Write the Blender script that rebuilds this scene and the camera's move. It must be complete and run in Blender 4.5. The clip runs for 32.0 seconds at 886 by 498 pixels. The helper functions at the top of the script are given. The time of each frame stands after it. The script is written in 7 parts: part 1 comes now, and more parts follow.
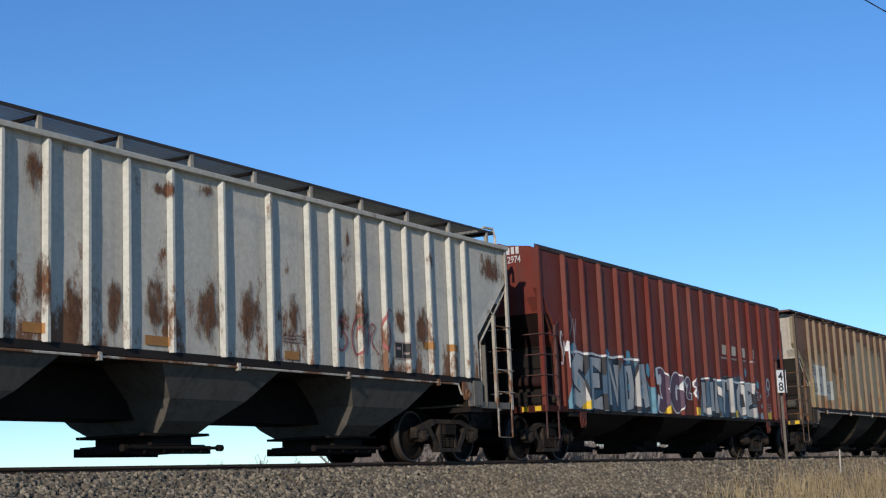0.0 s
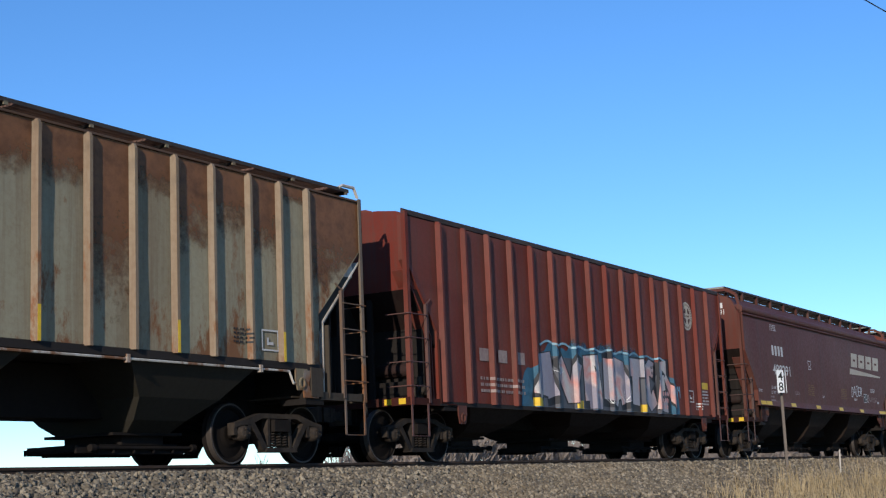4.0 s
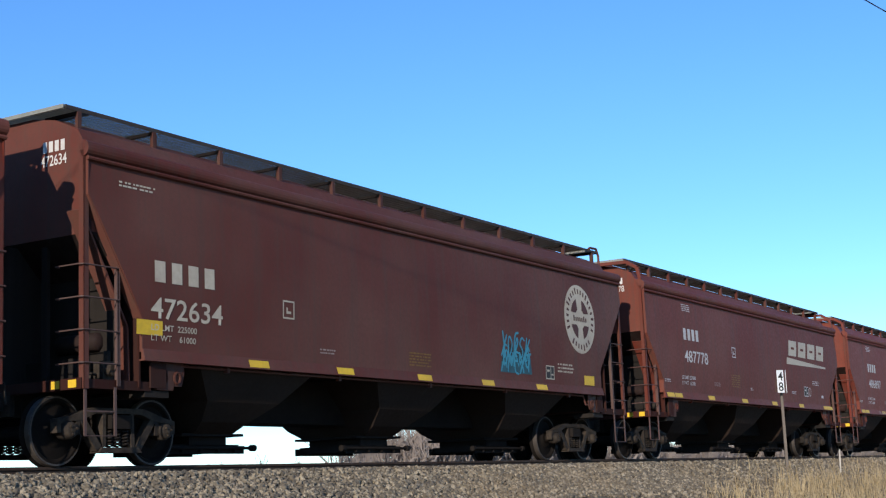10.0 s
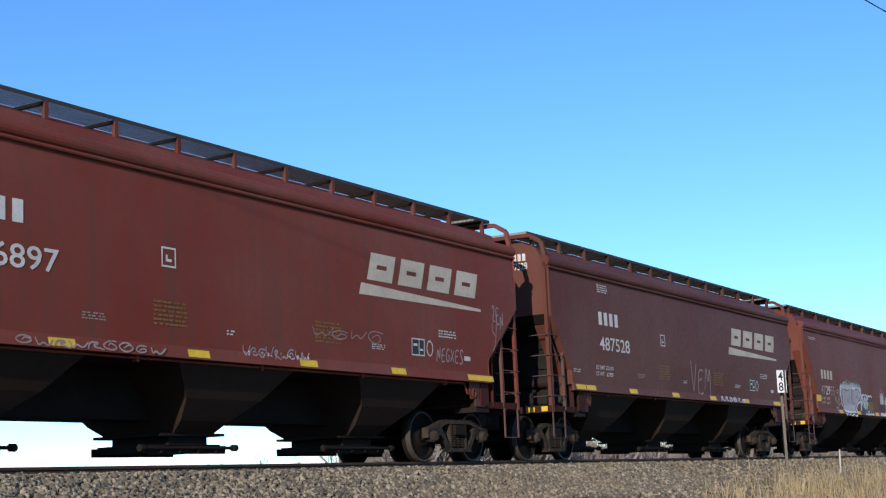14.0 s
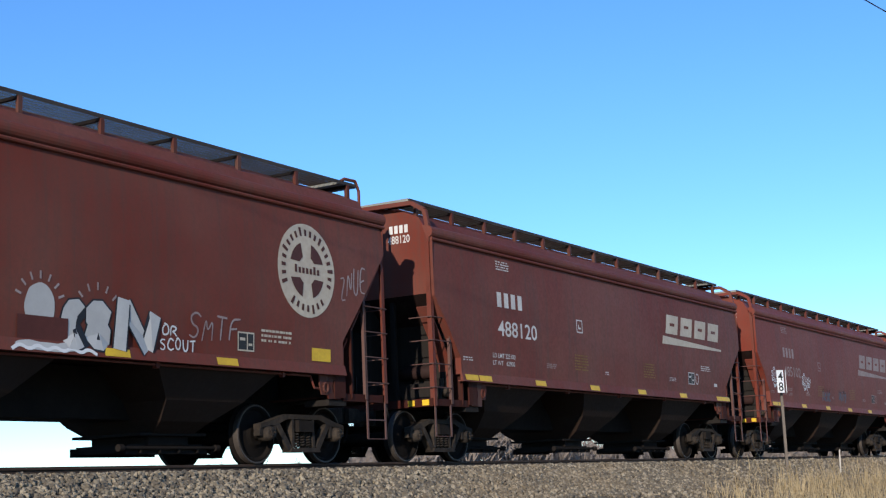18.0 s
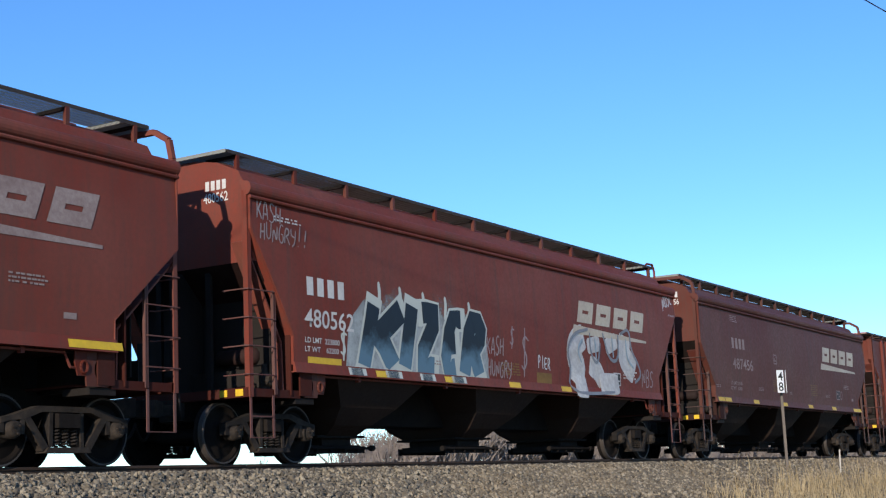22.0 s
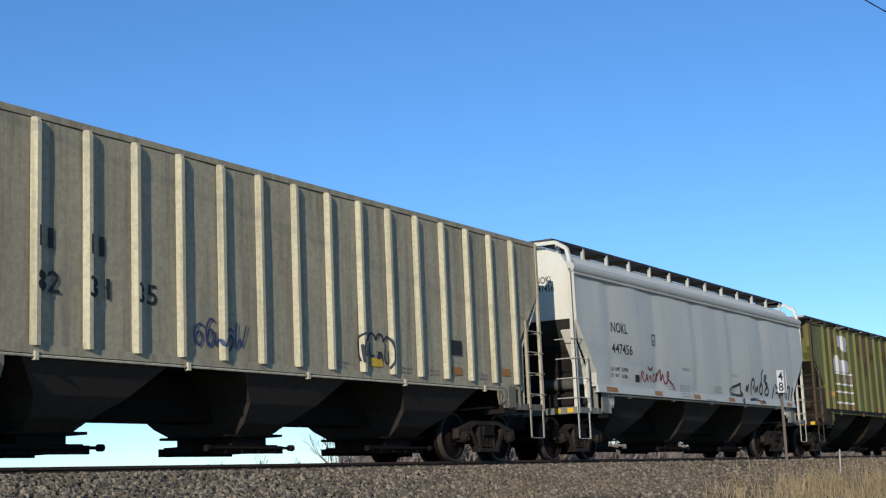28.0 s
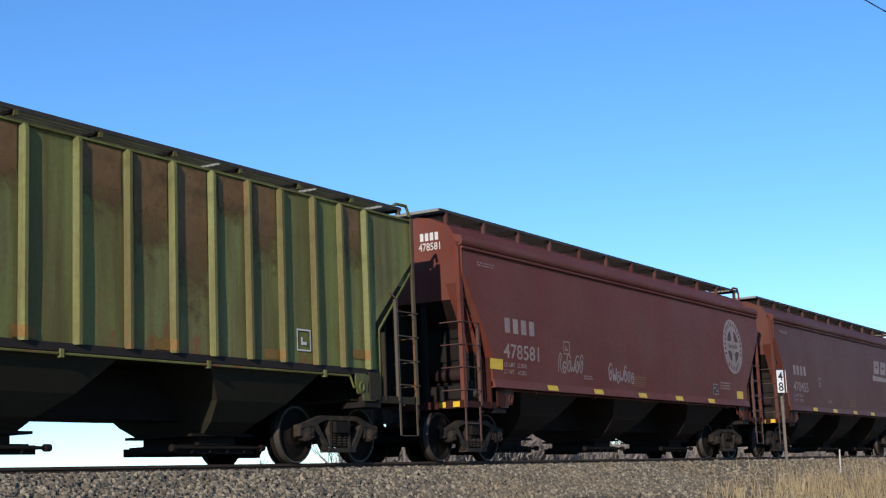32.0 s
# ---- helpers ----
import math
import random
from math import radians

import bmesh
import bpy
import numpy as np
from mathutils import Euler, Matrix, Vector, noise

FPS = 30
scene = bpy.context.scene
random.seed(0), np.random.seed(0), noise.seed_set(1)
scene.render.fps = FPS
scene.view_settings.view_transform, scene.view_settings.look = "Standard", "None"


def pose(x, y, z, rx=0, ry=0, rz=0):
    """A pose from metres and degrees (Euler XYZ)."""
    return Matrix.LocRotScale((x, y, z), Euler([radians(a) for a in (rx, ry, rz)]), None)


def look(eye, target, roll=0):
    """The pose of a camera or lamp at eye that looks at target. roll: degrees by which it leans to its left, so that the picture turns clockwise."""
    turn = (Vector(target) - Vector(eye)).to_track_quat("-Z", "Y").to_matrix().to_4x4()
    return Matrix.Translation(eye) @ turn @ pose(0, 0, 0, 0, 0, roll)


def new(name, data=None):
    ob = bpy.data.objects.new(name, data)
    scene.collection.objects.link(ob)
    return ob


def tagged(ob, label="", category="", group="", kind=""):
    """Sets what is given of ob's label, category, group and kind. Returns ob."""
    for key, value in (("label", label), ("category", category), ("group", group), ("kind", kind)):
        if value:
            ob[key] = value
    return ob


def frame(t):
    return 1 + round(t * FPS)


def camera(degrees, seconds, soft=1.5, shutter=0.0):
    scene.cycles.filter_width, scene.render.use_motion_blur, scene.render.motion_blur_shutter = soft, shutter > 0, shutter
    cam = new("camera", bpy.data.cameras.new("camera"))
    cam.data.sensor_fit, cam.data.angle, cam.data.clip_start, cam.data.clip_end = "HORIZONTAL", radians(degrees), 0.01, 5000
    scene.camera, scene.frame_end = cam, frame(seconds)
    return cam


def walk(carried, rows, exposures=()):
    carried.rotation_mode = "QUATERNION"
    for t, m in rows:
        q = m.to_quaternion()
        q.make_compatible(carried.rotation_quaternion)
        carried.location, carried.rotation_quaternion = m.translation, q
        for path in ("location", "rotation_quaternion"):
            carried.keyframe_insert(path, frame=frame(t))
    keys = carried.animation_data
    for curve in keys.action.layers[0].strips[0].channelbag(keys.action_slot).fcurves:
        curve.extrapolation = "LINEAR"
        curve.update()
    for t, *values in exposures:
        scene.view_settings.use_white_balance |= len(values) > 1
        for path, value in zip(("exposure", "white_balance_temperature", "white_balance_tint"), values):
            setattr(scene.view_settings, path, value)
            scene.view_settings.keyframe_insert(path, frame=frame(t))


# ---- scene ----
# A freight train of covered hoppers passes a still camera that stands low beside the embankment.
# World: x along the track (the train runs towards -x), y across it (away from the camera), z up from the field.
RAIL = 1.9          # height of the rail head
TRACK_Y = 14.6      # centre line of the track
EYE = (0.0, 0.0, RAIL - 0.465)
SPEED = 10.072      # metres a second

cam = camera(34.76, 32.0, soft=1.25)
YAW, PITCH = radians(59.2), radians(9.53)
AIM = (EYE[0] + math.sin(YAW) * math.cos(PITCH), EYE[1] + math.cos(YAW) * math.cos(PITCH), EYE[2] + math.sin(PITCH))
STAND = look(EYE, AIM, -2.48)
walk(cam, [(0.0, STAND), (32.0, STAND)],
     exposures=[(0.0, -0.56), (1.0, -0.36), (3.0, -0.26), (6.0, -0.17), (7.5, -0.04), (9.0, 0.0), (24.0, 0.0), (26.0, -0.07), (28.5, -0.54), (30.0, -0.55), (31.0, -0.35), (32.0, -0.15)])


# ---- light ----
SUN_AZ, SUN_EL = radians(17.0), radians(16.0)   # off the track towards the camera's side; above the horizon
TO_SUN = Vector((-math.cos(SUN_AZ) * math.cos(SUN_EL), -math.sin(SUN_AZ) * math.cos(SUN_EL), math.sin(SUN_EL)))
world = bpy.data.worlds.new("sky")
scene.world = world
world.use_nodes = True
nt = world.node_tree
sky = nt.nodes.new("ShaderNodeTexSky")
sky.sky_type = "NISHITA"
sky.sun_disc = False
sky.sun_elevation = SUN_EL
sky.sun_rotation = math.atan2(TO_SUN.x, TO_SUN.y)
sky.altitude = 1200.0
sky.air_density, sky.dust_density, sky.ozone_density = 1.0, 0.0, 5.0
nt.nodes["Background"].inputs["Strength"].default_value = 0.222
clear = nt.nodes.new("ShaderNodeHueSaturation")      # a very clear, deep blue winter sky
clear.inputs["Saturation"].default_value = 1.085
clear.inputs["Hue"].default_value = 0.503
nt.links.new(sky.outputs["Color"], clear.inputs["Color"])
nt.links.new(clear.outputs["Color"], nt.nodes["Background"].inputs["Color"])
sun_data = bpy.data.lights.new("sun", "SUN")
sun_data.energy, sun_data.angle, sun_data.color = 5.0, radians(0.53), (1.0, 0.905, 0.79)
sun = new("sun", sun_data)
sun.matrix_world = look(Vector((-40, -20, 40)), Vector((-40, -20, 40)) - TO_SUN)


# ---- materials ----
def material(name, rough=0.6, metal=0.0):
    m = bpy.data.materials.new(name)
    m.use_nodes = True
    b = m.node_tree.nodes["Principled BSDF"]
    b.inputs["Roughness"].default_value, b.inputs["Metallic"].default_value = rough, metal
    b.inputs["Specular IOR Level"].default_value = 0.22
    return m, m.node_tree, b


def node(nt, kind, **sets):
    n = nt.nodes.new(kind)
    for k, v in sets.items():
        if k in n.inputs:
            n.inputs[k].default_value = v
        else:
            setattr(n, k, v)
    return n


def coords(nt, scale=(1, 1, 1), shift=True):
    """Object coordinates, stretched, and shifted by chance for each object."""
    tc = node(nt, "ShaderNodeTexCoord")
    mp = node(nt, "ShaderNodeMapping")
    mp.inputs["Scale"].default_value = scale
    nt.links.new(tc.outputs["Object"], mp.inputs["Vector"])
    if shift:
        oi = node(nt, "ShaderNodeObjectInfo")
        mul = node(nt, "ShaderNodeMath", operation="MULTIPLY")
        mul.inputs[1].default_value = 37.0
        nt.links.new(oi.outputs["Random"], mul.inputs[0])
        nt.links.new(mul.outputs[0], mp.inputs["Location"])
    return mp.outputs["Vector"]


def noise_tex(nt, vec, scale, detail=4.0, rough=0.6):
    n = node(nt, "ShaderNodeTexNoise")
    n.inputs["Scale"].default_value, n.inputs["Detail"].default_value, n.inputs["Roughness"].default_value = scale, detail, rough
    nt.links.new(vec, n.inputs["Vector"])
    return n.outputs["Fac"]


def ramp(nt, fac, lo, hi, a=0.0, b=1.0):
    r = node(nt, "ShaderNodeMapRange")
    for k, v in zip(("From Min", "From Max", "To Min", "To Max"), (lo, hi, a, b)):
        r.inputs[k].default_value = v
    nt.links.new(fac, r.inputs["Value"])
    return r.outputs["Result"]


def mix(nt, fac, a, b, mode="MIX"):
    m = node(nt, "ShaderNodeMix", data_type="RGBA", blend_type=mode)
    for sock, v in ((0, fac), (6, a), (7, b)):
        if isinstance(v, (tuple, float, int)):
            m.inputs[sock].default_value = v if not isinstance(v, tuple) else (*v, 1.0)[:4]
        else:
            nt.links.new(v, m.inputs[sock])
    return m.outputs[2]


def bump(nt, b, height, strength=0.3, distance=0.01):
    n = node(nt, "ShaderNodeBump")
    n.inputs["Strength"].default_value, n.inputs["Distance"].default_value = strength, distance
    nt.links.new(height, n.inputs["Height"])
    nt.links.new(n.outputs["Normal"], b.inputs["Normal"])


def paint(name, rust=0.0, streak=0.35, rough=0.55, wide=0.0, band=0.0, grain=0.25, dirt=(0.07, 0.05, 0.04), rust_colour=(0.16, 0.06, 0.025), pale=(0.32, 0.24, 0.19)):
    """Weathered car paint in the object's own colour: dust, rain streaks, rust."""
    m, nt, b = material(name, rough)
    b.inputs["Specular IOR Level"].default_value = 0.1        # dusty, without sheen
    oi = node(nt, "ShaderNodeObjectInfo")
    col = oi.outputs["Color"]
    v = coords(nt)
    fade = noise_tex(nt, v, 0.35, 3.0)
    col = mix(nt, ramp(nt, fade, 0.35, 0.7, 0.0, 0.55), col, mix(nt, 0.25, col, pale))
    vs = coords(nt, (3.5, 3.5, 0.16))
    st = noise_tex(nt, vs, 1.6, 5.0, 0.7)
    col = mix(nt, ramp(nt, st, 0.48 - wide, 0.75 - wide, 0.0, streak), col, dirt)
    if band:                                        # whole panels browned from the roof down
        bn = noise_tex(nt, coords(nt, (1.0, 1.0, 0.12)), 1.15, 4.0, 0.6)
        col = mix(nt, ramp(nt, bn, 0.44, 0.6, 0.0, band), col, tuple(1.15 * c for c in dirt))
    fine = noise_tex(nt, v, 14.0, 4.0, 0.7)
    col = mix(nt, ramp(nt, fine, 0.4, 0.75, 0.0, grain), col, dirt)
    if rust:
        vr = coords(nt, (1.0, 1.0, 0.45))
        patch = noise_tex(nt, vr, 1.3, 8.0, 0.75)
        tc = node(nt, "ShaderNodeTexCoord")
        sep = node(nt, "ShaderNodeSeparateXYZ")
        nt.links.new(tc.outputs["Object"], sep.inputs[0])
        add = node(nt, "ShaderNodeMath", operation="ADD")          # rust creeps up from the sill
        nt.links.new(patch, add.inputs[0])
        nt.links.new(ramp(nt, sep.outputs["Z"], 1.5, 3.0, 0.13, 0.0), add.inputs[1])
        col = mix(nt, ramp(nt, add.outputs[0], 0.70 - 0.2 * rust, 0.77 - 0.2 * rust, 0.0, 0.95), col, mix(nt, fine, rust_colour, (0.22, 0.10, 0.045)))
    nt.links.new(col, b.inputs["Base Color"])
    nt.links.new(ramp(nt, fine, 0.3, 0.8, rough - 0.1, rough + 0.2), b.inputs["Roughness"])
    bump(nt, b, fine, 0.45 * grain, 0.004)
    return m


def plain(name, colour, rough=0.6, metal=0.0, grain=18.0, amount=0.35, dark=None, depth=0.004):
    m, nt, b = material(name, rough, metal)
    v = coords(nt)
    n1, n2 = noise_tex(nt, v, grain, 5.0, 0.65), noise_tex(nt, v, grain * 0.12, 3.0)
    dark = dark or tuple(c * 0.45 for c in colour)
    c = mix(nt, ramp(nt, n1, 0.35, 0.7, 0.0, amount), colour, dark)
    c = mix(nt, ramp(nt, n2, 0.4, 0.7, 0.0, amount), c, dark)
    nt.links.new(c, b.inputs["Base Color"])
    bump(nt, b, n1, 0.25, depth)
    return m


def spray(name, colour, top=0.55, end=1.0):
    """Thin sprayed paint: dense at its foot, speckled and thinning out towards its top edge."""
    m, nt, b = material(name, 0.6)
    v = coords(nt)
    n1 = noise_tex(nt, v, 5.0, 6.0, 0.7)
    nt.links.new(mix(nt, ramp(nt, n1, 0.35, 0.7), colour, tuple(c * 0.5 for c in colour)), b.inputs["Base Color"])
    tc = node(nt, "ShaderNodeTexCoord")
    sep = node(nt, "ShaderNodeSeparateXYZ")
    nt.links.new(tc.outputs["Generated"], sep.inputs[0])
    add = node(nt, "ShaderNodeMath", operation="ADD")
    nt.links.new(ramp(nt, sep.outputs["Z"], top, end, 1.0, -0.35), add.inputs[0])
    nt.links.new(ramp(nt, n1, 0.3, 0.7, -0.45, 0.35), add.inputs[1])
    nt.links.new(ramp(nt, add.outputs[0], 0.1, 0.75), b.inputs["Alpha"])
    return m


def flakes(name, colour, dark):
    """Rust that flakes through the paint: ragged flecks, thickest in the patch's middle."""
    m, nt, b = material(name, 0.85)
    v = coords(nt, (1.0, 1.0, 0.32))
    n1, n2 = noise_tex(nt, v, 8.0, 9.0, 0.75), noise_tex(nt, v, 25.0, 4.0, 0.6)
    nt.links.new(mix(nt, ramp(nt, n2, 0.35, 0.65), colour, dark), b.inputs["Base Color"])
    tc = node(nt, "ShaderNodeTexCoord")
    mp = node(nt, "ShaderNodeMapping")
    mp.inputs["Location"].default_value, mp.inputs["Scale"].default_value = (-1.0, 0.0, -1.0), (2.0, 0.0, 2.0)
    nt.links.new(tc.outputs["Generated"], mp.inputs["Vector"])
    ln = node(nt, "ShaderNodeVectorMath", operation="LENGTH")
    nt.links.new(mp.outputs["Vector"], ln.inputs[0])
    add = node(nt, "ShaderNodeMath", operation="ADD")
    nt.links.new(ramp(nt, ln.outputs["Value"], 0.2, 1.0, 0.12, -0.14), add.inputs[0])
    nt.links.new(n1, add.inputs[1])
    nt.links.new(ramp(nt, add.outputs[0], 0.46, 0.62), b.inputs["Alpha"])
    return m


def mottled(name, colours, scale=2.2, rough=0.5, metal=0.0):
    """Spray paint in hard-edged patches of a few colours."""
    m, nt, b = material(name, rough, metal)
    n1 = noise_tex(nt, coords(nt), scale, 2.0, 0.5)
    cr = node(nt, "ShaderNodeValToRGB")
    e = cr.color_ramp.elements
    for i, c in enumerate(colours):
        p = 0.36 + 0.28 * i / len(colours) if i else 0.33
        el = e[i] if i < 2 else e.new(p)
        el.position, el.color = p, (*c, 1)
    nt.links.new(n1, cr.inputs["Fac"])
    n2 = noise_tex(nt, coords(nt), 18.0, 4.0, 0.6)
    nt.links.new(mix(nt, ramp(nt, n2, 0.4, 0.75, 0.0, 0.35), cr.outputs["Color"], (0.2, 0.15, 0.14)), b.inputs["Base Color"])
    return m


def two_tone(name, low, high, z0, z1):
    """Spray paint that was faded from one colour at its foot to another above."""
    m, nt, b = material(name, 0.5)
    tc = node(nt, "ShaderNodeTexCoord")
    sep = node(nt, "ShaderNodeSeparateXYZ")
    nt.links.new(tc.outputs["Object"], sep.inputs[0])
    n1 = noise_tex(nt, coords(nt), 3.0, 5.0, 0.6)
    add = node(nt, "ShaderNodeMath", operation="ADD")
    nt.links.new(sep.outputs["Z"], add.inputs[0])
    nt.links.new(ramp(nt, n1, 0.3, 0.7, -0.18, 0.18), add.inputs[1])
    nt.links.new(mix(nt, ramp(nt, add.outputs[0], z0, z1), low, high), b.inputs["Base Color"])
    return m


PAINT = paint("weathered_paint", 0.0, 0.5, wide=0.02, grain=0.32)
PAINT_OLD = paint("old_rusting_paint", 0.45, 0.22, rust_colour=(0.13, 0.05, 0.022))
PAINT_TAN = paint("rust_streaked_paint", 0.42, 0.5, wide=0.02, band=0.28, dirt=(0.13, 0.066, 0.034), rust_colour=(0.16, 0.065, 0.028))
PAINT_GREEN = paint("faded_green_paint", 0.15, 0.55, wide=0.03, band=0.5, dirt=(0.075, 0.042, 0.018))
GREY_CLEAN = paint("clean_grey_paint", 0.0, 0.10, 0.5, grain=0.08)
UNDER = plain("underframe_black", (0.013, 0.011, 0.010), 0.8, 0.0, 9.0, 0.5, (0.024, 0.019, 0.016))
CAST = plain("dusty_cast_steel", (0.058, 0.043, 0.031), 0.85, 0.0, 7.0, 0.9, (0.011, 0.009, 0.008))
WHEEL = plain("oily_wheel_steel", (0.010, 0.008, 0.007), 0.8, 0.0, 10.0, 0.5, (0.016, 0.013, 0.011))
TREAD = plain("worn_steel", (0.09, 0.075, 0.065), 0.55, 0.4, 20.0, 0.3)
GALV = plain("weathered_grating", (0.26, 0.26, 0.225), 0.7, 0.2, 30.0, 0.3)
RUSTY_MESH = plain("rusty_grating", (0.22, 0.125, 0.095), 0.8, 0.0, 12.0, 0.5, (0.12, 0.075, 0.06))
RED_MESH = plain("dusty_red_grating", (0.42, 0.25, 0.22), 0.8, 0.0, 12.0, 0.4, (0.27, 0.16, 0.14))
PALE_MESH = plain("pale_grey_grating", (0.46, 0.455, 0.42), 0.75, 0.0, 14.0, 0.35)
DARK_MESH = plain("dark_grating", (0.075, 0.075, 0.075), 0.7, 0.2, 30.0, 0.3)
DARK_IRON = plain("dark_iron", (0.06, 0.05, 0.045), 0.7, 0.2, 20.0, 0.4)
YELLOW = plain("yellow_reflective_tape", (0.72, 0.47, 0.03), 0.5, 0.0, 12.0, 0.35, (0.35, 0.2, 0.03))
ORANGE = plain("dull_orange_tape", (0.42, 0.20, 0.06), 0.6, 0.0, 12.0, 0.4)
WHITE = plain("white_stencil", (0.62, 0.60, 0.56), 0.6, 0.0, 16.0, 0.35, (0.3, 0.26, 0.24))
FADED = plain("faded_stencil", (0.34, 0.27, 0.24), 0.65, 0.0, 16.0, 0.5, (0.16, 0.09, 0.08))
BLACK = plain("black_stencil", (0.03, 0.03, 0.03), 0.6, 0.0, 16.0, 0.4)
CREAM = plain("cream_logo_paint", (0.53, 0.47, 0.36), 0.6, 0.0, 10.0, 0.35, (0.28, 0.2, 0.16))
EMBLEM_DARK = plain("dark_emblem_paint", (0.085, 0.028, 0.02), 0.6, 0.0, 10.0, 0.35)
# soot plus shade: parts underneath and in recesses get near-black colours with it
GRIME_SHADE = paint("sooty_hopper_paint", 0.0, 0.5, 0.75, dirt=(0.03, 0.025, 0.022), pale=(0.09, 0.072, 0.058))
PINK = plain("pale_pink_spray", (0.55, 0.33, 0.31), 0.55, 0.0, 5.0, 0.5, (0.42, 0.16, 0.15))
SILVER = plain("silver_spray", (0.47, 0.44, 0.405), 0.4, 0.15, 5.0, 0.5, (0.19, 0.185, 0.185))
SILVER_DARK = plain("dark_grey_spray", (0.085, 0.085, 0.095), 0.45, 0.0, 5.0, 0.5, (0.04, 0.04, 0.05))
SKYBLUE = plain("light_blue_spray", (0.15, 0.36, 0.46), 0.55, 0.0, 4.0, 0.5, (0.07, 0.2, 0.3))
DEEPBLUE = plain("deep_blue_spray", (0.045, 0.10, 0.16), 0.55, 0.0, 4.0, 0.5, (0.02, 0.03, 0.05))
PURPLE = plain("dull_purple_spray", (0.13, 0.075, 0.11), 0.6, 0.0, 5.0, 0.4)
WHITE_SPRAY = plain("white_spray", (0.66, 0.66, 0.64), 0.5, 0.0, 6.0, 0.3, (0.42, 0.42, 0.42))
BLACK_SPRAY = plain("black_spray", (0.02, 0.02, 0.024), 0.5, 0.0, 6.0, 0.3)
TURQ = plain("turquoise_spray", (0.05, 0.30, 0.40), 0.6, 0.0, 6.0, 0.5, (0.05, 0.15, 0.19))
RED_SPRAY = plain("dull_red_spray", (0.30, 0.05, 0.05), 0.6, 0.0, 6.0, 0.5)
TURQ_PALE = plain("pale_turquoise_spray", (0.10, 0.33, 0.42), 0.55, 0.0, 6.0, 0.4, (0.06, 0.2, 0.27))
LIGHT_EDGE = plain("pale_blue_glow_spray", (0.30, 0.46, 0.52), 0.5, 0.0, 6.0, 0.8, (0.05, 0.14, 0.2))
PALE_BLUE = plain("thin_pale_blue_spray", (0.34, 0.42, 0.46), 0.55, 0.0, 6.0, 0.4)
SLATE_SILL = plain("slate_blue_spray", (0.13, 0.19, 0.23), 0.55, 0.0, 4.0, 0.4)
RED_PATCH = plain("dark_red_patch", (0.10, 0.028, 0.02), 0.6, 0.0, 8.0, 0.4)
WHITE_CLOUD = mottled("patchy_white_spray", ((0.42, 0.40, 0.38), (0.54, 0.53, 0.50), (0.47, 0.46, 0.45), (0.58, 0.57, 0.54)), 2.0, 0.6)
CLOUD_BLUE = spray("blue_spray_glow", (0.045, 0.14, 0.21), 0.72)
STENCIL_PALE = plain("pale_grey_stencil", (0.36, 0.36, 0.34), 0.6, 0.0, 16.0, 0.3)
CLOUD = spray("pale_blue_spray_cloud", (0.14, 0.29, 0.36), 0.62)
RUST_FILM = spray("brown_rust_film", (0.225, 0.10, 0.045), 0.75, -0.15)
OLIVE_RUST = spray("olive_brown_rust_film", (0.19, 0.105, 0.04), 0.75, -0.15)
RUST_BLOT = flakes("flaking_rust", (0.19, 0.092, 0.048), (0.105, 0.05, 0.03))
PINK_LINE = spray("faded_red_line", (0.42, 0.13, 0.12), 0.9)
DULL_WHITE = plain("thin_white_spray", (0.36, 0.31, 0.30), 0.6, 0.0, 9.0, 0.6, (0.2, 0.12, 0.11))
DULL_YELLOW = plain("faded_yellow_stencil", (0.24, 0.135, 0.035), 0.65, 0.0, 16.0, 0.5)
for m in (WHEEL, UNDER):
    m.node_tree.nodes["Principled BSDF"].inputs["Specular IOR Level"].default_value = 0.05
GRASS_M = plain("dry_tan_grass", (0.42, 0.33, 0.19), 0.8, 0.0, 3.0, 0.6, (0.24, 0.17, 0.09))
TWIG = plain("bare_grey_twigs", (0.26, 0.215, 0.185), 0.85, 0.0, 1.5, 0.5, (0.18, 0.145, 0.12))
POST_M = plain("weathered_steel_post", (0.17, 0.14, 0.115), 0.7, 0.2, 14.0, 0.4)
SIGN_WHITE = plain("white_sign_face", (0.78, 0.78, 0.76), 0.45, 0.0, 8.0, 0.15)
RAIL_STEEL = plain("rusty_rail_steel", (0.075, 0.048, 0.034), 0.7, 0.3, 9.0, 0.5)
TIE_WOOD = plain("creosoted_wood", (0.07, 0.05, 0.038), 0.85, 0.0, 12.0, 0.6)


# ---- mesh tools ----
def box(bm, x0, x1, y0, y1, z0, z1):
    v = [bm.verts.new(p) for p in ((x0, y0, z0), (x1, y0, z0), (x1, y1, z0), (x0, y1, z0), (x0, y0, z1), (x1, y0, z1), (x1, y1, z1), (x0, y1, z1))]
    for f in ((0, 3, 2, 1), (4, 5, 6, 7), (0, 1, 5, 4), (1, 2, 6, 5), (2, 3, 7, 6), (3, 0, 4, 7)):
        bm.faces.new([v[i] for i in f])
    return v


def prism(bm, pts, y0, y1):
    """An outline in (x, z), anticlockwise as seen from -y, drawn out from y0 to y1."""
    a = [bm.verts.new((x, y0, z)) for x, z in pts]
    b = [bm.verts.new((x, y1, z)) for x, z in pts]
    bm.faces.new(a), bm.faces.new(b[::-1])
    for i in range(len(pts)):
        j = (i + 1) % len(pts)
        bm.faces.new((a[j], a[i], b[i], b[j]))


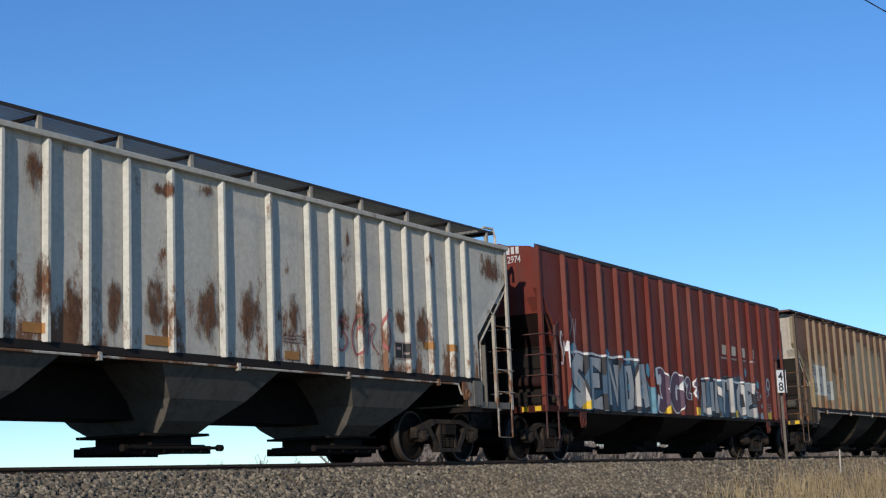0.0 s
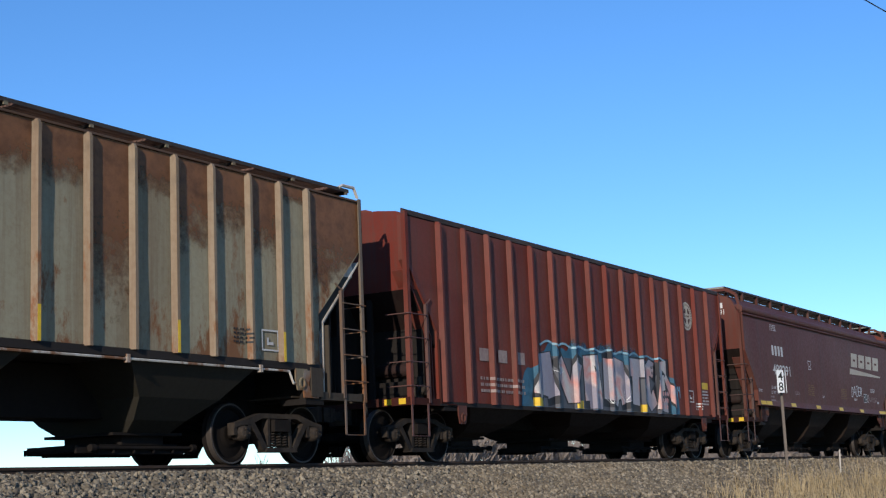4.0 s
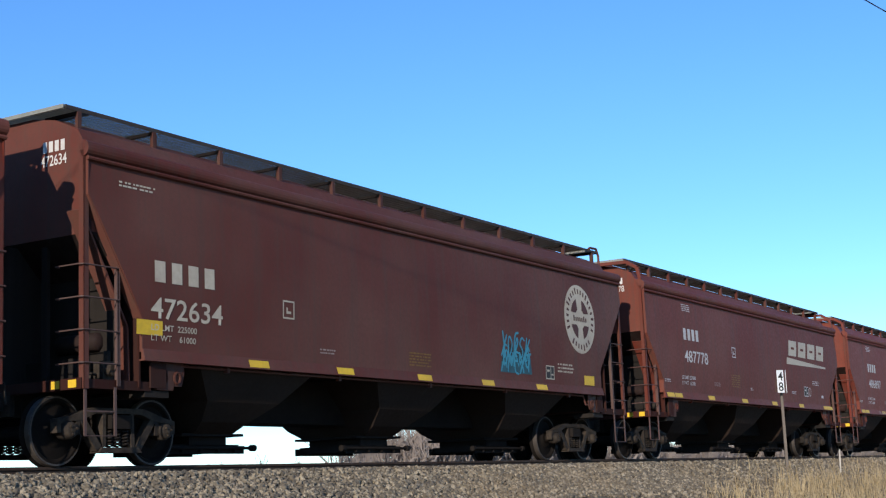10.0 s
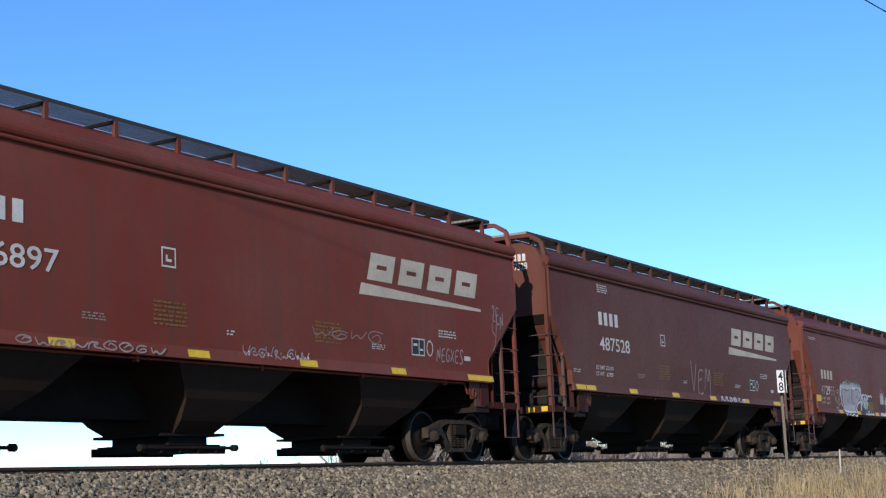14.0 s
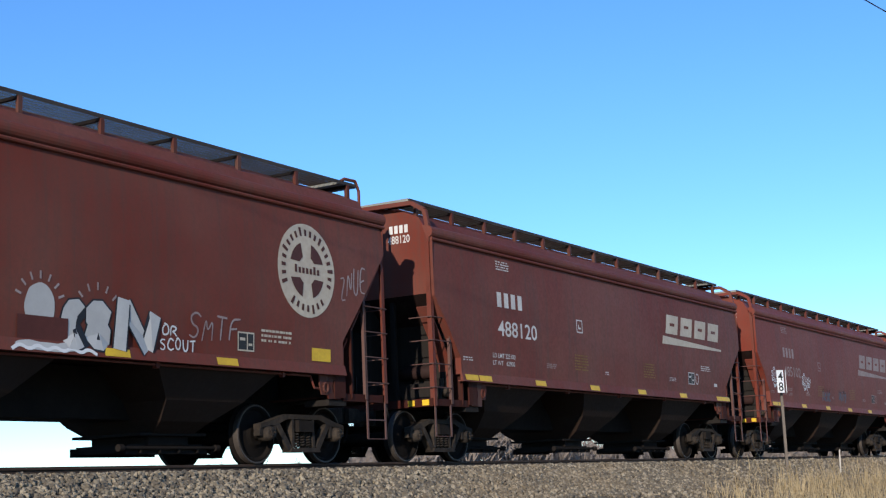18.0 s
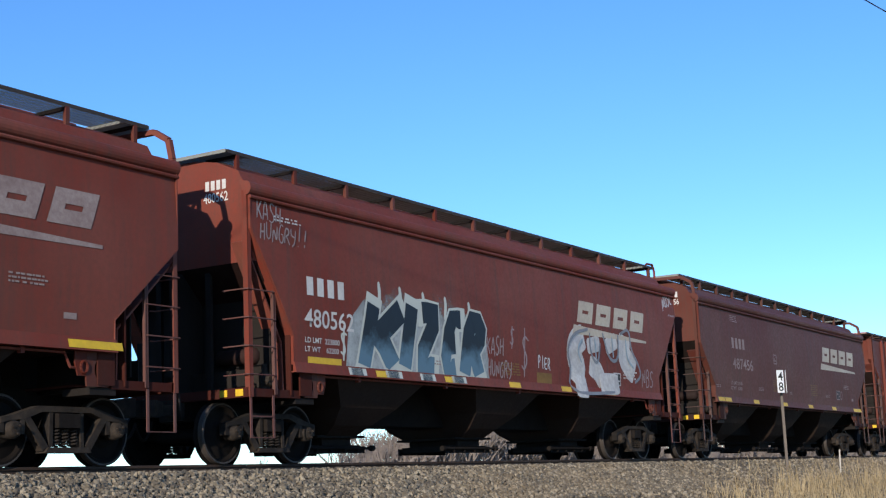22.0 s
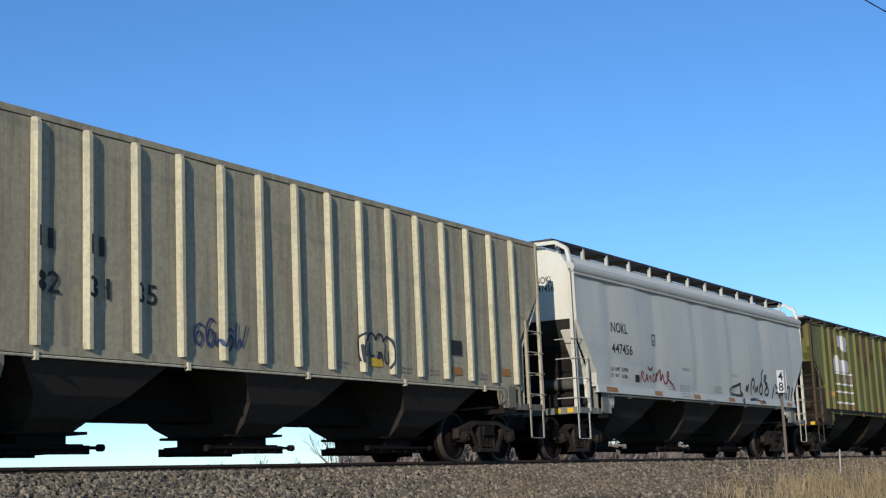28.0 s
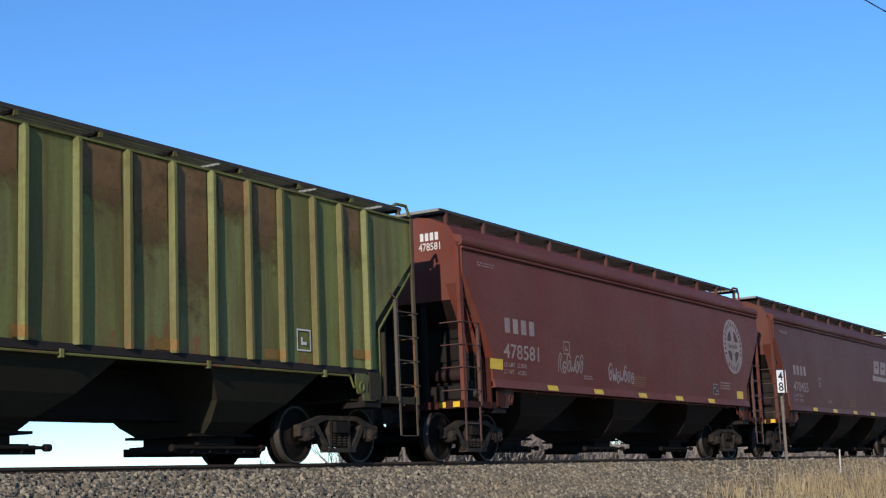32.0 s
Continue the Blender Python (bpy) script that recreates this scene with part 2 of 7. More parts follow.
def prism_x(bm, pts, x0, x1):
    """An outline in (y, z), drawn out from x0 to x1."""
    a = [bm.verts.new((x0, y, z)) for y, z in pts]
    b = [bm.verts.new((x1, y, z)) for y, z in pts]
    bm.faces.new(a[::-1]), bm.faces.new(b)
    for i in range(len(pts)):
        j = (i + 1) % len(pts)
        bm.faces.new((a[i], a[j], b[j], b[i]))


def rod(bm, p, q, r, n=6):
    p, q = Vector(p), Vector(q)
    d = (q - p).normalized()
    u = d.orthogonal().normalized()
    w = d.cross(u)
    rings = []
    for c in (p, q):
        rings.append([bm.verts.new(c + (u * math.cos(2 * math.pi * i / n) + w * math.sin(2 * math.pi * i / n)) * r) for i in range(n)])
    for i in range(n):
        j = (i + 1) % n
        bm.faces.new((rings[0][i], rings[0][j], rings[1][j], rings[1][i]))
    bm.faces.new(rings[0][::-1]), bm.faces.new(rings[1])


def pipe(bm, pts, r, n=6):
    for p, q in zip(pts, pts[1:]):
        rod(bm, p, q, r, n)


def turned(bm, profile, n=32, axis_y=True):
    """A body of revolution about the y axis; profile: (y, radius)."""
    rings = []
    for y, r in profile:
        rings.append([bm.verts.new((r * math.cos(2 * math.pi * i / n), y, r * math.sin(2 * math.pi * i / n))) for i in range(n)] if r > 1e-6 else [bm.verts.new((0, y, 0))])
    for a, b in zip(rings, rings[1:]):
        for i in range(n):
            j = (i + 1) % n
            quad = [a[i % len(a)], a[j % len(a)], b[j % len(b)], b[i % len(b)]]
            bm.faces.new(list(dict.fromkeys(quad)))


def loft(bm, rings, cap=True):
    vs = [[bm.verts.new(p) for p in r] for r in rings]
    for a, b in zip(vs, vs[1:]):
        for i in range(len(a)):
            j = (i + 1) % len(a)
            bm.faces.new((a[i], a[j], b[j], b[i]))
    if cap:
        bm.faces.new(vs[0][::-1]), bm.faces.new(vs[-1])


def finish(bm, name, mat, smooth=False):
    bmesh.ops.recalc_face_normals(bm, faces=bm.faces)
    me = bpy.data.meshes.new(name)
    bm.to_mesh(me)
    bm.free()
    me.materials.append(mat)
    if smooth:
        me.shade_smooth()
    return me


MESHES = {}


def cached(key, make, mat, smooth=False):
    """One mesh for all alike parts."""
    k = (key, mat.name)
    if k not in MESHES:
        bm = bmesh.new()
        make(bm)
        MESHES[k] = finish(bm, key.split("|")[0], mat, smooth)
    return MESHES[k]


def part(name, me, parent, label="", colour=None, at=None):
    ob = new(name, me)
    ob.parent = parent
    if at is not None:
        ob.matrix_basis = at
    if colour:
        ob.color = (*colour, 1.0)
    if label:
        ob["label"] = label
    return ob


def thing(name, label, category, group="", kind="", at=None):
    ob = new(name)
    if at is not None:
        ob.matrix_basis = at
    return tagged(ob, label, category, group, kind)


# ---- the setting ----
def bank(y):
    """Height of the ground across the track."""
    pts = [(-4000, 0.0), (7.9, 0.0), (9.0, 0.28), (12.55, RAIL - 0.16), (12.75, RAIL - 0.15), (13.3, RAIL - 0.2), (15.9, RAIL - 0.2),
           (16.6, RAIL - 0.2), (19.5, 0.45), (24.0, 0.1), (4000, 0.0)]
    for (a, za), (b, zb) in zip(pts, pts[1:]):
        if a <= y <= b:
            return za + (zb - za) * (y - a) / (b - a)
    return 0.0


GROUND_M, nt, b = material("dry_field_ground", 0.95)
v = coords(nt, shift=False)
c = mix(nt, noise_tex(nt, v, 0.09, 5.0), (0.27, 0.205, 0.12), (0.37, 0.295, 0.18))
c = mix(nt, ramp(nt, noise_tex(nt, v, 6.0, 6.0, 0.7), 0.35, 0.7, 0.0, 0.6), c, (0.13, 0.105, 0.07))
nt.links.new(c, b.inputs["Base Color"])
bump(nt, b, noise_tex(nt, v, 9.0, 6.0, 0.7), 0.6, 0.05)

BALLAST_M, nt, b = material("crushed_grey_ballast", 0.9)
geo = node(nt, "ShaderNodeNewGeometry")
v = coords(nt, shift=False)
cr = node(nt, "ShaderNodeValToRGB")
cr.color_ramp.elements[0].color = (0.072, 0.063, 0.052, 1)
cr.color_ramp.elements[1].color = (0.37, 0.31, 0.222, 1)
mid = cr.color_ramp.elements.new(0.55)
mid.color = (0.17, 0.142, 0.102, 1)
nt.links.new(geo.outputs["Random Per Island"], cr.inputs["Fac"])
c = mix(nt, ramp(nt, noise_tex(nt, v, 34.0, 4.0, 0.7), 0.35, 0.7, 0.0, 0.5), cr.outputs["Color"], (0.1, 0.08, 0.06))
c = mix(nt, ramp(nt, noise_tex(nt, v, 0.45, 2.0), 0.45, 0.65, 0.0, 0.3), c, (0.2, 0.145, 0.085))
nt.links.new(c, b.inputs["Base Color"])
bump(nt, b, noise_tex(nt, v, 60.0, 3.0), 0.4, 0.01)

# the ground: one sheet to the horizon, with the embankment in it
bm = bmesh.new()
ys = [-4000, -60, -10, 4, 7.9, 9.0, 10, 11, 12, 12.55, 12.75, 13.3, 15.9, 16.6, 18, 19.5, 24, 60, 250, 900, 4000]
xs = [-4000, -900, -200, -60] + list(range(-40, 130, 5)) + [160, 220, 320, 500, 900, 1800, 4000]
grid = [[bm.verts.new((x, y, bank(y) - 0.05 + (noise.noise(Vector((x * 0.3, y * 0.7, 0))) * 0.06 if 0 < y < 24 and -40 < x < 130 else 0))) for x in xs] for y in ys]
for r0, r1 in zip(grid, grid[1:]):
    for i in range(len(xs) - 1):
        bm.faces.new((r0[i], r0[i + 1], r1[i + 1], r1[i]))
ground = new("ground", finish(bm, "ground", GROUND_M, True))
tagged(ground, "dry tan winter field with a railway embankment", "ground", kind="structure")

# ballast bed under the stones
bm = bmesh.new()
bys = [9.6, 10.2, 10.8, 11.3, 11.8, 12.2, 12.55, 12.75, 13.3, 14.6, 15.9, 16.5, 17.2, 18.2]
bxs = [-80 + 1.0 * i for i in range(0, 230)] + [170, 220, 300, 420, 600]
grid = [[bm.verts.new((x, y, bank(y) - 0.012 + 0.02 * noise.noise(Vector((x * 1.3, y * 2.1, 3))))) for x in bxs] for y in bys]
for r0, r1 in zip(grid, grid[1:]):
    for i in range(len(bxs) - 1):
        bm.faces.new((r0[i], r0[i + 1], r1[i + 1], r1[i]))
bed = new("ballast_bed", finish(bm, "ballast_bed", BALLAST_M, True))
tagged(bed, "grey crushed stone bed that carries the track", "ballast", kind="structure")


def stones(name, count, x0, x1, y0, y1, size, rng, label, bias=1.0):
    """Loose crushed stones as one mesh."""
    ico = [(0, -0.53, 0.85), (0, 0.53, 0.85), (0, -0.53, -0.85), (0, 0.53, -0.85), (0.85, 0, 0.53), (0.85, 0, -0.53), (-0.85, 0, 0.53), (-0.85, 0, -0.53),
           (0.53, 0.85, 0), (-0.53, 0.85, 0), (0.53, -0.85, 0), (-0.53, -0.85, 0)]
    fc = [(0, 1, 6), (0, 4, 1), (0, 6, 11), (0, 11, 10), (0, 10, 4), (1, 4, 8), (1, 8, 9), (1, 9, 6), (2, 3, 5), (2, 7, 3), (2, 10, 11), (2, 11, 7), (2, 5, 10),
          (3, 8, 5), (3, 9, 8), (3, 7, 9), (4, 10, 5), (4, 5, 8), (6, 7, 11), (6, 9, 7)]
    base, faces0 = np.array(ico), np.array(fc)
    x = x0 + (x1 - x0) * rng.random(count) ** bias
    y = y0 + (y1 - y0) * rng.random(count)
    z = np.array([bank(q) for q in y]) + rng.uniform(-0.012, 0.022, count)
    s = size * rng.uniform(0.55, 1.25, count)
    jit = base[None] * (1 + rng.uniform(-0.38, 0.3, (count, 12, 1)))
    jit = jit * rng.uniform(0.65, 1.15, (count, 1, 3)) * s[:, None, None]
    ang = rng.uniform(0, 2 * math.pi, count)
    til = rng.uniform(-0.9, 0.9, count)
    ca, sa, ct, st = np.cos(ang), np.sin(ang), np.cos(til), np.sin(til)
    X = jit[..., 0] * ca[:, None] - jit[..., 1] * sa[:, None]
    Y = jit[..., 0] * sa[:, None] + jit[..., 1] * ca[:, None]
    Y, Z = Y * ct[:, None] - jit[..., 2] * st[:, None], Y * st[:, None] + jit[..., 2] * ct[:, None]
    pts = np.stack([X + x[:, None], Y + y[:, None], Z + z[:, None]], -1).reshape(-1, 3)
    tri = (faces0[None] + 12 * np.arange(count)[:, None, None]).reshape(-1, 3)
    me = bpy.data.meshes.new(name)
    me.from_pydata(pts.tolist(), [], tri.tolist())
    me.materials.append(BALLAST_M)
    return tagged(new(name, me), label, "ballast", kind="stuff")


rng = np.random.default_rng(5)
stones("ballast_stones", 21000, 8.0, 30.0, 11.1, 13.05, 0.038, rng, "loose angular grey and tan crushed stones on the embankment")
stones("ballast_stones", 15000, 24.0, 62.0, 10.0, 13.1, 0.045, rng, "loose angular grey crushed stones along the far track")
stones("ballast_stones", 3500, 60.0, 130.0, 11.5, 13.2, 0.06, rng, "loose crushed stones along the distant track")

# rails and sleepers
rail_profile = [(-0.07, -0.18), (0.07, -0.18), (0.07, -0.168), (0.012, -0.145), (0.012, -0.045), (0.036, -0.035), (0.036, -0.008), (0.026, 0.0),
                (-0.026, 0.0), (-0.036, -0.008), (-0.036, -0.035), (-0.012, -0.045), (-0.012, -0.145), (-0.07, -0.168)]
for off in (-0.7535, 0.7535):
    bm = bmesh.new()
    prism_x(bm, [(y + TRACK_Y + off, z + RAIL) for y, z in rail_profile], -300, 900)
    r = tagged(new("rail", finish(bm, "rail", RAIL_STEEL)), "rust-brown steel rail on wooden sleepers", "rail", "rails of the track")
    bm = bmesh.new()
    box(bm, -300, 900, TRACK_Y + off - 0.024, TRACK_Y + off + 0.024, RAIL + 0.0005, RAIL + 0.003)
    part("running_surface", finish(bm, "running_surface", TREAD), r, "polished running surface")
bm = bmesh.new()
box(bm, -0.115, 0.115, -1.3, 1.3, -0.34, -0.175)
bmesh.ops.bevel(bm, geom=list(bm.edges), offset=0.012, segments=1, affect="EDGES")
tie_mesh = finish(bm, "sleeper", TIE_WOOD)
bm = bmesh.new()
prism_x(bm, [(-0.17, -0.178), (0.17, -0.178), (0.17, -0.166), (0.12, -0.14), (0.08, -0.14), (0.08, -0.166), (-0.08, -0.166), (-0.08, -0.14), (-0.12, -0.14), (-0.17, -0.166)], -0.09, 0.09)
plate_mesh = finish(bm, "tie_plate", RAIL_STEEL)
for i in range(130):
    t = new("sleeper", tie_mesh)
    t.matrix_basis = pose(6.0 + i * 0.55, TRACK_Y + random.uniform(-0.03, 0.03), RAIL, 0, 0, random.uniform(-1, 1))
    tagged(t, "dark creosoted wooden sleeper under the rails", "sleeper", "sleepers of the track")
    for off in (-0.7535, 0.7535):
        part("tie_plate", plate_mesh, t, at=pose(0, off, 0))


# ---- parts of the freight cars ----
def side_y(spec, z):
    """How far the side stands out from the centre line at a height."""
    if spec["ribs"]:
        return 1.485
    pts = spec["curve"]
    for (a, ya), (b, yb) in zip(pts, pts[1:]):
        if z <= b:
            return ya + (yb - ya) * max(0.0, min(1.0, (z - a) / (b - a)))
    return pts[-1][1]


def side_x(spec, z, s=1):
    """How far the side sheet reaches towards an end at a height: it is cut away over the trucks, most at the rear."""
    h, zc, cut = spec["half"], spec["cut_top"], spec["cut"] if s > 0 else spec.get("cut_l", spec["cut"])
    return h - 0.05 - cut * max(0.0, min(1.0, (zc - z) / (zc - spec["cut_low"])))


def sheet_dent(spec, x, z):
    """How far the side sheet is dented at a place (out is positive)."""
    if spec["ribs"]:
        return 0.011 * (1.3 * noise.noise(Vector((x * 1.15, z * 1.2, spec["half"]))) - 1.0)
    d = spec.get("dent", 0.004)
    return d * noise.noise(Vector((x * 0.9, z * 0.5, spec["half"]))) - spec.get("seam", 0.5 * d) * math.exp(-(((x + 60.0) % 2.62 - 1.31) / 0.22) ** 2)


SHEET_N = 84


def sheet_rows(spec):
    zt, zb = spec["eave"], spec["bottom"]
    return sorted({zb, zt, spec["cut_top"], spec["cut_low"], *[zb + (zt - zb) * i / 9 for i in range(1, 9)]})


def sheet_at(spec, x, z):
    """How far the dented side sheet stands out at a place."""
    zs = sheet_rows(spec)
    j = 0
    while j < len(zs) - 2 and z > zs[j + 1]:
        j += 1
    ends = []
    for zr in (zs[j], zs[j + 1]):
        lx, rx = -side_x(spec, zr, -1), side_x(spec, zr)
        u = min(max((x - lx) / (rx - lx) * SHEET_N, 0.0), SHEET_N - 1e-6)
        i = int(u)
        d = [sheet_dent(spec, lx + (rx - lx) * q / SHEET_N, zr) if 0 < q < SHEET_N else 0.0 for q in (i, i + 1)]
        ends.append(side_y(spec, zr) + d[0] + (d[1] - d[0]) * (u - i))
    f = min(max((z - zs[j]) / (zs[j + 1] - zs[j]), 0.0), 1.0)
    return ends[0] + (ends[1] - ends[0]) * f


def make_side_sheet(spec):
    def make(bm):
        zs, n = sheet_rows(spec), SHEET_N
        for front, off in ((True, 0.0), (False, -0.012)):
            g = []
            for z in zs:
                lx, rx, row = -side_x(spec, z, -1), side_x(spec, z), []
                for i in range(n + 1):
                    x = lx + (rx - lx) * i / n
                    d = sheet_dent(spec, x, z) if 0 < i < n else 0
                    row.append(bm.verts.new((x, -(side_y(spec, z) + off + d), z)))
                g.append(row)
            for a, b in zip(g, g[1:]):
                for i in range(n):
                    bm.faces.new((a[i], a[i + 1], b[i + 1], b[i]))
            if front:
                first = g
        for rows in ([r[0] for r in first], [r[-1] for r in first]):
            lip = [bm.verts.new(v.co) for v in rows]
            back = [bm.verts.new(v.co + Vector((0, 0.09, 0))) for v in rows]
            for i in range(len(rows) - 1):
                bm.faces.new((lip[i], lip[i + 1], back[i + 1], back[i]))
    return make


def make_body(spec):
    """The inner bin: ends, slope sheets and roof."""
    def make(bm):
        h, e, zb = spec["half"], spec["eave"], spec["bottom"]
        zr = spec["roof"]
        lv = [(3.0, h - 0.22, 1.45), (e, h - 0.22, 1.45), (e + 0.62 * (zr - e), h - 0.22, 1.2), (e + 0.88 * (zr - e), h - 0.22, 0.8), (zr, h - 0.22, 0.36)]
        loft(bm, [[(-hx, -hy, z), (hx, -hy, z), (hx, hy, z), (-hx, hy, z)] for z, hx, hy in lv])
    return make


def make_rib(spec):
    def make(bm):
        zb, zt = spec["bottom"] - 0.005, spec["eave"] + 0.01
        w, d = spec["rib"]              # half its width, and how far it stands out
        out = [(-w, -1.486), (-w * 0.4, -1.486 - d), (w * 0.4, -1.486 - d), (w, -1.486)]
        loft(bm, [[(x, y, zb) for x, y in out], [(x, y, zt - 0.06) for x, y in out], [(x * 0.9, max(y, -1.54), zt) for x, y in out]])
    return make


def make_eave(spec):
    def make(bm):
        h, e = spec["half"], spec["eave"]
        if spec["walk_z"] == 0:                       # a bare, thin roof edge
            pts = [(-1.44, e + 0.01), (-1.495, e + 0.01), (-1.50, e + 0.09), (-1.44, e + 0.12)]
        elif spec["over"][0] > 0:                     # a thin edge under a broad running board
            pts = [(-1.44, e), (-1.52, e), (-1.525, e + 0.03), (-1.44, e + 0.05)]
        elif spec["ribs"]:
            pts = [(-1.44, e + 0.0), (-1.575, e + 0.0), (-1.585, e + 0.06), (-1.565, e + 0.075), (-1.44, e + 0.1)]
        else:
            pts = [(-1.50, e - 0.05)] + [(-1.53 - 0.085 * math.sin(math.pi * i / 8), e + 0.085 - 0.105 * math.cos(math.pi * i / 8)) for i in range(9)] + [(-1.40, e + 0.22)]
        prism_x(bm, pts, -h, h)
        if not spec["ribs"]:
            rod(bm, (-h + 0.02, -1.575, e - 0.05), (h - 0.02, -1.575, e - 0.05), 0.03, 8)
    return make


def make_sill(spec):
    def make(bm):
        zb, lx, hx = spec["bottom"], side_x(spec, spec["bottom"], -1), side_x(spec, spec["bottom"])
        y = side_y(spec, zb) + (0.012 if not spec["ribs"] else 0.0)
        d = spec["sill"]
        prism_x(bm, [(-y - 0.012, zb + 0.01), (-y - (0.018 if spec["ribs"] else 0.05), zb - d), (-y + 0.07, zb - d), (-y + 0.07, zb - d + 0.02), (-y + 0.02, zb - d + 0.02), (-y + 0.02, zb + 0.01)], -lx - 0.02, hx + 0.02)
    return make


def make_hopper(spec):
    """A hopper: steep front sheets that bend in towards a narrow outlet, set apart from the next one."""
    def make(bm):
        zb = spec["bottom"] - spec["sill"] + 0.04
        loft(bm, [[(-l, -hy, z), (r, -hy, z), (r, hy, z), (-l, hy, z)] for z, l, r, hy in
                  ((zb, 1.26, 1.5, 1.5), (0.43 + 0.48 * (zb - 0.43), 0.72, 0.94, 1.17), (0.43 + 0.19 * (zb - 0.43), 0.56, 0.51, 0.91), (0.43, 0.42, 0.42, 0.62))])
    return make


def make_outlet(bm):
    """Flange, neck and sliding gate with its rails."""
    box(bm, -0.70, 0.70, -0.66, 0.66, 0.425, 0.465)
    box(bm, -0.42, 0.42, -0.55, 0.55, 0.30, 0.425)
    box(bm, -0.78, 0.78, -0.50, 0.50, 0.20, 0.31)
    for q in (-1, 1):
        box(bm, -0.86, 0.86, q * 0.52 - 0.02, q * 0.52 + 0.02, 0.17, 0.29)
        for k in range(4):
            box(bm, -0.6 + 0.4 * k - 0.015, -0.6 + 0.4 * k + 0.015, q * 0.56 - 0.03, q * 0.56 + 0.03, 0.19, 0.27)


def make_gate_shaft(bm):
    """The square shaft that winds the gate, with a capstan at each end."""
    rod(bm, (-1.02, -0.585, 0.255), (1.02, -0.585, 0.255), 0.024, 8)
    for s in (-1, 1):
        rod(bm, (s * 0.97, -0.585, 0.255), (s * 1.06, -0.585, 0.255), 0.052, 10)


def make_pan(bm):
    """A broad pan below an outlet that slides out on rails."""
    box(bm, -1.18, 1.18, -0.46, 0.46, 0.205, 0.25)
    for q in (-1, 1):
        box(bm, -1.22, 1.22, q * 0.48 - 0.02, q * 0.48 + 0.02, 0.19, 0.27)
    box(bm, -1.2, -1.14, -0.46, 0.46, 0.25, 0.30)


def make_centre_sill(spec):
    def make(bm):
        h = spec["half"]
        zt = spec["bottom"] - 0.12
        box(bm, -h + 2.3, h - 2.3, -0.36, 0.36, 0.66, zt)
        box(bm, -h + 0.1, -h + 2.3, -0.3, 0.3, 0.66, 1.02)
        box(bm, h - 2.3, h - 0.1, -0.3, 0.3, 0.66, 1.02)
    return make


def make_end_frame(spec, s):
    """End platform, bolster webs and posts at one end (s: -1 or 1)."""
    def make(bm):
        h = spec["half"]
        X = lambda a: s * (h - a)
        def bx(a, b, y0, y1, z0, z1):
            box(bm, min(X(a), X(b)), max(X(a), X(b)), y0, y1, z0, z1)
        bx(-0.02, 0.10, -1.5, 1.5, 0.95, 1.09)            # end sill
        bx(0.10, 1.6, -1.2, 1.2, 1.0, 1.03)               # shear plate
        for q in (-1, 1):
            y0, y1 = sorted((q * 1.50, q * 1.42))
            bx(0.0, 1.25, y0, y1, 0.96, 1.08)             # side of the platform
            y0, y1 = sorted((q * 1.52, q * 1.24))
            bx(1.0, 1.03, y0, y1, 1.0, 2.15)              # bolster post
            y0, y1 = sorted((q * 1.53, q * 1.50))
            bx(1.22, 1.52, y0, y1, 1.0, spec["bottom"] - 0.05)
    return make


def make_slope_sheets(spec):
    """The lower bin, drawn in towards the hoppers."""
    def make(bm):
        h, zb = spec["half"], spec["bottom"]
        loft(bm, [[(-hx, -hy, z), (hx, -hy, z), (hx, hy, z), (-hx, hy, z)] for z, hx, hy in ((min(zb, 1.45) - 0.05, h - 1.78, 1.43), (2.998, h - 0.221, 1.449))])
    return make


def make_bolster_web(spec, s, what, q=1):
    """One of the webs, plates and posts over the truck; their near-black colour holds the recess's shade."""
    def make(bm):
        h = spec["half"]
        X = lambda a: s * (h - a)
        def bx(a, b, y0, y1, z0, z1):
            box(bm, min(X(a), X(b)), max(X(a), X(b)), y0, y1, z0, z1)
        if what in ("web", "plate"):
            y0, y1 = sorted((q * 1.46, q * 0.3)) if what == "web" else sorted((q * 1.0, q * 1.48))
            if what == "web":
                bx(1.36, 1.39, y0, y1, 0.95, min(spec["bottom"], 1.45) + 0.1)
            else:
                bx(1.15, 1.62, y0, y1, 0.88, 0.97)
            return
        if what == "post":
            bx(0.30, 0.36, q * 0.5 - 0.05, q * 0.5 + 0.05, 1.03, 3.2)
            return
        # an added plate that shuts out sky and light behind the platform
        if what == "bulkhead":
            bx(0.72, 0.75, -1.35, 1.35, 1.15, 3.0)
            return
        if what == "cross_plate":
            bx(0.42, 0.44, -1.2, 1.2, 1.035, 1.4)
            return
        # centre web, drawn out to the end sill to hide the sky behind
        pts = [(X(0.03), 1.035), (X(1.75), 1.035), (X(1.75), 1.45), (X(0.3), 2.95), (X(0.03), 2.95)]
        prism(bm, pts if s > 0 else pts[::-1], -0.03, 0.03)
    return make


def make_arch(spec, s):
    """A channel that carries the end walkway over the roof's end."""
    def make(bm):
        x = s * (spec["half"] - 0.045)
        w = spec["walk_z"]
        pts = [(-1.50, spec["eave"] - 0.1), (-1.50, spec["eave"] + 0.22), (-1.44, w - 0.26), (-1.18, w - 0.1), (0, w - 0.08), (1.18, w - 0.1), (1.44, w - 0.26), (1.50, spec["eave"] + 0.22), (1.50, spec["eave"] - 0.1)]
        pipe(bm, [(x, y, z) for y, z in pts], 0.055, 4)
    return make


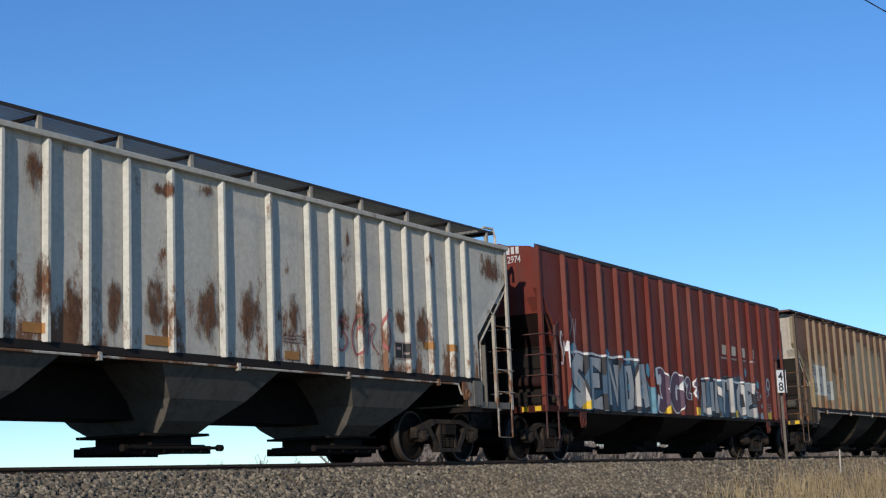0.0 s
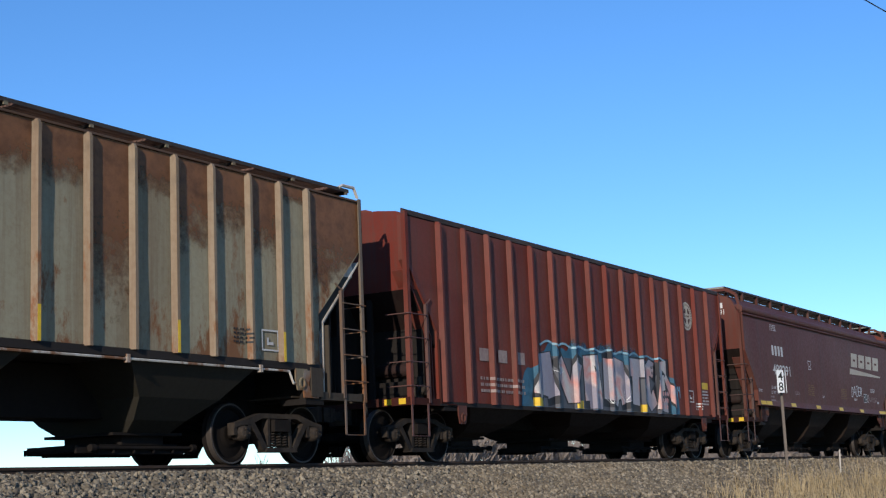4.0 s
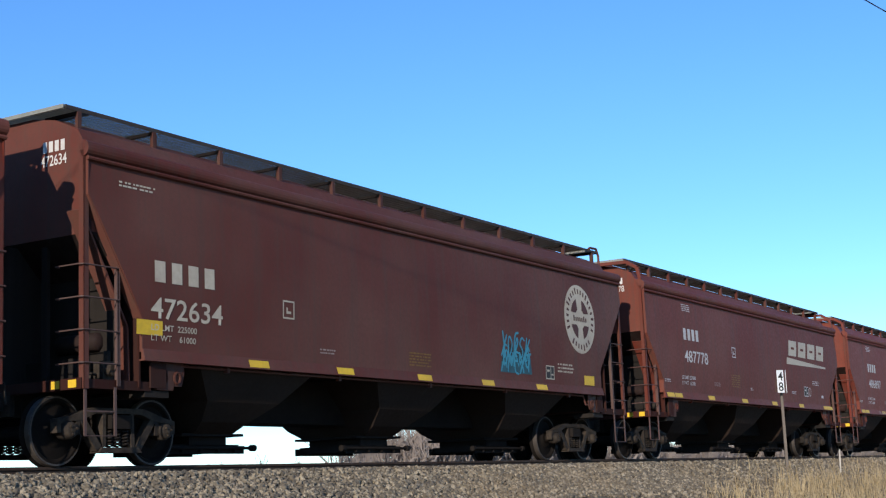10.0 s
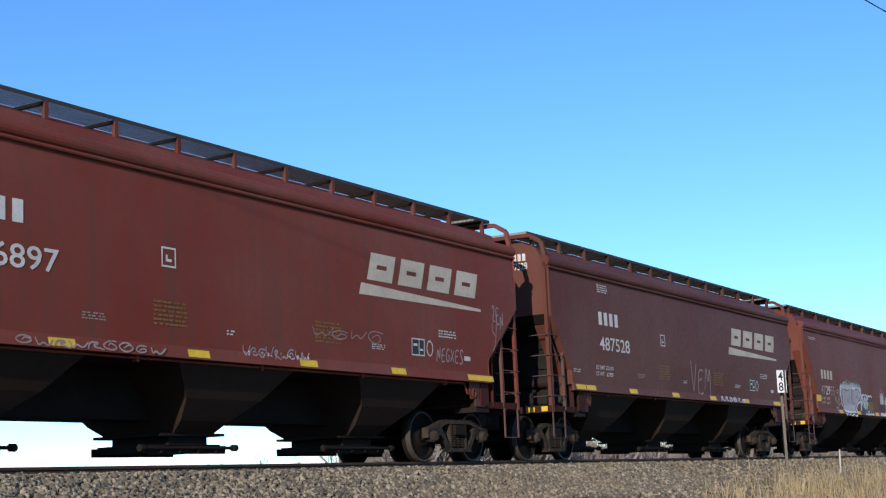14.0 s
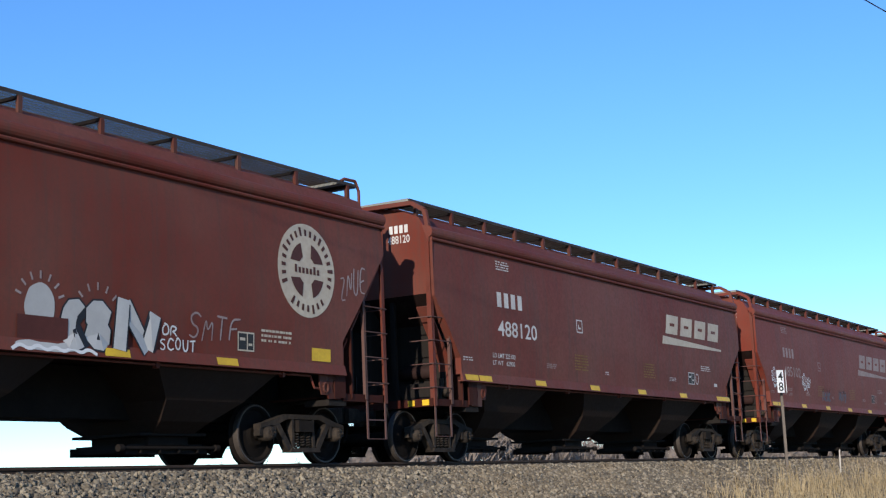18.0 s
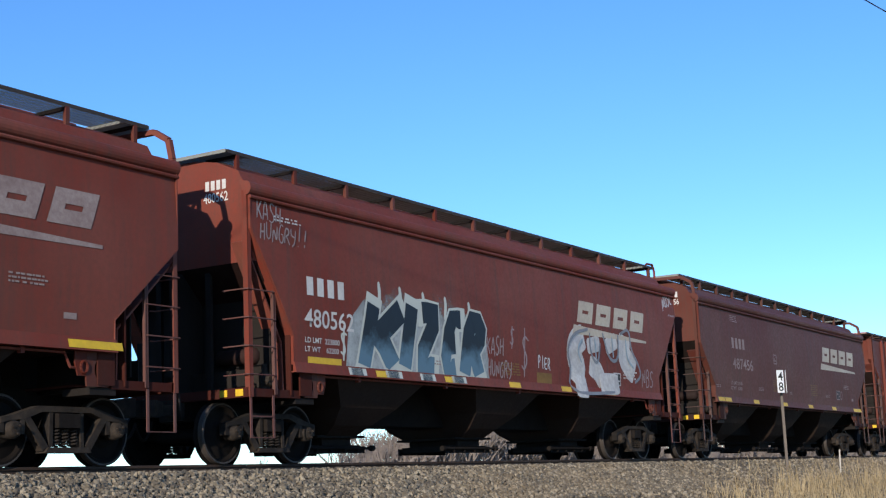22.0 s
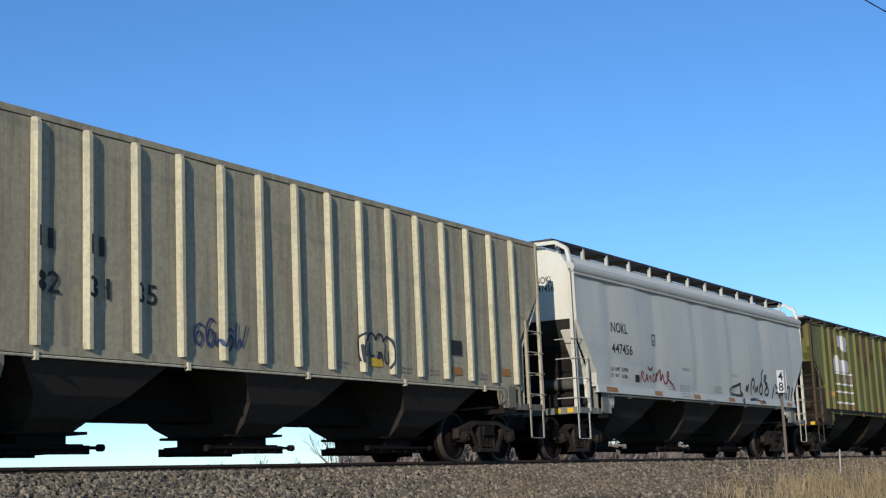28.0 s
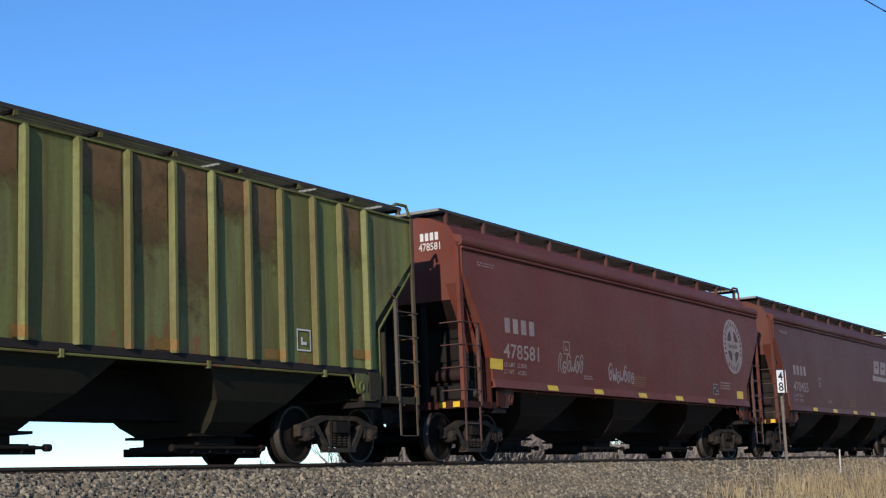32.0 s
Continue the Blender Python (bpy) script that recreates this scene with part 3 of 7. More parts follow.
def make_brace(spec, s, q):
    """A bent plate that follows the cut of the side sheet from the corner post to the bolster, a hand's width outside it."""
    def make(bm):
        h, zc, zl = spec["half"], spec["cut_top"], spec["cut_low"]
        e = side_x(spec, zl, s)
        line = [(h - 0.03, zc - 0.18), (e + 0.17, zl - 0.10), (e + 0.15, 1.02)]
        y0, y1 = sorted((q * 1.46, q * 1.20))
        for (xa, za), (xb, zb) in zip(line, line[1:]):
            d = math.hypot(xb - xa, zb - za)
            nx, nz = (zb - za) / d * 0.014, -(xb - xa) / d * 0.014
            pts = [(s * (xa + nx), za + nz), (s * (xa - nx), za - nz), (s * (xb - nx), zb - nz), (s * (xb + nx), zb + nz)]
            prism(bm, pts, y0, y1)
    return make


def make_edge(spec, s, q):
    """The turned-in flange along the cut edge of the side sheet, and the upright strip above it."""
    def make(bm):
        h, zc, zl = spec["half"], spec["cut_top"], spec["cut_low"]
        e = side_x(spec, zl, s)
        for (xa, za), (xb, zb) in (((h - 0.045, spec["eave"]), (h - 0.045, zc)), ((h - 0.045, zc), (e + 0.005, zl)), ((e + 0.005, zl), (e + 0.005, spec["bottom"] - 0.03))):
            d = math.hypot(xb - xa, zb - za)
            nx, nz = (zb - za) / d * 0.008, -(xb - xa) / d * 0.008
            pts = [(s * (xa + nx), za + nz), (s * (xa - nx), za - nz), (s * (xb - nx), zb - nz), (s * (xb + nx), zb + nz)]
            ya = side_y(spec, zc) - 0.004 if not spec["ribs"] else 1.488
            prism(bm, pts, *sorted((q * ya, q * (ya - 0.15))))
    return make


def make_bolster_plate(spec, s, q):
    """The upright plate with an oval hole that hangs from the sill beside the truck."""
    def make(bm):
        h, zt = spec["half"], max(spec["bottom"] - spec["sill"], 1.3)
        x0 = h - 1.30
        x1 = h - 1.72
        y0, y1 = sorted((q * 1.515, q * 1.49))
        hole = [(0.5 * (x0 + x1) + 0.055 * math.cos(a), 0.5 * (zt + 0.98) + 0.11 * math.sin(a)) for a in [math.pi * k / 6 for k in range(12)]]
        rim = []
        for cx, cz in hole:
            dx, dz = cx - 0.5 * (x0 + x1), cz - 0.5 * (zt + 0.98)
            k = min(0.21 / max(abs(dx), 1e-6), 0.5 * (zt - 0.98) / max(abs(dz), 1e-6))
            rim.append((0.5 * (x0 + x1) + dx * k, 0.5 * (zt + 0.98) + dz * k))
        rows = []
        for y in (y0, y1):
            rows.append(([bm.verts.new((s * x, y, z)) for x, z in hole], [bm.verts.new((s * x, y, z)) for x, z in rim]))
        (a, b), (c, d) = rows
        for k in range(12):
            j = (k + 1) % 12
            for quad_of in ((a[k], a[j], b[j], b[k]), (c[k], d[k], d[j], c[j]), (a[k], c[k], c[j], a[j]), (b[k], b[j], d[j], d[k])):
                bm.faces.new(quad_of)
    return make


def make_reservoir(bm):
    turned(bm, [(-0.4, 0.0), (-0.4, 0.06), (-0.35, 0.125), (0.35, 0.125), (0.4, 0.06), (0.4, 0.0)], 18)


def make_valve(bm):
    box(bm, -0.1, 0.1, -0.12, 0.12, -0.13, 0.12)
    rod(bm, (0.0, -0.12, 0.0), (0.0, -0.24, 0.0), 0.085, 12)
    rod(bm, (0.05, -0.05, 0.1), (0.05, -0.05, 0.26), 0.05, 10)
    pipe(bm, [(-0.1, 0, -0.05), (-0.25, -0.05, -0.05), (-0.3, -0.05, -0.2)], 0.018)
    pipe(bm, [(0.1, 0, 0.0), (0.28, -0.1, 0.02), (0.3, -0.15, 0.35)], 0.018)


def make_ring(bm):
    pts = [(0.06 * math.cos(i * math.pi / 6), -0.02, 0.075 * math.sin(i * math.pi / 6) - 0.03) for i in range(13)]
    pipe(bm, pts, 0.02, 6)
    prism(bm, [(-0.10, -0.14), (0.10, -0.14), (0.15, 0.02), (0.15, 0.19), (-0.15, 0.19), (-0.15, 0.02)], -0.012, 0.012)


def make_corner_post(spec, s, q):
    def make(bm):
        h, zt = spec["half"], spec["eave"] + 0.06
        x0, x1 = sorted((s * (h - 0.0), s * (h - 0.085)))
        y0, y1 = sorted((q * 1.53, q * 1.515))
        box(bm, x0, x1, y0, y1, 0.95, zt)
        x0, x1 = sorted((s * h, s * (h - 0.012)))
        y0, y1 = sorted((q * 1.53, q * 1.44))
        box(bm, x0, x1, y0, y1, 0.95, zt)
    return make


def make_stile(spec, s, q):
    def make(bm):
        h = spec["half"]
        x = s * (h - 0.62)
        zt = 2.75
        box(bm, x - 0.03, x + 0.03, min(q * 1.53, q * 1.515), max(q * 1.53, q * 1.515), 1.0, zt)
        box(bm, x - 0.006, x + 0.006, min(q * 1.53, q * 1.46), max(q * 1.53, q * 1.46), 1.0, zt)
        rod(bm, (x, q * 1.52, zt), (s * (h - 0.78), q * 1.5, zt + 0.1), 0.014)
    return make


def make_stirrup(spec, s, q):
    def make(bm):
        h, lo = spec["half"], spec["step"]
        y = q * 1.50
        pts = [(s * (h - 0.05), y, 0.98), (s * (h - 0.05), y, lo), (s * (h - 0.58), y, lo), (s * (h - 0.58), y, 0.98)]
        for p, r in zip(pts, pts[1:]):
            x0, x1 = sorted((p[0], r[0]))
            z0, z1 = sorted((p[2], r[2]))
            box(bm, x0 - 0.022, x1 + 0.022, y - 0.008, y + 0.008, z0 - 0.006, z1 + 0.006)
        if lo < 0.4:
            box(bm, min(pts[0][0], pts[3][0]), max(pts[0][0], pts[3][0]), y - 0.012, y + 0.012, 0.66, 0.68)
    return make


def make_coupler(bm):
    """Along +x from the end sill: shank, head and knuckle."""
    box(bm, -0.35, 0.35, -0.09, 0.09, 0.76, 0.92)
    prism_x(bm, [(-0.22, 0.68), (0.22, 0.68), (0.22, 1.0), (-0.22, 1.0)], -0.06, 0.02)
    loft(bm, [[(0.30, -0.1, 0.74), (0.30, 0.12, 0.74), (0.30, 0.12, 0.95), (0.30, -0.1, 0.95)], [(0.48, -0.17, 0.72), (0.48, 0.16, 0.72), (0.48, 0.16, 0.98), (0.48, -0.17, 0.98)],
              [(0.66, -0.12, 0.72), (0.66, 0.02, 0.72), (0.66, 0.02, 0.98), (0.66, -0.12, 0.98)]])
    box(bm, 0.5, 0.68, 0.06, 0.15, 0.73, 0.97)


def make_hose(bm):
    pts = []
    for i in range(9):
        a = i / 8
        pts.append((0.05 + 0.62 * a, -0.32 + 0.22 * a, 0.82 - 0.42 * math.sin(math.pi * min(a * 0.75 + 0.1, 1))))
    pipe(bm, pts, 0.022, 6)


def make_lever(bm):
    pipe(bm, [(0.12, -1.45, 0.72), (0.14, -1.4, 0.98), (0.14, -0.5, 0.98), (0.35, -0.2, 1.02)], 0.014)


def make_grating(spec):
    """An open steel running board along one side of the roof: long bearing bars under a fine mesh."""
    def make(bm):
        z, x0, x1 = spec["walk_z"], -spec["half"] - spec["over"][0], spec["half"] + spec["over"][1]
        y0, y1 = spec["walk_y"], spec["walk_y"] + 0.62
        w = 0.031 if spec["over"][0] > 0 else 0.019
        for i in range(7):
            y = y0 + (y1 - y0) * i / 6
            box(bm, x0, x1, y - 0.003, y + 0.003, z - 0.013, z)
        for i in range(int((x1 - x0) / 0.038)):
            x = x0 + i * 0.038
            vs = [bm.verts.new(p) for p in ((x, y0, z - 0.006), (x, y1, z - 0.006), (x + w, y1, z - 0.011), (x + w, y0, z - 0.011))]
            bm.faces.new(vs)
        if spec["over"][0] > 0:                       # joints between the board's lengths
            for i in range(1, 7):
                x = x0 + (x1 - x0) * i / 7
                box(bm, x - 0.02, x + 0.02, y0, y1, z - 0.045, z - 0.014)
    return make


def make_board_edge(spec):
    """The angle iron along the outer side of a running board."""
    def make(bm):
        z, y, x0, x1 = spec["walk_z"], spec["walk_y"], -spec["half"] - spec["over"][0], spec["half"] + spec["over"][1]
        prism_x(bm, [(y - 0.012, z - 0.05), (y - 0.004, z - 0.05), (y - 0.004, z - 0.004), (y + 0.03, z - 0.002), (y + 0.03, z + 0.004), (y - 0.012, z + 0.004)], x0, x1)
    return make


def make_cross_walk(spec):
    def make(bm):
        z, y = spec["walk_z"], abs(spec["walk_y"])
        for i in range(9):
            x = -0.25 + 0.5 * i / 8
            box(bm, x - 0.004, x + 0.004, -y, y, z - 0.035, z)
        n = int(2 * y / 0.045)
        for i in range(n):
            q = -y + i * 0.045
            vs = [bm.verts.new(p) for p in ((-0.25, q, z - 0.006), (0.25, q, z - 0.006), (0.25, q + 0.018, z - 0.01), (-0.25, q + 0.018, z - 0.01))]
            bm.faces.new(vs)
        for s in (-0.25, 0.25):
            box(bm, s - 0.008, s + 0.008, -y, y, z - 0.05, z + 0.004)
    return make


def make_walk_post(spec):
    def make(bm):
        z = spec["walk_z"]
        foot = spec["eave"] + (0.16 if not spec["ribs"] else 0.1)
        box(bm, -0.035, 0.035, -0.012, 0.012, foot, z - 0.035)
        box(bm, -0.006, 0.006, 0.012, 0.07, foot, z - 0.035)
    return make


def make_hatch(spec):
    def make(bm):
        z = spec["roof"]
        h = spec["half"]
        prism_x(bm, [(-0.36, z - 0.08), (0.36, z - 0.08), (0.36, z + 0.1), (0.2, z + 0.16), (-0.2, z + 0.16), (-0.36, z + 0.1)], -h + 0.75, h - 0.75)
    return make


# trucks: origin between the wheels on the rail head
def make_side_frame(bm):
    """A cast side frame at the camera's side (y = -1)."""
    top = [(-1.09, 0.53), (-1.09, 0.60), (-0.90, 0.635), (-0.48, 0.755), (0.48, 0.755), (0.90, 0.635), (1.09, 0.60), (1.09, 0.53), (0.95, 0.565), (0.70, 0.585), (0.42, 0.68), (-0.42, 0.68), (-0.70, 0.585), (-0.95, 0.565)]
    prism(bm, top[::-1], -1.07, -0.93)
    for s in (-1, 1):
        d = [(s * 0.72, 0.60), (s * 0.63, 0.64), (s * 0.32, 0.25), (s * 0.41, 0.19)]
        prism(bm, d if s < 0 else d[::-1], -1.065, -0.945)
        c = [(s * 0.29, 0.69), (s * 0.23, 0.69), (s * 0.24, 0.24), (s * 0.30, 0.24)]
        prism(bm, c if s < 0 else c[::-1], -1.06, -0.94)
        j = [(s * 0.70, 0.60), (s * 0.70, 0.40), (s * 0.77, 0.40), (s * 0.77, 0.60)]
        prism(bm, j if s < 0 else j[::-1], -1.06, -0.94)
        j = [(s * 1.03, 0.60), (s * 1.03, 0.42), (s * 1.10, 0.42), (s * 1.10, 0.60)]
        prism(bm, j if s < 0 else j[::-1], -1.06, -0.94)
    prism(bm, [(-0.40, 0.165), (0.40, 0.165), (0.34, 0.235), (-0.34, 0.235)], -1.10, -0.92)
    bmesh.ops.recalc_face_normals(bm, faces=bm.faces)


def make_bolster(bm):
    prism_x(bm, [(-1.12, 0.48), (1.12, 0.48), (1.12, 0.66), (0.5, 0.72), (-0.5, 0.72), (-1.12, 0.66)], -0.19, 0.19)
    box(bm, -0.25, 0.25, -0.25, 0.25, 0.66, 0.80)
    for q in (-1, 1):
        box(bm, -0.5, 0.5, q * 0.62 - 0.06, q * 0.62 + 0.06, 0.34, 0.46)


def make_spring(bm):
    pts = [(0.055 * math.cos(i * math.pi / 4), 0.055 * math.sin(i * math.pi / 4), 0.25 + 0.23 * i / 44) for i in range(45)]
    pipe(bm, pts, 0.014, 5)


def make_wheelset(bm):
    """Origin at the axle's middle, which lies along y."""
    turned(bm, [(-1.0, 0.0), (-1.0, 0.075), (-0.84, 0.08), (-0.80, 0.10), (0.80, 0.10), (0.84, 0.08), (1.0, 0.075), (1.0, 0.0)], 14)
    for q in (-1, 1):
        prof = [(0.835, 0.10), (0.835, 0.16), (0.80, 0.22), (0.775, 0.36), (0.825, 0.395), (0.825, 0.452), (0.72, 0.457), (0.695, 0.468), (0.675, 0.482), (0.66, 0.475), (0.66, 0.40), (0.72, 0.36), (0.735, 0.22), (0.70, 0.16), (0.70, 0.10)]
        turned(bm, [(q * y, r) for y, r in prof], 44)
    n = len(bm.faces)
    for q in (-1, 1):
        turned(bm, [(q * 0.827, 0.425), (q * 0.828, 0.447), (q * 0.815, 0.4585), (q * 0.735, 0.4595)], 44)
    bm.faces.ensure_lookup_table()
    for f in bm.faces[n:]:
        f.material_index = 1
    n = len(bm.faces)
    for q in (-1, 1):
        for i in range(3):
            a = 2 * math.pi * i / 3
            rod(bm, (0.06 * math.cos(a), q * 1.12, 0.06 * math.sin(a)), (0.06 * math.cos(a), q * 1.155, 0.06 * math.sin(a)), 0.017, 6)
        rod(bm, (0, q * 1.0, 0), (0, q * 1.142, 0), 0.035, 8)
    bm.faces.ensure_lookup_table()
    for f in bm.faces[n:]:
        f.material_index = 2


def make_bearing(bm):
    turned(bm, [(-1.13, 0.0), (-1.13, 0.07), (-1.115, 0.10), (-1.06, 0.105), (-1.06, 0.12), (-0.92, 0.12), (-0.92, 0.0)], 20)


AXLES, CARS = [], []
MIRROR = Matrix.Diagonal((1, -1, 1, 1))


def truck(car, x):
    """A two-axle truck under a car: wheelsets, side frames, bolster, springs."""
    t = part("truck", cached("bolster", make_bolster, UNDER), car, "dusty cast steel two-axle truck", at=pose(x, 0, 0))
    for q in (1, -1):
        fr = part("side_frame", cached("side_frame", make_side_frame, CAST), t, at=Matrix.Identity(4) if q > 0 else MIRROR)
        for sx in (-0.15, 0.0, 0.15):
            part("spring", cached("spring", make_spring, CAST), t, at=pose(sx, -q * 1.0, 0))
    for sx in (-0.889, 0.889):
        me = cached("wheelset", make_wheelset, WHEEL)
        if len(me.materials) == 1:
            me.materials.append(TREAD), me.materials.append(CAST)
        w = part("wheelset", me, t, at=pose(sx, 0, 0.457))
        AXLES.append(w)
        for q in (1, -1):
            part("bearing", cached("bearing", make_bearing, CAST, True), t, at=pose(sx, 0, 0.457) if q > 0 else pose(sx, 0, 0.457) @ MIRROR)
    return t




# ---- markings ----
def lettering(text):
    """The words as a flat mesh one unit high, in the built-in font; returns mesh and width."""
    cu = bpy.data.curves.new("lettering", "FONT")
    cu.body, cu.size, cu.resolution_u, cu.offset = text, 1.0, 3, 0.009
    ob = bpy.data.objects.new("lettering", cu)
    scene.collection.objects.link(ob)
    bpy.context.view_layer.update()
    me = bpy.data.meshes.new_from_object(ob.evaluated_get(bpy.context.evaluated_depsgraph_get()))
    bpy.data.objects.remove(ob)
    return me


def lay(bm, spec, lift=0.006, span=None):
    """Lays a flat (x, z) mesh on the car's side: on the curve of a smooth side, or on the panels and ribs of a ribbed one."""
    if not spec["ribs"]:
        for v in bm.verts:
            if v.co.z < spec["bottom"]:                # over the sill, which leans out from the sheet's foot
                v.co.y = -(side_y(spec, spec["bottom"]) + 0.028 + 0.038 * (spec["bottom"] - v.co.z) / spec["sill"] + lift + v.co.y)
            else:
                v.co.y = -(sheet_at(spec, v.co.x, v.co.z) + lift + v.co.y + min(0.003, 0.5 * spec.get("dent", 0.004)))
        return
    xs = sorted(r - spec["half"] for r in spec["ribs"])
    w, far = spec["rib"]
    lo, hi = min(v.co.x for v in bm.verts), max(v.co.x for v in bm.verts)
    cuts = []
    for r in xs:
        if lo - 0.2 < r < hi + 0.2:
            cuts += [r + w * q for q in (-1.0, -0.4, 0.4, 1.0)]
    for c in cuts:
        bmesh.ops.bisect_plane(bm, geom=list(bm.verts) + list(bm.edges) + list(bm.faces), plane_co=(c, 0, 0), plane_no=(1, 0, 0))
    for v in bm.verts:
        d = min((abs(v.co.x - r) for r in xs), default=9)
        out = far * float(np.interp(d, (0.4 * w, w), (1.0, 0.0)))
        v.co.y = -(1.486 + out + lift + v.co.y)


def decal(name, car, spec, bm, mat, label="", lift=0.006):
    bmesh.ops.remove_doubles(bm, verts=bm.verts, dist=1e-5)
    lay(bm, spec, lift)
    me = bpy.data.meshes.new(name)
    bm.to_mesh(me)
    bm.free()
    me.materials.append(mat)
    return part(name, me, car, label)


def write(car, spec, text, x, z, width, height, mat, name="lettering", label=""):
    """Words on the side, from their lower left corner (x from the car's left end)."""
    me = lettering(text)
    co = np.array([v.co[:] for v in me.vertices])
    lo, hi = co.min(0), co.max(0)
    bm = bmesh.new()
    bm.from_mesh(me)
    bpy.data.meshes.remove(me)
    for v in bm.verts:
        a, b = (v.co.x - lo[0]) / (hi[0] - lo[0]), (v.co.y - lo[1]) / (hi[1] - lo[1])
        v.co = (x - spec["half"] + a * width, 0, z + b * height)
    return decal(name, car, spec, bm, mat, label)


def quad(bm, pts):
    bm.faces.new([bm.verts.new((x, 0, z)) for x, z in pts])


def strip(bm, x0, x1, z0, z1, n=1):
    for i in range(n):
        a, b = x0 + (x1 - x0) * i / n, x0 + (x1 - x0) * (i + 1) / n
        quad(bm, [(a, z0), (b, z0), (b, z1), (a, z1)])


def bars(car, spec, x, z, width, height, n, mat, name="marking", gap=0.25, slant=0.0, label=""):
    """A row of plain upright bars in place of letters."""
    x -= spec["half"]
    w = width / n
    for i in range(n):
        bm = bmesh.new()
        a, b = x + i * w, x + (i + 1 - gap) * w
        quad(bm, [(a, z), (b, z), (b + slant * height, z + height), (a + slant * height, z + height)])
        decal(name, car, spec, bm, mat, label)


def lines(car, spec, x, z, width, height, n, mat, name="stencil_text", label="", seed=1):
    """Small unreadable lines of lettering as thin broken bars; z is the top."""
    bm = bmesh.new()
    rnd = random.Random(seed)
    x -= spec["half"]
    step = height / n
    for i in range(n):
        a = 0.0
        while a < width:
            w = rnd.uniform(0.03, 0.09)
            if a + w > width:
                break
            quad(bm, [(x + a, z - i * step - step * 0.48), (x + a + w, z - i * step - step * 0.48), (x + a + w, z - i * step), (x + a, z - i * step)])
            a += w + rnd.choice((0.012, 0.02, 0.05))
    ob = decal(name, car, spec, bm, mat, label)
    ob["kind"] = "stuff"
    return ob


def placard(car, spec, x, z, w, h, mat, inner=None, name="placard", label=""):
    """An outlined box with a small fill; z is its bottom."""
    bm = bmesh.new()
    x -= spec["half"]
    t = 0.025
    for a, b, c, d in ((x, x + w, z, z + t), (x, x + w, z + h - t, z + h), (x, x + t, z + t, z + h - t), (x + w - t, x + w, z + t, z + h - t)):
        strip(bm, a, b, c, d)
    strip(bm, x + w * 0.3, x + w * 0.7, z + h * 0.28, z + h * 0.42)
    strip(bm, x + w * 0.3, x + w * 0.42, z + h * 0.42, z + h * 0.62)
    return decal(name, car, spec, bm, mat, label)


def panel(car, spec, x, z, w, h, mat=None):
    """A filled black stencil panel with a pale frame and a pale bar down its middle."""
    bm = bmesh.new()
    strip(bm, x - spec["half"], x + w - spec["half"], z, z + h)
    decal("placard", car, spec, bm, BLACK, "black stencil panel", 0.004)
    bm = bmesh.new()
    x -= spec["half"]
    t = 0.022
    for a, b, c, d in ((x, x + w, z, z + t), (x, x + w, z + h - t, z + h), (x, x + t, z + t, z + h - t), (x + w - t, x + w, z + t, z + h - t), (x + w * 0.55, x + w * 0.55 + t, z + t, z + h - t)):
        strip(bm, a, b, c, d)
    strip(bm, x + w * 0.14, x + w * 0.45, z + h * 0.55, z + h * 0.7)
    strip(bm, x + w * 0.65, x + w * 0.88, z + h * 0.3, z + h * 0.42)
    decal("placard_frame", car, spec, bm, mat or WHITE, "pale frame of the stencil panel", 0.008)


def blot(car, spec, x, z, w, h):
    """A patch of flaking rust on the side."""
    bm = bmesh.new()
    strip(bm, x - spec["half"], x + w - spec["half"], z, z + h, 3)
    return decal("rust_patch", car, spec, bm, RUST_BLOT, "patch of brown flaking rust", 0.003)


def film(car, spec, x0, x1, z0, z1, mat=RUST_FILM):
    """A thin brown film of rust over a panel, kept to the sheet's cut corner."""
    h = spec["half"]
    bm = bmesh.new()
    n = 12
    for i in range(n):
        a, b = z0 + (z1 - z0) * i / n, z0 + (z1 - z0) * (i + 1) / n
        l0, l1, r0, r1 = (side_x(spec, z, s) - 0.01 for s, z in ((-1, a), (-1, b), (1, a), (1, b)))
        p = [max(-h + x0, -l0), min(-h + x1, r0), min(-h + x1, r1), max(-h + x0, -l1)]
        if p[0] < p[1] and p[3] < p[2]:
            quad(bm, [(p[0], a), (p[1], a), (p[2], b), (p[3], b)])
    return decal("rust_film", car, spec, bm, mat, "brown film of rust", 0.0025)


def tape(car, spec, x, w, z0, z1, mat, label="yellow reflective strip"):
    bm = bmesh.new()
    strip(bm, x - spec["half"], x + w - spec["half"], z0, z1)
    if spec["ribs"]:
        return decal("reflector", car, spec, bm, mat, label)
    for v in bm.verts:
        v.co.y = -(side_y(spec, spec["bottom"]) + 0.03 + 0.038 * (spec["bottom"] - v.co.z) / spec["sill"])
    me = bpy.data.meshes.new("reflector")
    bm.to_mesh(me)
    bm.free()
    me.materials.append(mat)
    return part("reflector", me, car, label)


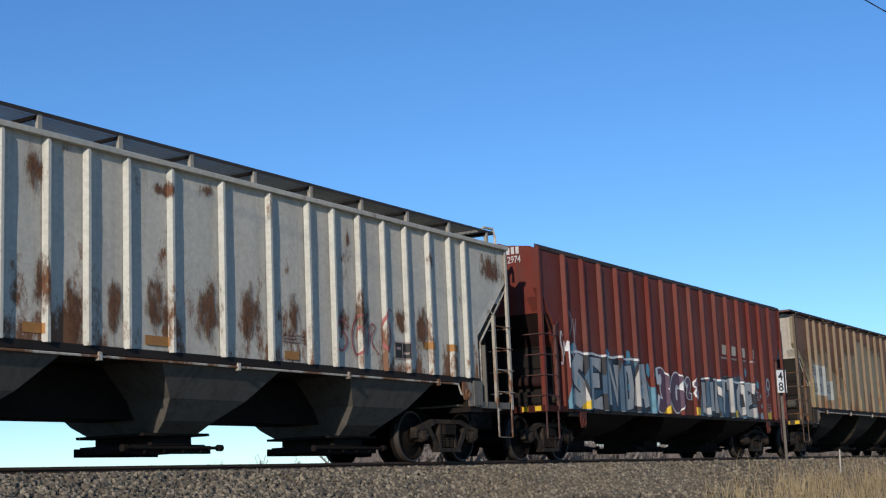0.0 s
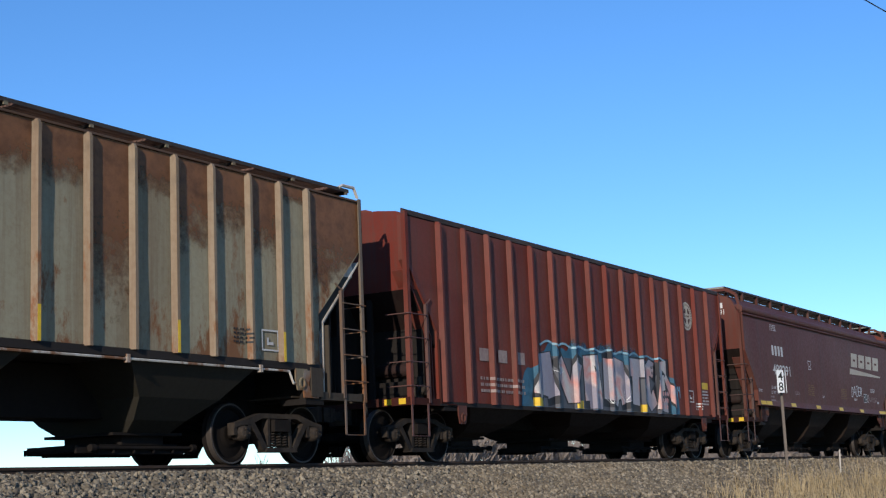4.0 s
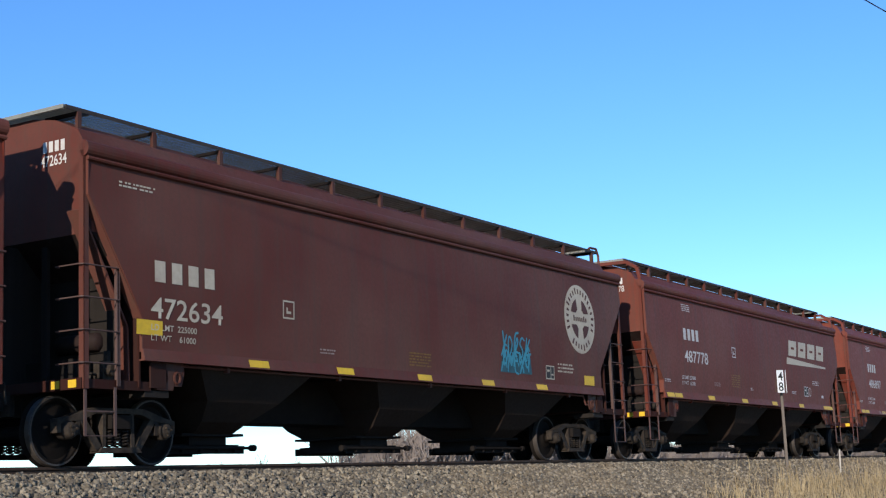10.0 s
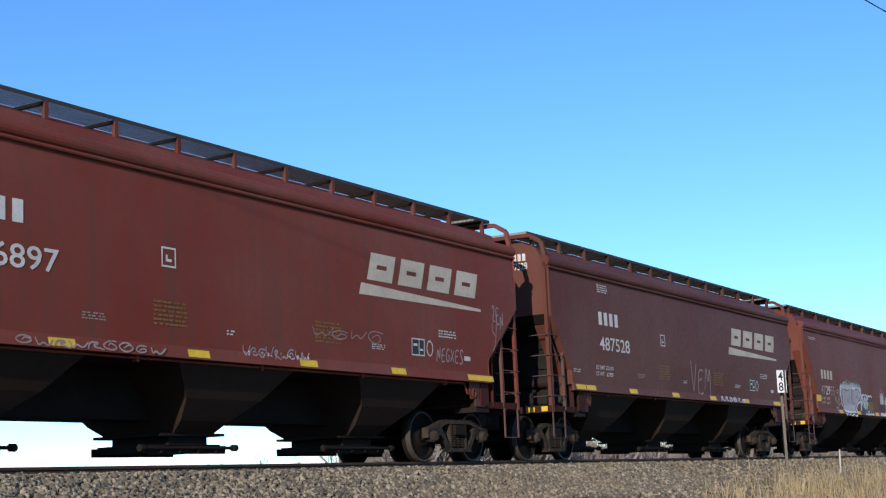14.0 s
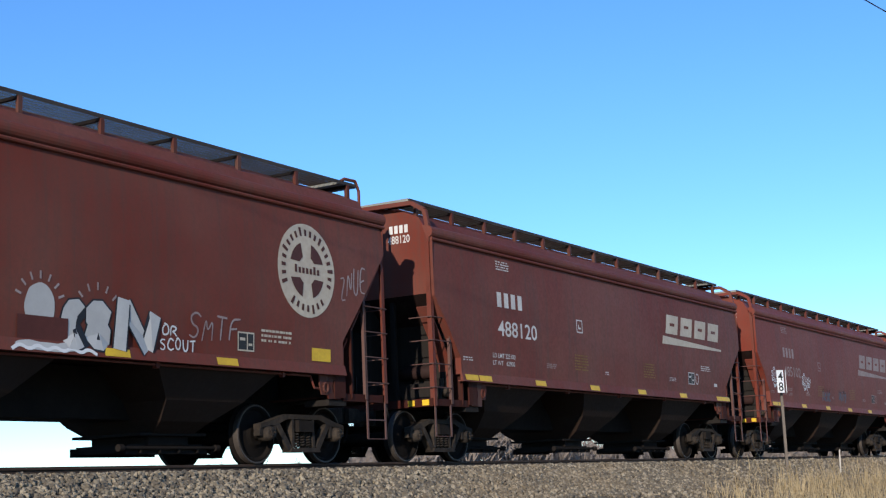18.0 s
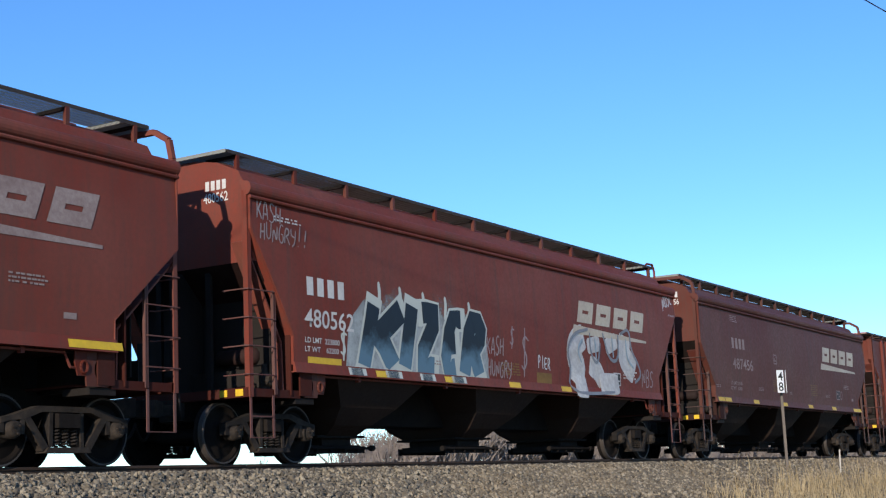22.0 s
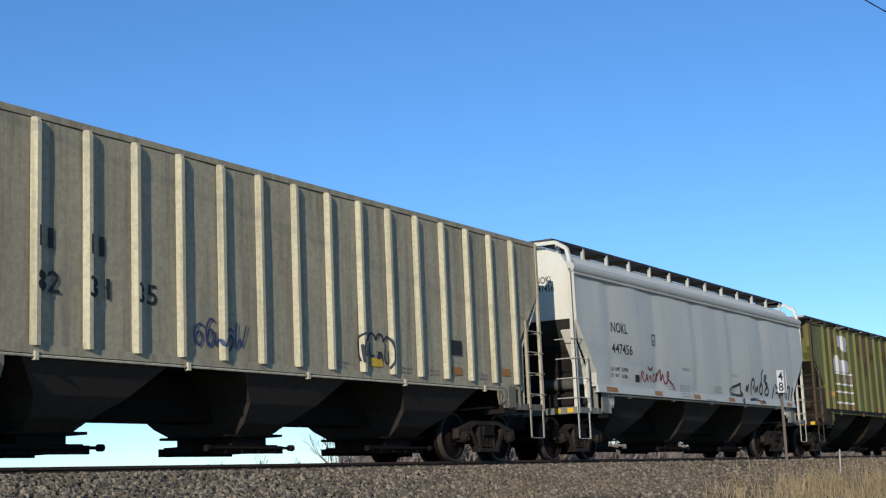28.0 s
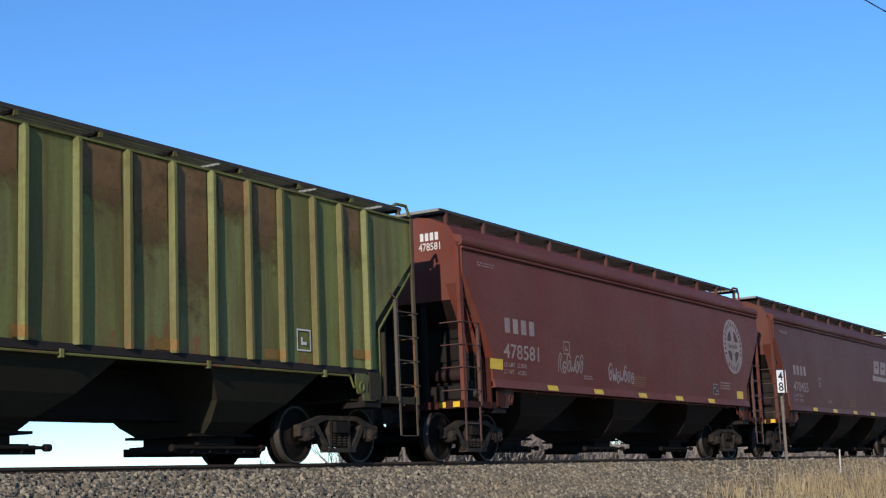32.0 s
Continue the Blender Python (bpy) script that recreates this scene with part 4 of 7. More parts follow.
def slanted_logo(car, spec, x, z, w, h, mat, label="large cream slanted logo blocks over a wedge"):
    """Four slanted blocks over a long wedge; z is the wedge's bottom at its left."""
    bm = bmesh.new()
    x -= spec["half"]
    zb, zt = z + 0.36 * h, z + h
    bw = w * 0.86 / 4
    for i in range(4):
        a = x + w * 0.06 + i * bw * 1.07
        sl, g = 0.2 * bw, zt - zb
        e = a + bw * 0.86
        for p, q, f0, f1 in ((0.0, 0.42, 0.0, 1.0), (0.42, 0.58, 0.0, 0.3), (0.42, 0.58, 0.7, 1.0), (0.58, 1.0, 0.0, 1.0)):   # a block with a slot
            u, v = a + (e - a) * f0, a + (e - a) * f1
            quad(bm, [(u + sl * p, zb + g * p), (v + sl * p, zb + g * p), (v + sl * q, zb + g * q), (u + sl * q, zb + g * q)])
    for i in range(8):
        a, b = i / 8, (i + 1) / 8
        f = lambda u: (x + u * w * 0.985, z + 0.03 * u, z + h * 0.27 - (h * 0.27 - 0.08) * u)
        (xa, la, ha), (xb, lb, hb) = f(a), f(b)
        top_shift = 0.08 * (1 - a)
        quad(bm, [(xa, la), (xb, lb), (xb + 0.08 * (1 - b), hb), (xa + top_shift, ha)])
    return decal("logo", car, spec, bm, mat, label)


def round_logo(car, spec, x, z, r, mat, label="round cream railway emblem with a cross"):
    """A disc with four dark quarters round a cross, and short dark bars along its rim in place of letters."""
    x -= spec["half"]
    def ring(bm, r0, r1, a0, a1, k):
        for i in range(k):
            a, b = a0 + (a1 - a0) * i / k, a0 + (a1 - a0) * (i + 1) / k
            quad(bm, [(x + r0 * math.cos(a), z + r0 * math.sin(a)), (x + r1 * math.cos(a), z + r1 * math.sin(a)), (x + r1 * math.cos(b), z + r1 * math.sin(b)), (x + r0 * math.cos(b), z + r0 * math.sin(b))])
    bm = bmesh.new()
    for u in range(8):
        ring(bm, max(0.001, 0.125 * u * r), 0.125 * (u + 1) * r, 0, 2 * math.pi, 48)
    disc = decal("emblem", car, spec, bm, mat, label, 0.005)
    bm = bmesh.new()
    for q in range(4):                                    # the dark quarters between the arms
        for i in range(6):
            a, b = math.radians(18 + 54 * i / 6), math.radians(18 + 54 * (i + 1) / 6)
            pts = []
            for ang, rad in ((a, 0.3), (a, 0.6), (b, 0.6), (b, 0.3)):
                u, v = max(rad * r * math.cos(ang), 0.14 * r), max(rad * r * math.sin(ang), 0.17 * r)
                pts.append((x + (u if q in (0, 3) else -u), z + (v if q < 2 else -v)))
            quad(bm, pts)
    for a0, a1, n, w in ((math.radians(200), math.radians(-20), 19, 0.6), (math.radians(232), math.radians(308), 7, 0.6)):
        for k in range(n):
            a = a0 + (a1 - a0) * k / (n - 1)
            tall = 0.93 if k % 4 == 0 else 0.88
            ring(bm, 0.74 * r, tall * r, a - 0.045, a + 0.045, 1)
    for k in range(7):
        strip(bm, x + r * (-0.43 + 0.13 * k), x + r * (-0.35 + 0.13 * k), z - 0.07 * r, z + (0.1 if k in (0, 5) else 0.05) * r)
    decal("emblem_lettering", car, spec, bm, EMBLEM_DARK, "dark quarters and bars of the emblem", 0.010)
    return disc


def end_marks(car, spec, text, mat, owner="", dy=0.0, dz=0.0):
    """The owner's mark (bars, or letters where it is a plain code) and the number, high on the end that leads."""
    x, made = -(spec["half"] - 0.22) - 0.006, None
    for words, y0, w, z, h in ((owner, -0.56, 0.42, 4.17, 0.15), (text, -0.52, 0.48, 3.98, 0.15)):
        bm = bmesh.new()
        if words:
            me = lettering(words)
            co = np.array([v.co[:] for v in me.vertices])
            lo, hi = co.min(0), co.max(0)
            bm.from_mesh(me)
            bpy.data.meshes.remove(me)
            for v in bm.verts:
                a, b = (v.co.x - lo[0]) / (hi[0] - lo[0]), (v.co.y - lo[1]) / (hi[1] - lo[1])
                v.co = (x, y0 + dy - w * a, z + dz + h * b)
        else:
            for i in range(4):
                a = y0 + dy - 0.11 * i
                bm.faces.new([bm.verts.new((x, p, q + dz)) for p, q in ((a, z), (a - 0.075, z), (a - 0.075, z + h), (a, z + h))])
        bm.normal_update()
        me = bpy.data.meshes.new("end_mark")
        bm.to_mesh(me)
        bm.free()
        me.materials.append(mat)
        made = part("end_number" if words == text else "end_mark", me, car, "stencilled number on the car's end" if words == text else "")
        if words == "" and made:
            made["kind"] = "stuff"
    return made


# ---- the cars ----
SMOOTH_CURVE = [(1.0, 1.555), (1.6, 1.565), (2.4, 1.592), (3.2, 1.585), (3.7, 1.56), (4.05, 1.535)]
LONG = dict(over=(-0.1, -0.1), half=8.03, eave=4.0, roof=4.68, bottom=1.58, sill=0.16, cut_top=2.92, cut=1.22, cut_l=0.85, ribs=[], curve=SMOOTH_CURVE, walk_z=4.76, walk_y=-1.09, posts=13, step=0.42, hc=7.48, pitch=4.37, offset=0.98, offset_r=1.6, cut_low=1.85)
WIDE = dict(LONG, half=8.36, cut_top=3.45, cut_low=1.9, cut=1.28, cut_l=0.98, eave=3.98, bottom=1.50, walk_z=4.74, walk_y=-1.09, posts=12, step=0.36, hc=7.95, pitch=4.45, offset=1.1, offset_r=1.75, sill=0.15)
LONG_G = dict(LONG, dent=0.035, seam=0.03)
RIB_R = [1.3, 1.99, 2.7, 3.46, 4.27, 5.08, 5.9, 6.79, 7.7, 8.6, 9.52, 10.4, 11.23, 12.05, 12.84, 13.68, 14.42, 15.13]
RIBBED = dict(LONG, rib=(0.068, 0.080), half=8.32, eave=4.18, roof=4.38, bottom=1.50, sill=0.1, cut_top=3.45, cut=1.2, cut_l=1.15, ribs=RIB_R, walk_z=4.40, walk_y=-1.47, over=(0.4, -0.3), posts=12, step=0.42, hc=7.95, pitch=4.45, offset=1.1, offset_r=1.75, cut_low=2.3)
RIB_C = [r + 0.06 for r in RIB_R]
RIB_0 = [1.25, 1.75, 2.45, 3.16, 3.88, 4.63, 5.32, 6.05, 6.91, 8.0, 9.1, 10.08, 10.75, 11.48, 12.22, 12.92, 13.68, 14.41, 14.95]
RIBBED_0 = dict(RIBBED, ribs=RIB_0, rib=(0.057, 0.076), eave=4.08, roof=4.36, walk_z=4.47, walk_y=-1.3, over=(-0.1, -0.1))
RIBBED_T = dict(RIBBED, eave=4.28, roof=4.47, walk_z=4.47, over=(0.22, -0.3))
RIBBED_R = dict(RIBBED, ribs=RIB_C)
BOXY = dict(RIBBED, rib=(0.078, 0.085), half=7.85, eave=4.30, roof=4.5, bottom=1.03, sill=0.07, cut_top=3.5, cut=0.95, cut_l=0.95, ribs=[1.15 + 0.9 * i for i in range(16)], walk_z=0, offset=1.0, offset_r=1.6, hc=7.55, pitch=4.25)
BOXY_C = dict(BOXY, rib=(0.080, 0.078), half=7.95, bottom=1.45, sill=0.1, ribs=[1.51 + 0.885 * i for i in range(16)], cut=0.85, cut_l=0.85, cut_top=3.3, hc=7.65)


def hopper_car(x_left, spec, paint_mat, colour, label, end_colour=None, walk_mat=None, hopper_colour=None, rib_colour=None, eave_colour=None, trim=None):
    """A covered hopper car; its origin lies on the rail head under its middle."""
    car = thing("hopper_car", label, "freight car", "cars of the train", at=pose(x_left + spec["half"], TRACK_Y, RAIL))
    CARS.append((car, x_left + spec["half"]))
    h = spec["half"]
    key = "|" + str(id(spec))
    end_colour = end_colour or colour
    trim = trim or tuple(0.9 * v for v in end_colour)
    worn = tuple(max(0.5 * v + 0.035, 0.8 * v) for v in trim)
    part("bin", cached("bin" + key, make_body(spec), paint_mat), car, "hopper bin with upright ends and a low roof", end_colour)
    # shadow between the cars is put into these sheets as near-black colour
    part("slope_sheet", cached("slope_sheet" + key, make_slope_sheets(spec), GRIME_SHADE), car, "grimy sloping end sheets darkened with their shade", tuple(0.07 * v + 0.004 for v in end_colour))
    part("centre_sill", cached("centre_sill" + key, make_centre_sill(spec), UNDER), car)
    for q in (1, -1):
        m = Matrix.Identity(4) if q > 0 else MIRROR
        part("side_sheet", cached("side_sheet" + key, make_side_sheet(spec), paint_mat, not spec["ribs"]), car, "", colour, m)
        part("eave", cached("eave" + key, make_eave(spec), paint_mat), car, "", eave_colour or ((0.03, 0.02, 0.018) if spec is BOXY else colour), m)
        part("side_sill", cached("side_sill" + key, make_sill(spec), GRIME_SHADE if spec["ribs"] and spec is not BOXY_C else paint_mat), car, "", (0.02, 0.017, 0.016) if spec["ribs"] and spec is not BOXY_C else colour, m)
        for r in spec["ribs"]:
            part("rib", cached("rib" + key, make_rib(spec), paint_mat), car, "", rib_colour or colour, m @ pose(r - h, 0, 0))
        if spec["walk_z"]:
            part("running_board", cached("running_board" + key, make_grating(spec), walk_mat or GALV), car, "open steel grating walkway", at=m)
            part("board_edge", cached("board_edge" + key, make_board_edge(spec), DARK_IRON), car, "dark angle iron along the walkway", at=m)
            for i in range(spec["posts"]):
                x = -h + 0.35 + (2 * h - 0.7) * i / (spec["posts"] - 1)
                part("walkway_post", cached("walkway_post" + key, make_walk_post(spec), paint_mat), car, "", tuple((0.95 if paint_mat is GREY_CLEAN else 0.6) * v for v in colour), m @ pose(x, spec["walk_y"], 0))
                part("walkway_bracket", cached("walkway_bracket", lambda bm: box(bm, -0.022, 0.022, 0.0, 0.62, -0.085, -0.04), UNDER), car, "", at=m @ pose(x, spec["walk_y"], spec["walk_z"]))
    for s in (-1, 1):
        # about a third of the trim colour, to stand for the platform's shadow
        part("end_frame", cached("end_frame%d" % s + key, make_end_frame(spec, s), GRIME_SHADE), car, "", tuple(0.35 * v for v in trim))
        for q in (-1, 1):
            part("corner_post", cached("corner_post%d%d" % (s, q) + key, make_corner_post(spec, s, q), paint_mat), car, "", trim)
            st = part("ladder", cached("ladder%d%d" % (s, q) + key, make_stile(spec, s, q), paint_mat), car, "", worn)
            z = 1.28
            while z < 2.8:
                me = cached("rung%d%d" % (s, q) + key, lambda bm: pipe(bm, [(s * (h - 0.04), q * 1.05, 0), (s * (h + 0.05), q * 1.08, 0), (s * (h + 0.05), q * 1.5, 0), (s * (h + 0.02), q * 1.545, 0), (s * (h - 0.62), q * 1.545, 0), (s * (h - 0.62), q * 1.52, 0)], 0.011, 5), paint_mat)
                part("rung", me, st, "", worn, pose(0, 0, z))
                z += 0.42
            part("stirrup_step", cached("stirrup_step%d%d" % (s, q) + key, make_stirrup(spec, s, q), paint_mat), car, "", worn)
        turn = pose(s * h, 0, 0, 0, 0, 0 if s > 0 else 180)
        part("coupler", cached("coupler", make_coupler, CAST), car, "rusty steel knuckle coupler", at=turn)
        part("air_hose", cached("air_hose", make_hose, UNDER), car, "black rubber brake hose", at=turn)
        part("cut_lever", cached("cut_lever", make_lever, CAST), car, at=turn)
        if spec["walk_z"]:
            part("end_walk", cached("end_walk" + key, make_cross_walk(spec), walk_mat or GALV), car, "grating across the roof's end", at=pose(s * (h - 0.22 + spec["over"][0 if s < 0 else 1]), 0, 0))
        if spec["walk_z"] and spec["half"] == 8.03:
            part("end_arch", cached("end_arch%d" % s + key, make_arch(spec, s), paint_mat), car, "", end_colour)
        elif spec["walk_z"] and s > 0:
            rail_me = cached("end_rail%d" % s + key, lambda bm: pipe(bm, [(s * (h - 0.55), spec["walk_y"], spec["walk_z"]), (s * (h - 0.45), spec["walk_y"], spec["walk_z"] + 0.05), (s * (h - 0.12), spec["walk_y"], spec["walk_z"] + 0.06), (s * (h - 0.02), spec["walk_y"], spec["walk_z"] - 0.1), (s * (h - 0.02), spec["walk_y"], spec["eave"] + 0.1)], 0.028, 6), paint_mat)
            part("end_rail", rail_me, car, "", end_colour)
            part("end_rail", rail_me, car, "", end_colour, MIRROR)
        # near-black on purpose: shade inside the end recess is painted in
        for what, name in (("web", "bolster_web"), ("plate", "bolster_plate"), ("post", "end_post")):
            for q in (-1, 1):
                part(name, cached("%s%d%d" % (name, s, q) + key, make_bolster_web(spec, s, what, q), GRIME_SHADE), car, "", (0.012, 0.01, 0.009))
        part("cross_plate", cached("cross_plate%d" % s + key, make_bolster_web(spec, s, "cross_plate"), GRIME_SHADE), car, "", (0.012, 0.01, 0.009))
        # added screen across the recess, coloured as dark as its shade
        part("bulkhead", cached("bulkhead%d" % s + key, make_bolster_web(spec, s, "bulkhead"), GRIME_SHADE), car, "sooty end bulkhead", (0.012, 0.01, 0.009))
        part("gusset", cached("gusset%d" % s + key, make_bolster_web(spec, s, "gusset"), GRIME_SHADE), car, "", (0.012, 0.01, 0.009))
        for q in (-1, 1):
            part("end_brace", cached("end_brace%d%d" % (s, q) + key, make_brace(spec, s, q), paint_mat), car, "", end_colour)
            part("edge_flange", cached("edge_flange%d%d" % (s, q) + key, make_edge(spec, s, q), paint_mat), car, "", colour)
            if spec is not BOXY:
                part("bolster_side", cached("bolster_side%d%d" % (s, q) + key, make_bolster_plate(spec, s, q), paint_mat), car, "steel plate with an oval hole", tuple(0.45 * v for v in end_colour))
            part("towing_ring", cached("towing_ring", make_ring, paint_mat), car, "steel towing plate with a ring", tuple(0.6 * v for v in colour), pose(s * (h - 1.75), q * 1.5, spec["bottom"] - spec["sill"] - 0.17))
        truck(car, s * (h - spec["offset" if s < 0 else "offset_r"]))
    # reservoir colour cut down to the shade it sits in
    part("air_reservoir", cached("air_reservoir", make_reservoir, GRIME_SHADE, True), car, "", tuple(0.12 * v + 0.008 for v in end_colour), pose(-h + 0.7, -0.75, 1.62))
    part("control_valve", cached("control_valve", make_valve, CAST), car, "dusty brake valve", at=pose(-h + 0.62, -1.22, 1.22))
    me = cached("end_reflector" + key, lambda bm: [box(bm, -h - 0.03, -h - 0.021, y, y + 0.14, 0.97, 1.07) for y in (-1.42,)], YELLOW)
    part("reflector", me, car, "yellow reflective patch on the end sill")
    part("reflector", me, car, "yellow reflective patch on the end sill", at=pose(0, 0.3, 0))
    part("hatch_cover", cached("hatch_cover" + key, make_hatch(spec), paint_mat), car, "", colour)
    if spec is not BOXY:
        zp, hp = spec["bottom"] - spec["sill"] - 0.03, side_x(spec, spec["bottom"]) - 0.3
        part("brake_pipe", cached("brake_pipe" + key, lambda bm: pipe(bm, [(-hp, -1.2, zp - 0.25), (-hp + 0.2, -1.5, zp), (hp - 0.5, -1.5, zp), (hp - 0.4, -1.5, zp - 0.18), (hp, -1.45, zp - 0.2)], 0.018, 6), paint_mat), car, "steel brake pipe under the sill", end_colour)
        bracket = cached("pipe_bracket", lambda bm: box(bm, -0.03, 0.03, -1.53, -1.46, -0.05, 0.06), paint_mat)
        for i in range(5):
            part("pipe_bracket", bracket, car, "", end_colour, pose(-hp + 1.2 + (2 * hp - 2.4) * i / 4, 0, zp))
    # dull hopper tone: dust, and the shade under the car put into the colour
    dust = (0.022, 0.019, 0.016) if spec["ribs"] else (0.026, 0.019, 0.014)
    for i in range(3):
        x = spec["hc"] - h + (i - 1) * spec["pitch"]
        hp = part("hopper", cached("hopper" + key, make_hopper(spec), GRIME_SHADE), car, "sooty sloped discharge hopper", hopper_colour or tuple(0.05 * c + 0.7 * g for c, g in zip(colour, dust)), pose(x, 0, 0))
        part("outlet_gate", cached("outlet_gate", make_outlet, UNDER), hp)
        part("gate_shaft", cached("gate_shaft", make_gate_shaft, UNDER), hp)
        if paint_mat is PAINT_TAN:
            part("sliding_pan", cached("sliding_pan", make_pan, UNDER), hp)
    return car


RED = (0.172, 0.030, 0.0175)
RED_DULL = (0.138, 0.0265, 0.016)
BROWN = (0.102, 0.0255, 0.0175)
GREY = (0.56, 0.56, 0.49)
C = []
def add(*a, **k):
    C.append(hopper_car(*a, **k))
    return C[-1]

# grey car's ribs: some of the sun on them is in their paler colour
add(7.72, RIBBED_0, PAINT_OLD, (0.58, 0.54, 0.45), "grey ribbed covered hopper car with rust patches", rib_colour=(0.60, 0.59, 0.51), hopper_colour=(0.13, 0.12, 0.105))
add(25.75, BOXY, PAINT, (0.152, 0.0225, 0.0145), "dark red ribbed covered hopper car with graffiti along its foot")
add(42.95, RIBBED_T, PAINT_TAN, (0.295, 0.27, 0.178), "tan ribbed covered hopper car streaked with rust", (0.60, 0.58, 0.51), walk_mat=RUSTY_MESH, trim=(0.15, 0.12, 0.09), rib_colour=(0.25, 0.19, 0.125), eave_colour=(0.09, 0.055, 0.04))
add(60.95, BOXY, PAINT, (0.14, 0.024, 0.015), "red ribbed covered hopper car with bright graffiti and a round emblem")
add(78.2, LONG, PAINT, BROWN, "dark brown smooth-sided covered hopper car with a cream logo")
add(95.65, WIDE, PAINT, RED_DULL, "red-brown smooth-sided covered hopper car with outlined graffiti")
add(113.68, WIDE, PAINT, BROWN, "dark brown smooth-sided covered hopper car with a round emblem")
add(131.75, LONG, PAINT, RED_DULL, "red-brown smooth-sided covered hopper car with a cream logo")
add(149.26, LONG, PAINT, RED, "red smooth-sided covered hopper car with a cream logo")
add(166.76, LONG, PAINT, BROWN, "brown smooth-sided covered hopper car with small white tags")
add(184.24, WIDE, PAINT, RED_DULL, "red-brown covered hopper car with white graffiti and a round emblem")
add(202.47, LONG, PAINT, RED_DULL, "red-brown smooth-sided covered hopper car with clean stencils")
add(220.0, LONG, PAINT, RED, "red smooth-sided covered hopper car with flower-like tags")
add(237.6, WIDE, PAINT, RED, "red covered hopper car with a large blue and white graffiti piece")
add(255.87, LONG, PAINT, BROWN, "dark brown smooth-sided covered hopper car with a cream logo")
add(273.4, RIBBED_R, PAINT, (0.135, 0.028, 0.018), "red ribbed covered hopper car with yellow strips", walk_mat=RED_MESH)
# ribs and ends paler than the panels: sunlight partly put into their colour
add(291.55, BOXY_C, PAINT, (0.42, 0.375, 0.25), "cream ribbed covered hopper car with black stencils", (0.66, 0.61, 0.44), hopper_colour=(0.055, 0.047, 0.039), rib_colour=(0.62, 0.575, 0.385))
# sunward ends get a brighter copy of the side grey
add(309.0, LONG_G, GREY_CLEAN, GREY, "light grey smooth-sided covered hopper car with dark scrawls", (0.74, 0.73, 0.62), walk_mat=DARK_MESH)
add(326.33, RIBBED, PAINT_GREEN, (0.168, 0.188, 0.056), "faded green ribbed covered hopper car with a white logo", walk_mat=PALE_MESH, trim=(0.085, 0.068, 0.04))
add(344.55, WIDE, PAINT, RED_DULL, "red-brown covered hopper car with a faded round emblem")
add(362.7, WIDE, PAINT, BROWN, "dark brown smooth-sided covered hopper car")
add(380.9, LONG, GREY_CLEAN, GREY, "pale grey smooth-sided covered hopper car far down the train")


# ---- graffiti ----
def smooth(pts, rounds=2, closed=False):
    """Corner cutting: a rounded line through a few given corners."""
    for _ in range(rounds):
        out = [] if closed else [pts[0]]
        for i in range(len(pts) if closed else len(pts) - 1):
            a, b = pts[i], pts[(i + 1) % len(pts)]
            out += [(0.75 * a[0] + 0.25 * b[0], 0.75 * a[1] + 0.25 * b[1]), (0.25 * a[0] + 0.75 * b[0], 0.25 * a[1] + 0.75 * b[1])]
        if not closed:
            out.append(pts[-1])
        pts = out
    return pts


def ribbon(bm, pts, w, taper=0.0, base=0.0):
    """A band of width w along a line in (x, z); it rises a hair along its length, so that it crosses over itself."""
    n = len(pts)
    left, right = [], []
    for i, (x, z) in enumerate(pts):
        ax, az = pts[max(i - 1, 0)]
        bx, bz = pts[min(i + 1, n - 1)]
        d = math.hypot(bx - ax, bz - az) or 1.0
        nx, nz = -(bz - az) / d, (bx - ax) / d
        k = 0.5 * w * (1 - taper * abs(2 * i / (n - 1) - 1) ** 3)
        y = base + 0.00003 * i
        left.append(bm.verts.new((x + nx * k, y, z + nz * k)))
        right.append(bm.verts.new((x - nx * k, y, z - nz * k)))
    for i in range(n - 1):
        bm.faces.new((right[i], right[i + 1], left[i + 1], left[i]))
    return base + 0.00003 * n + 0.0002


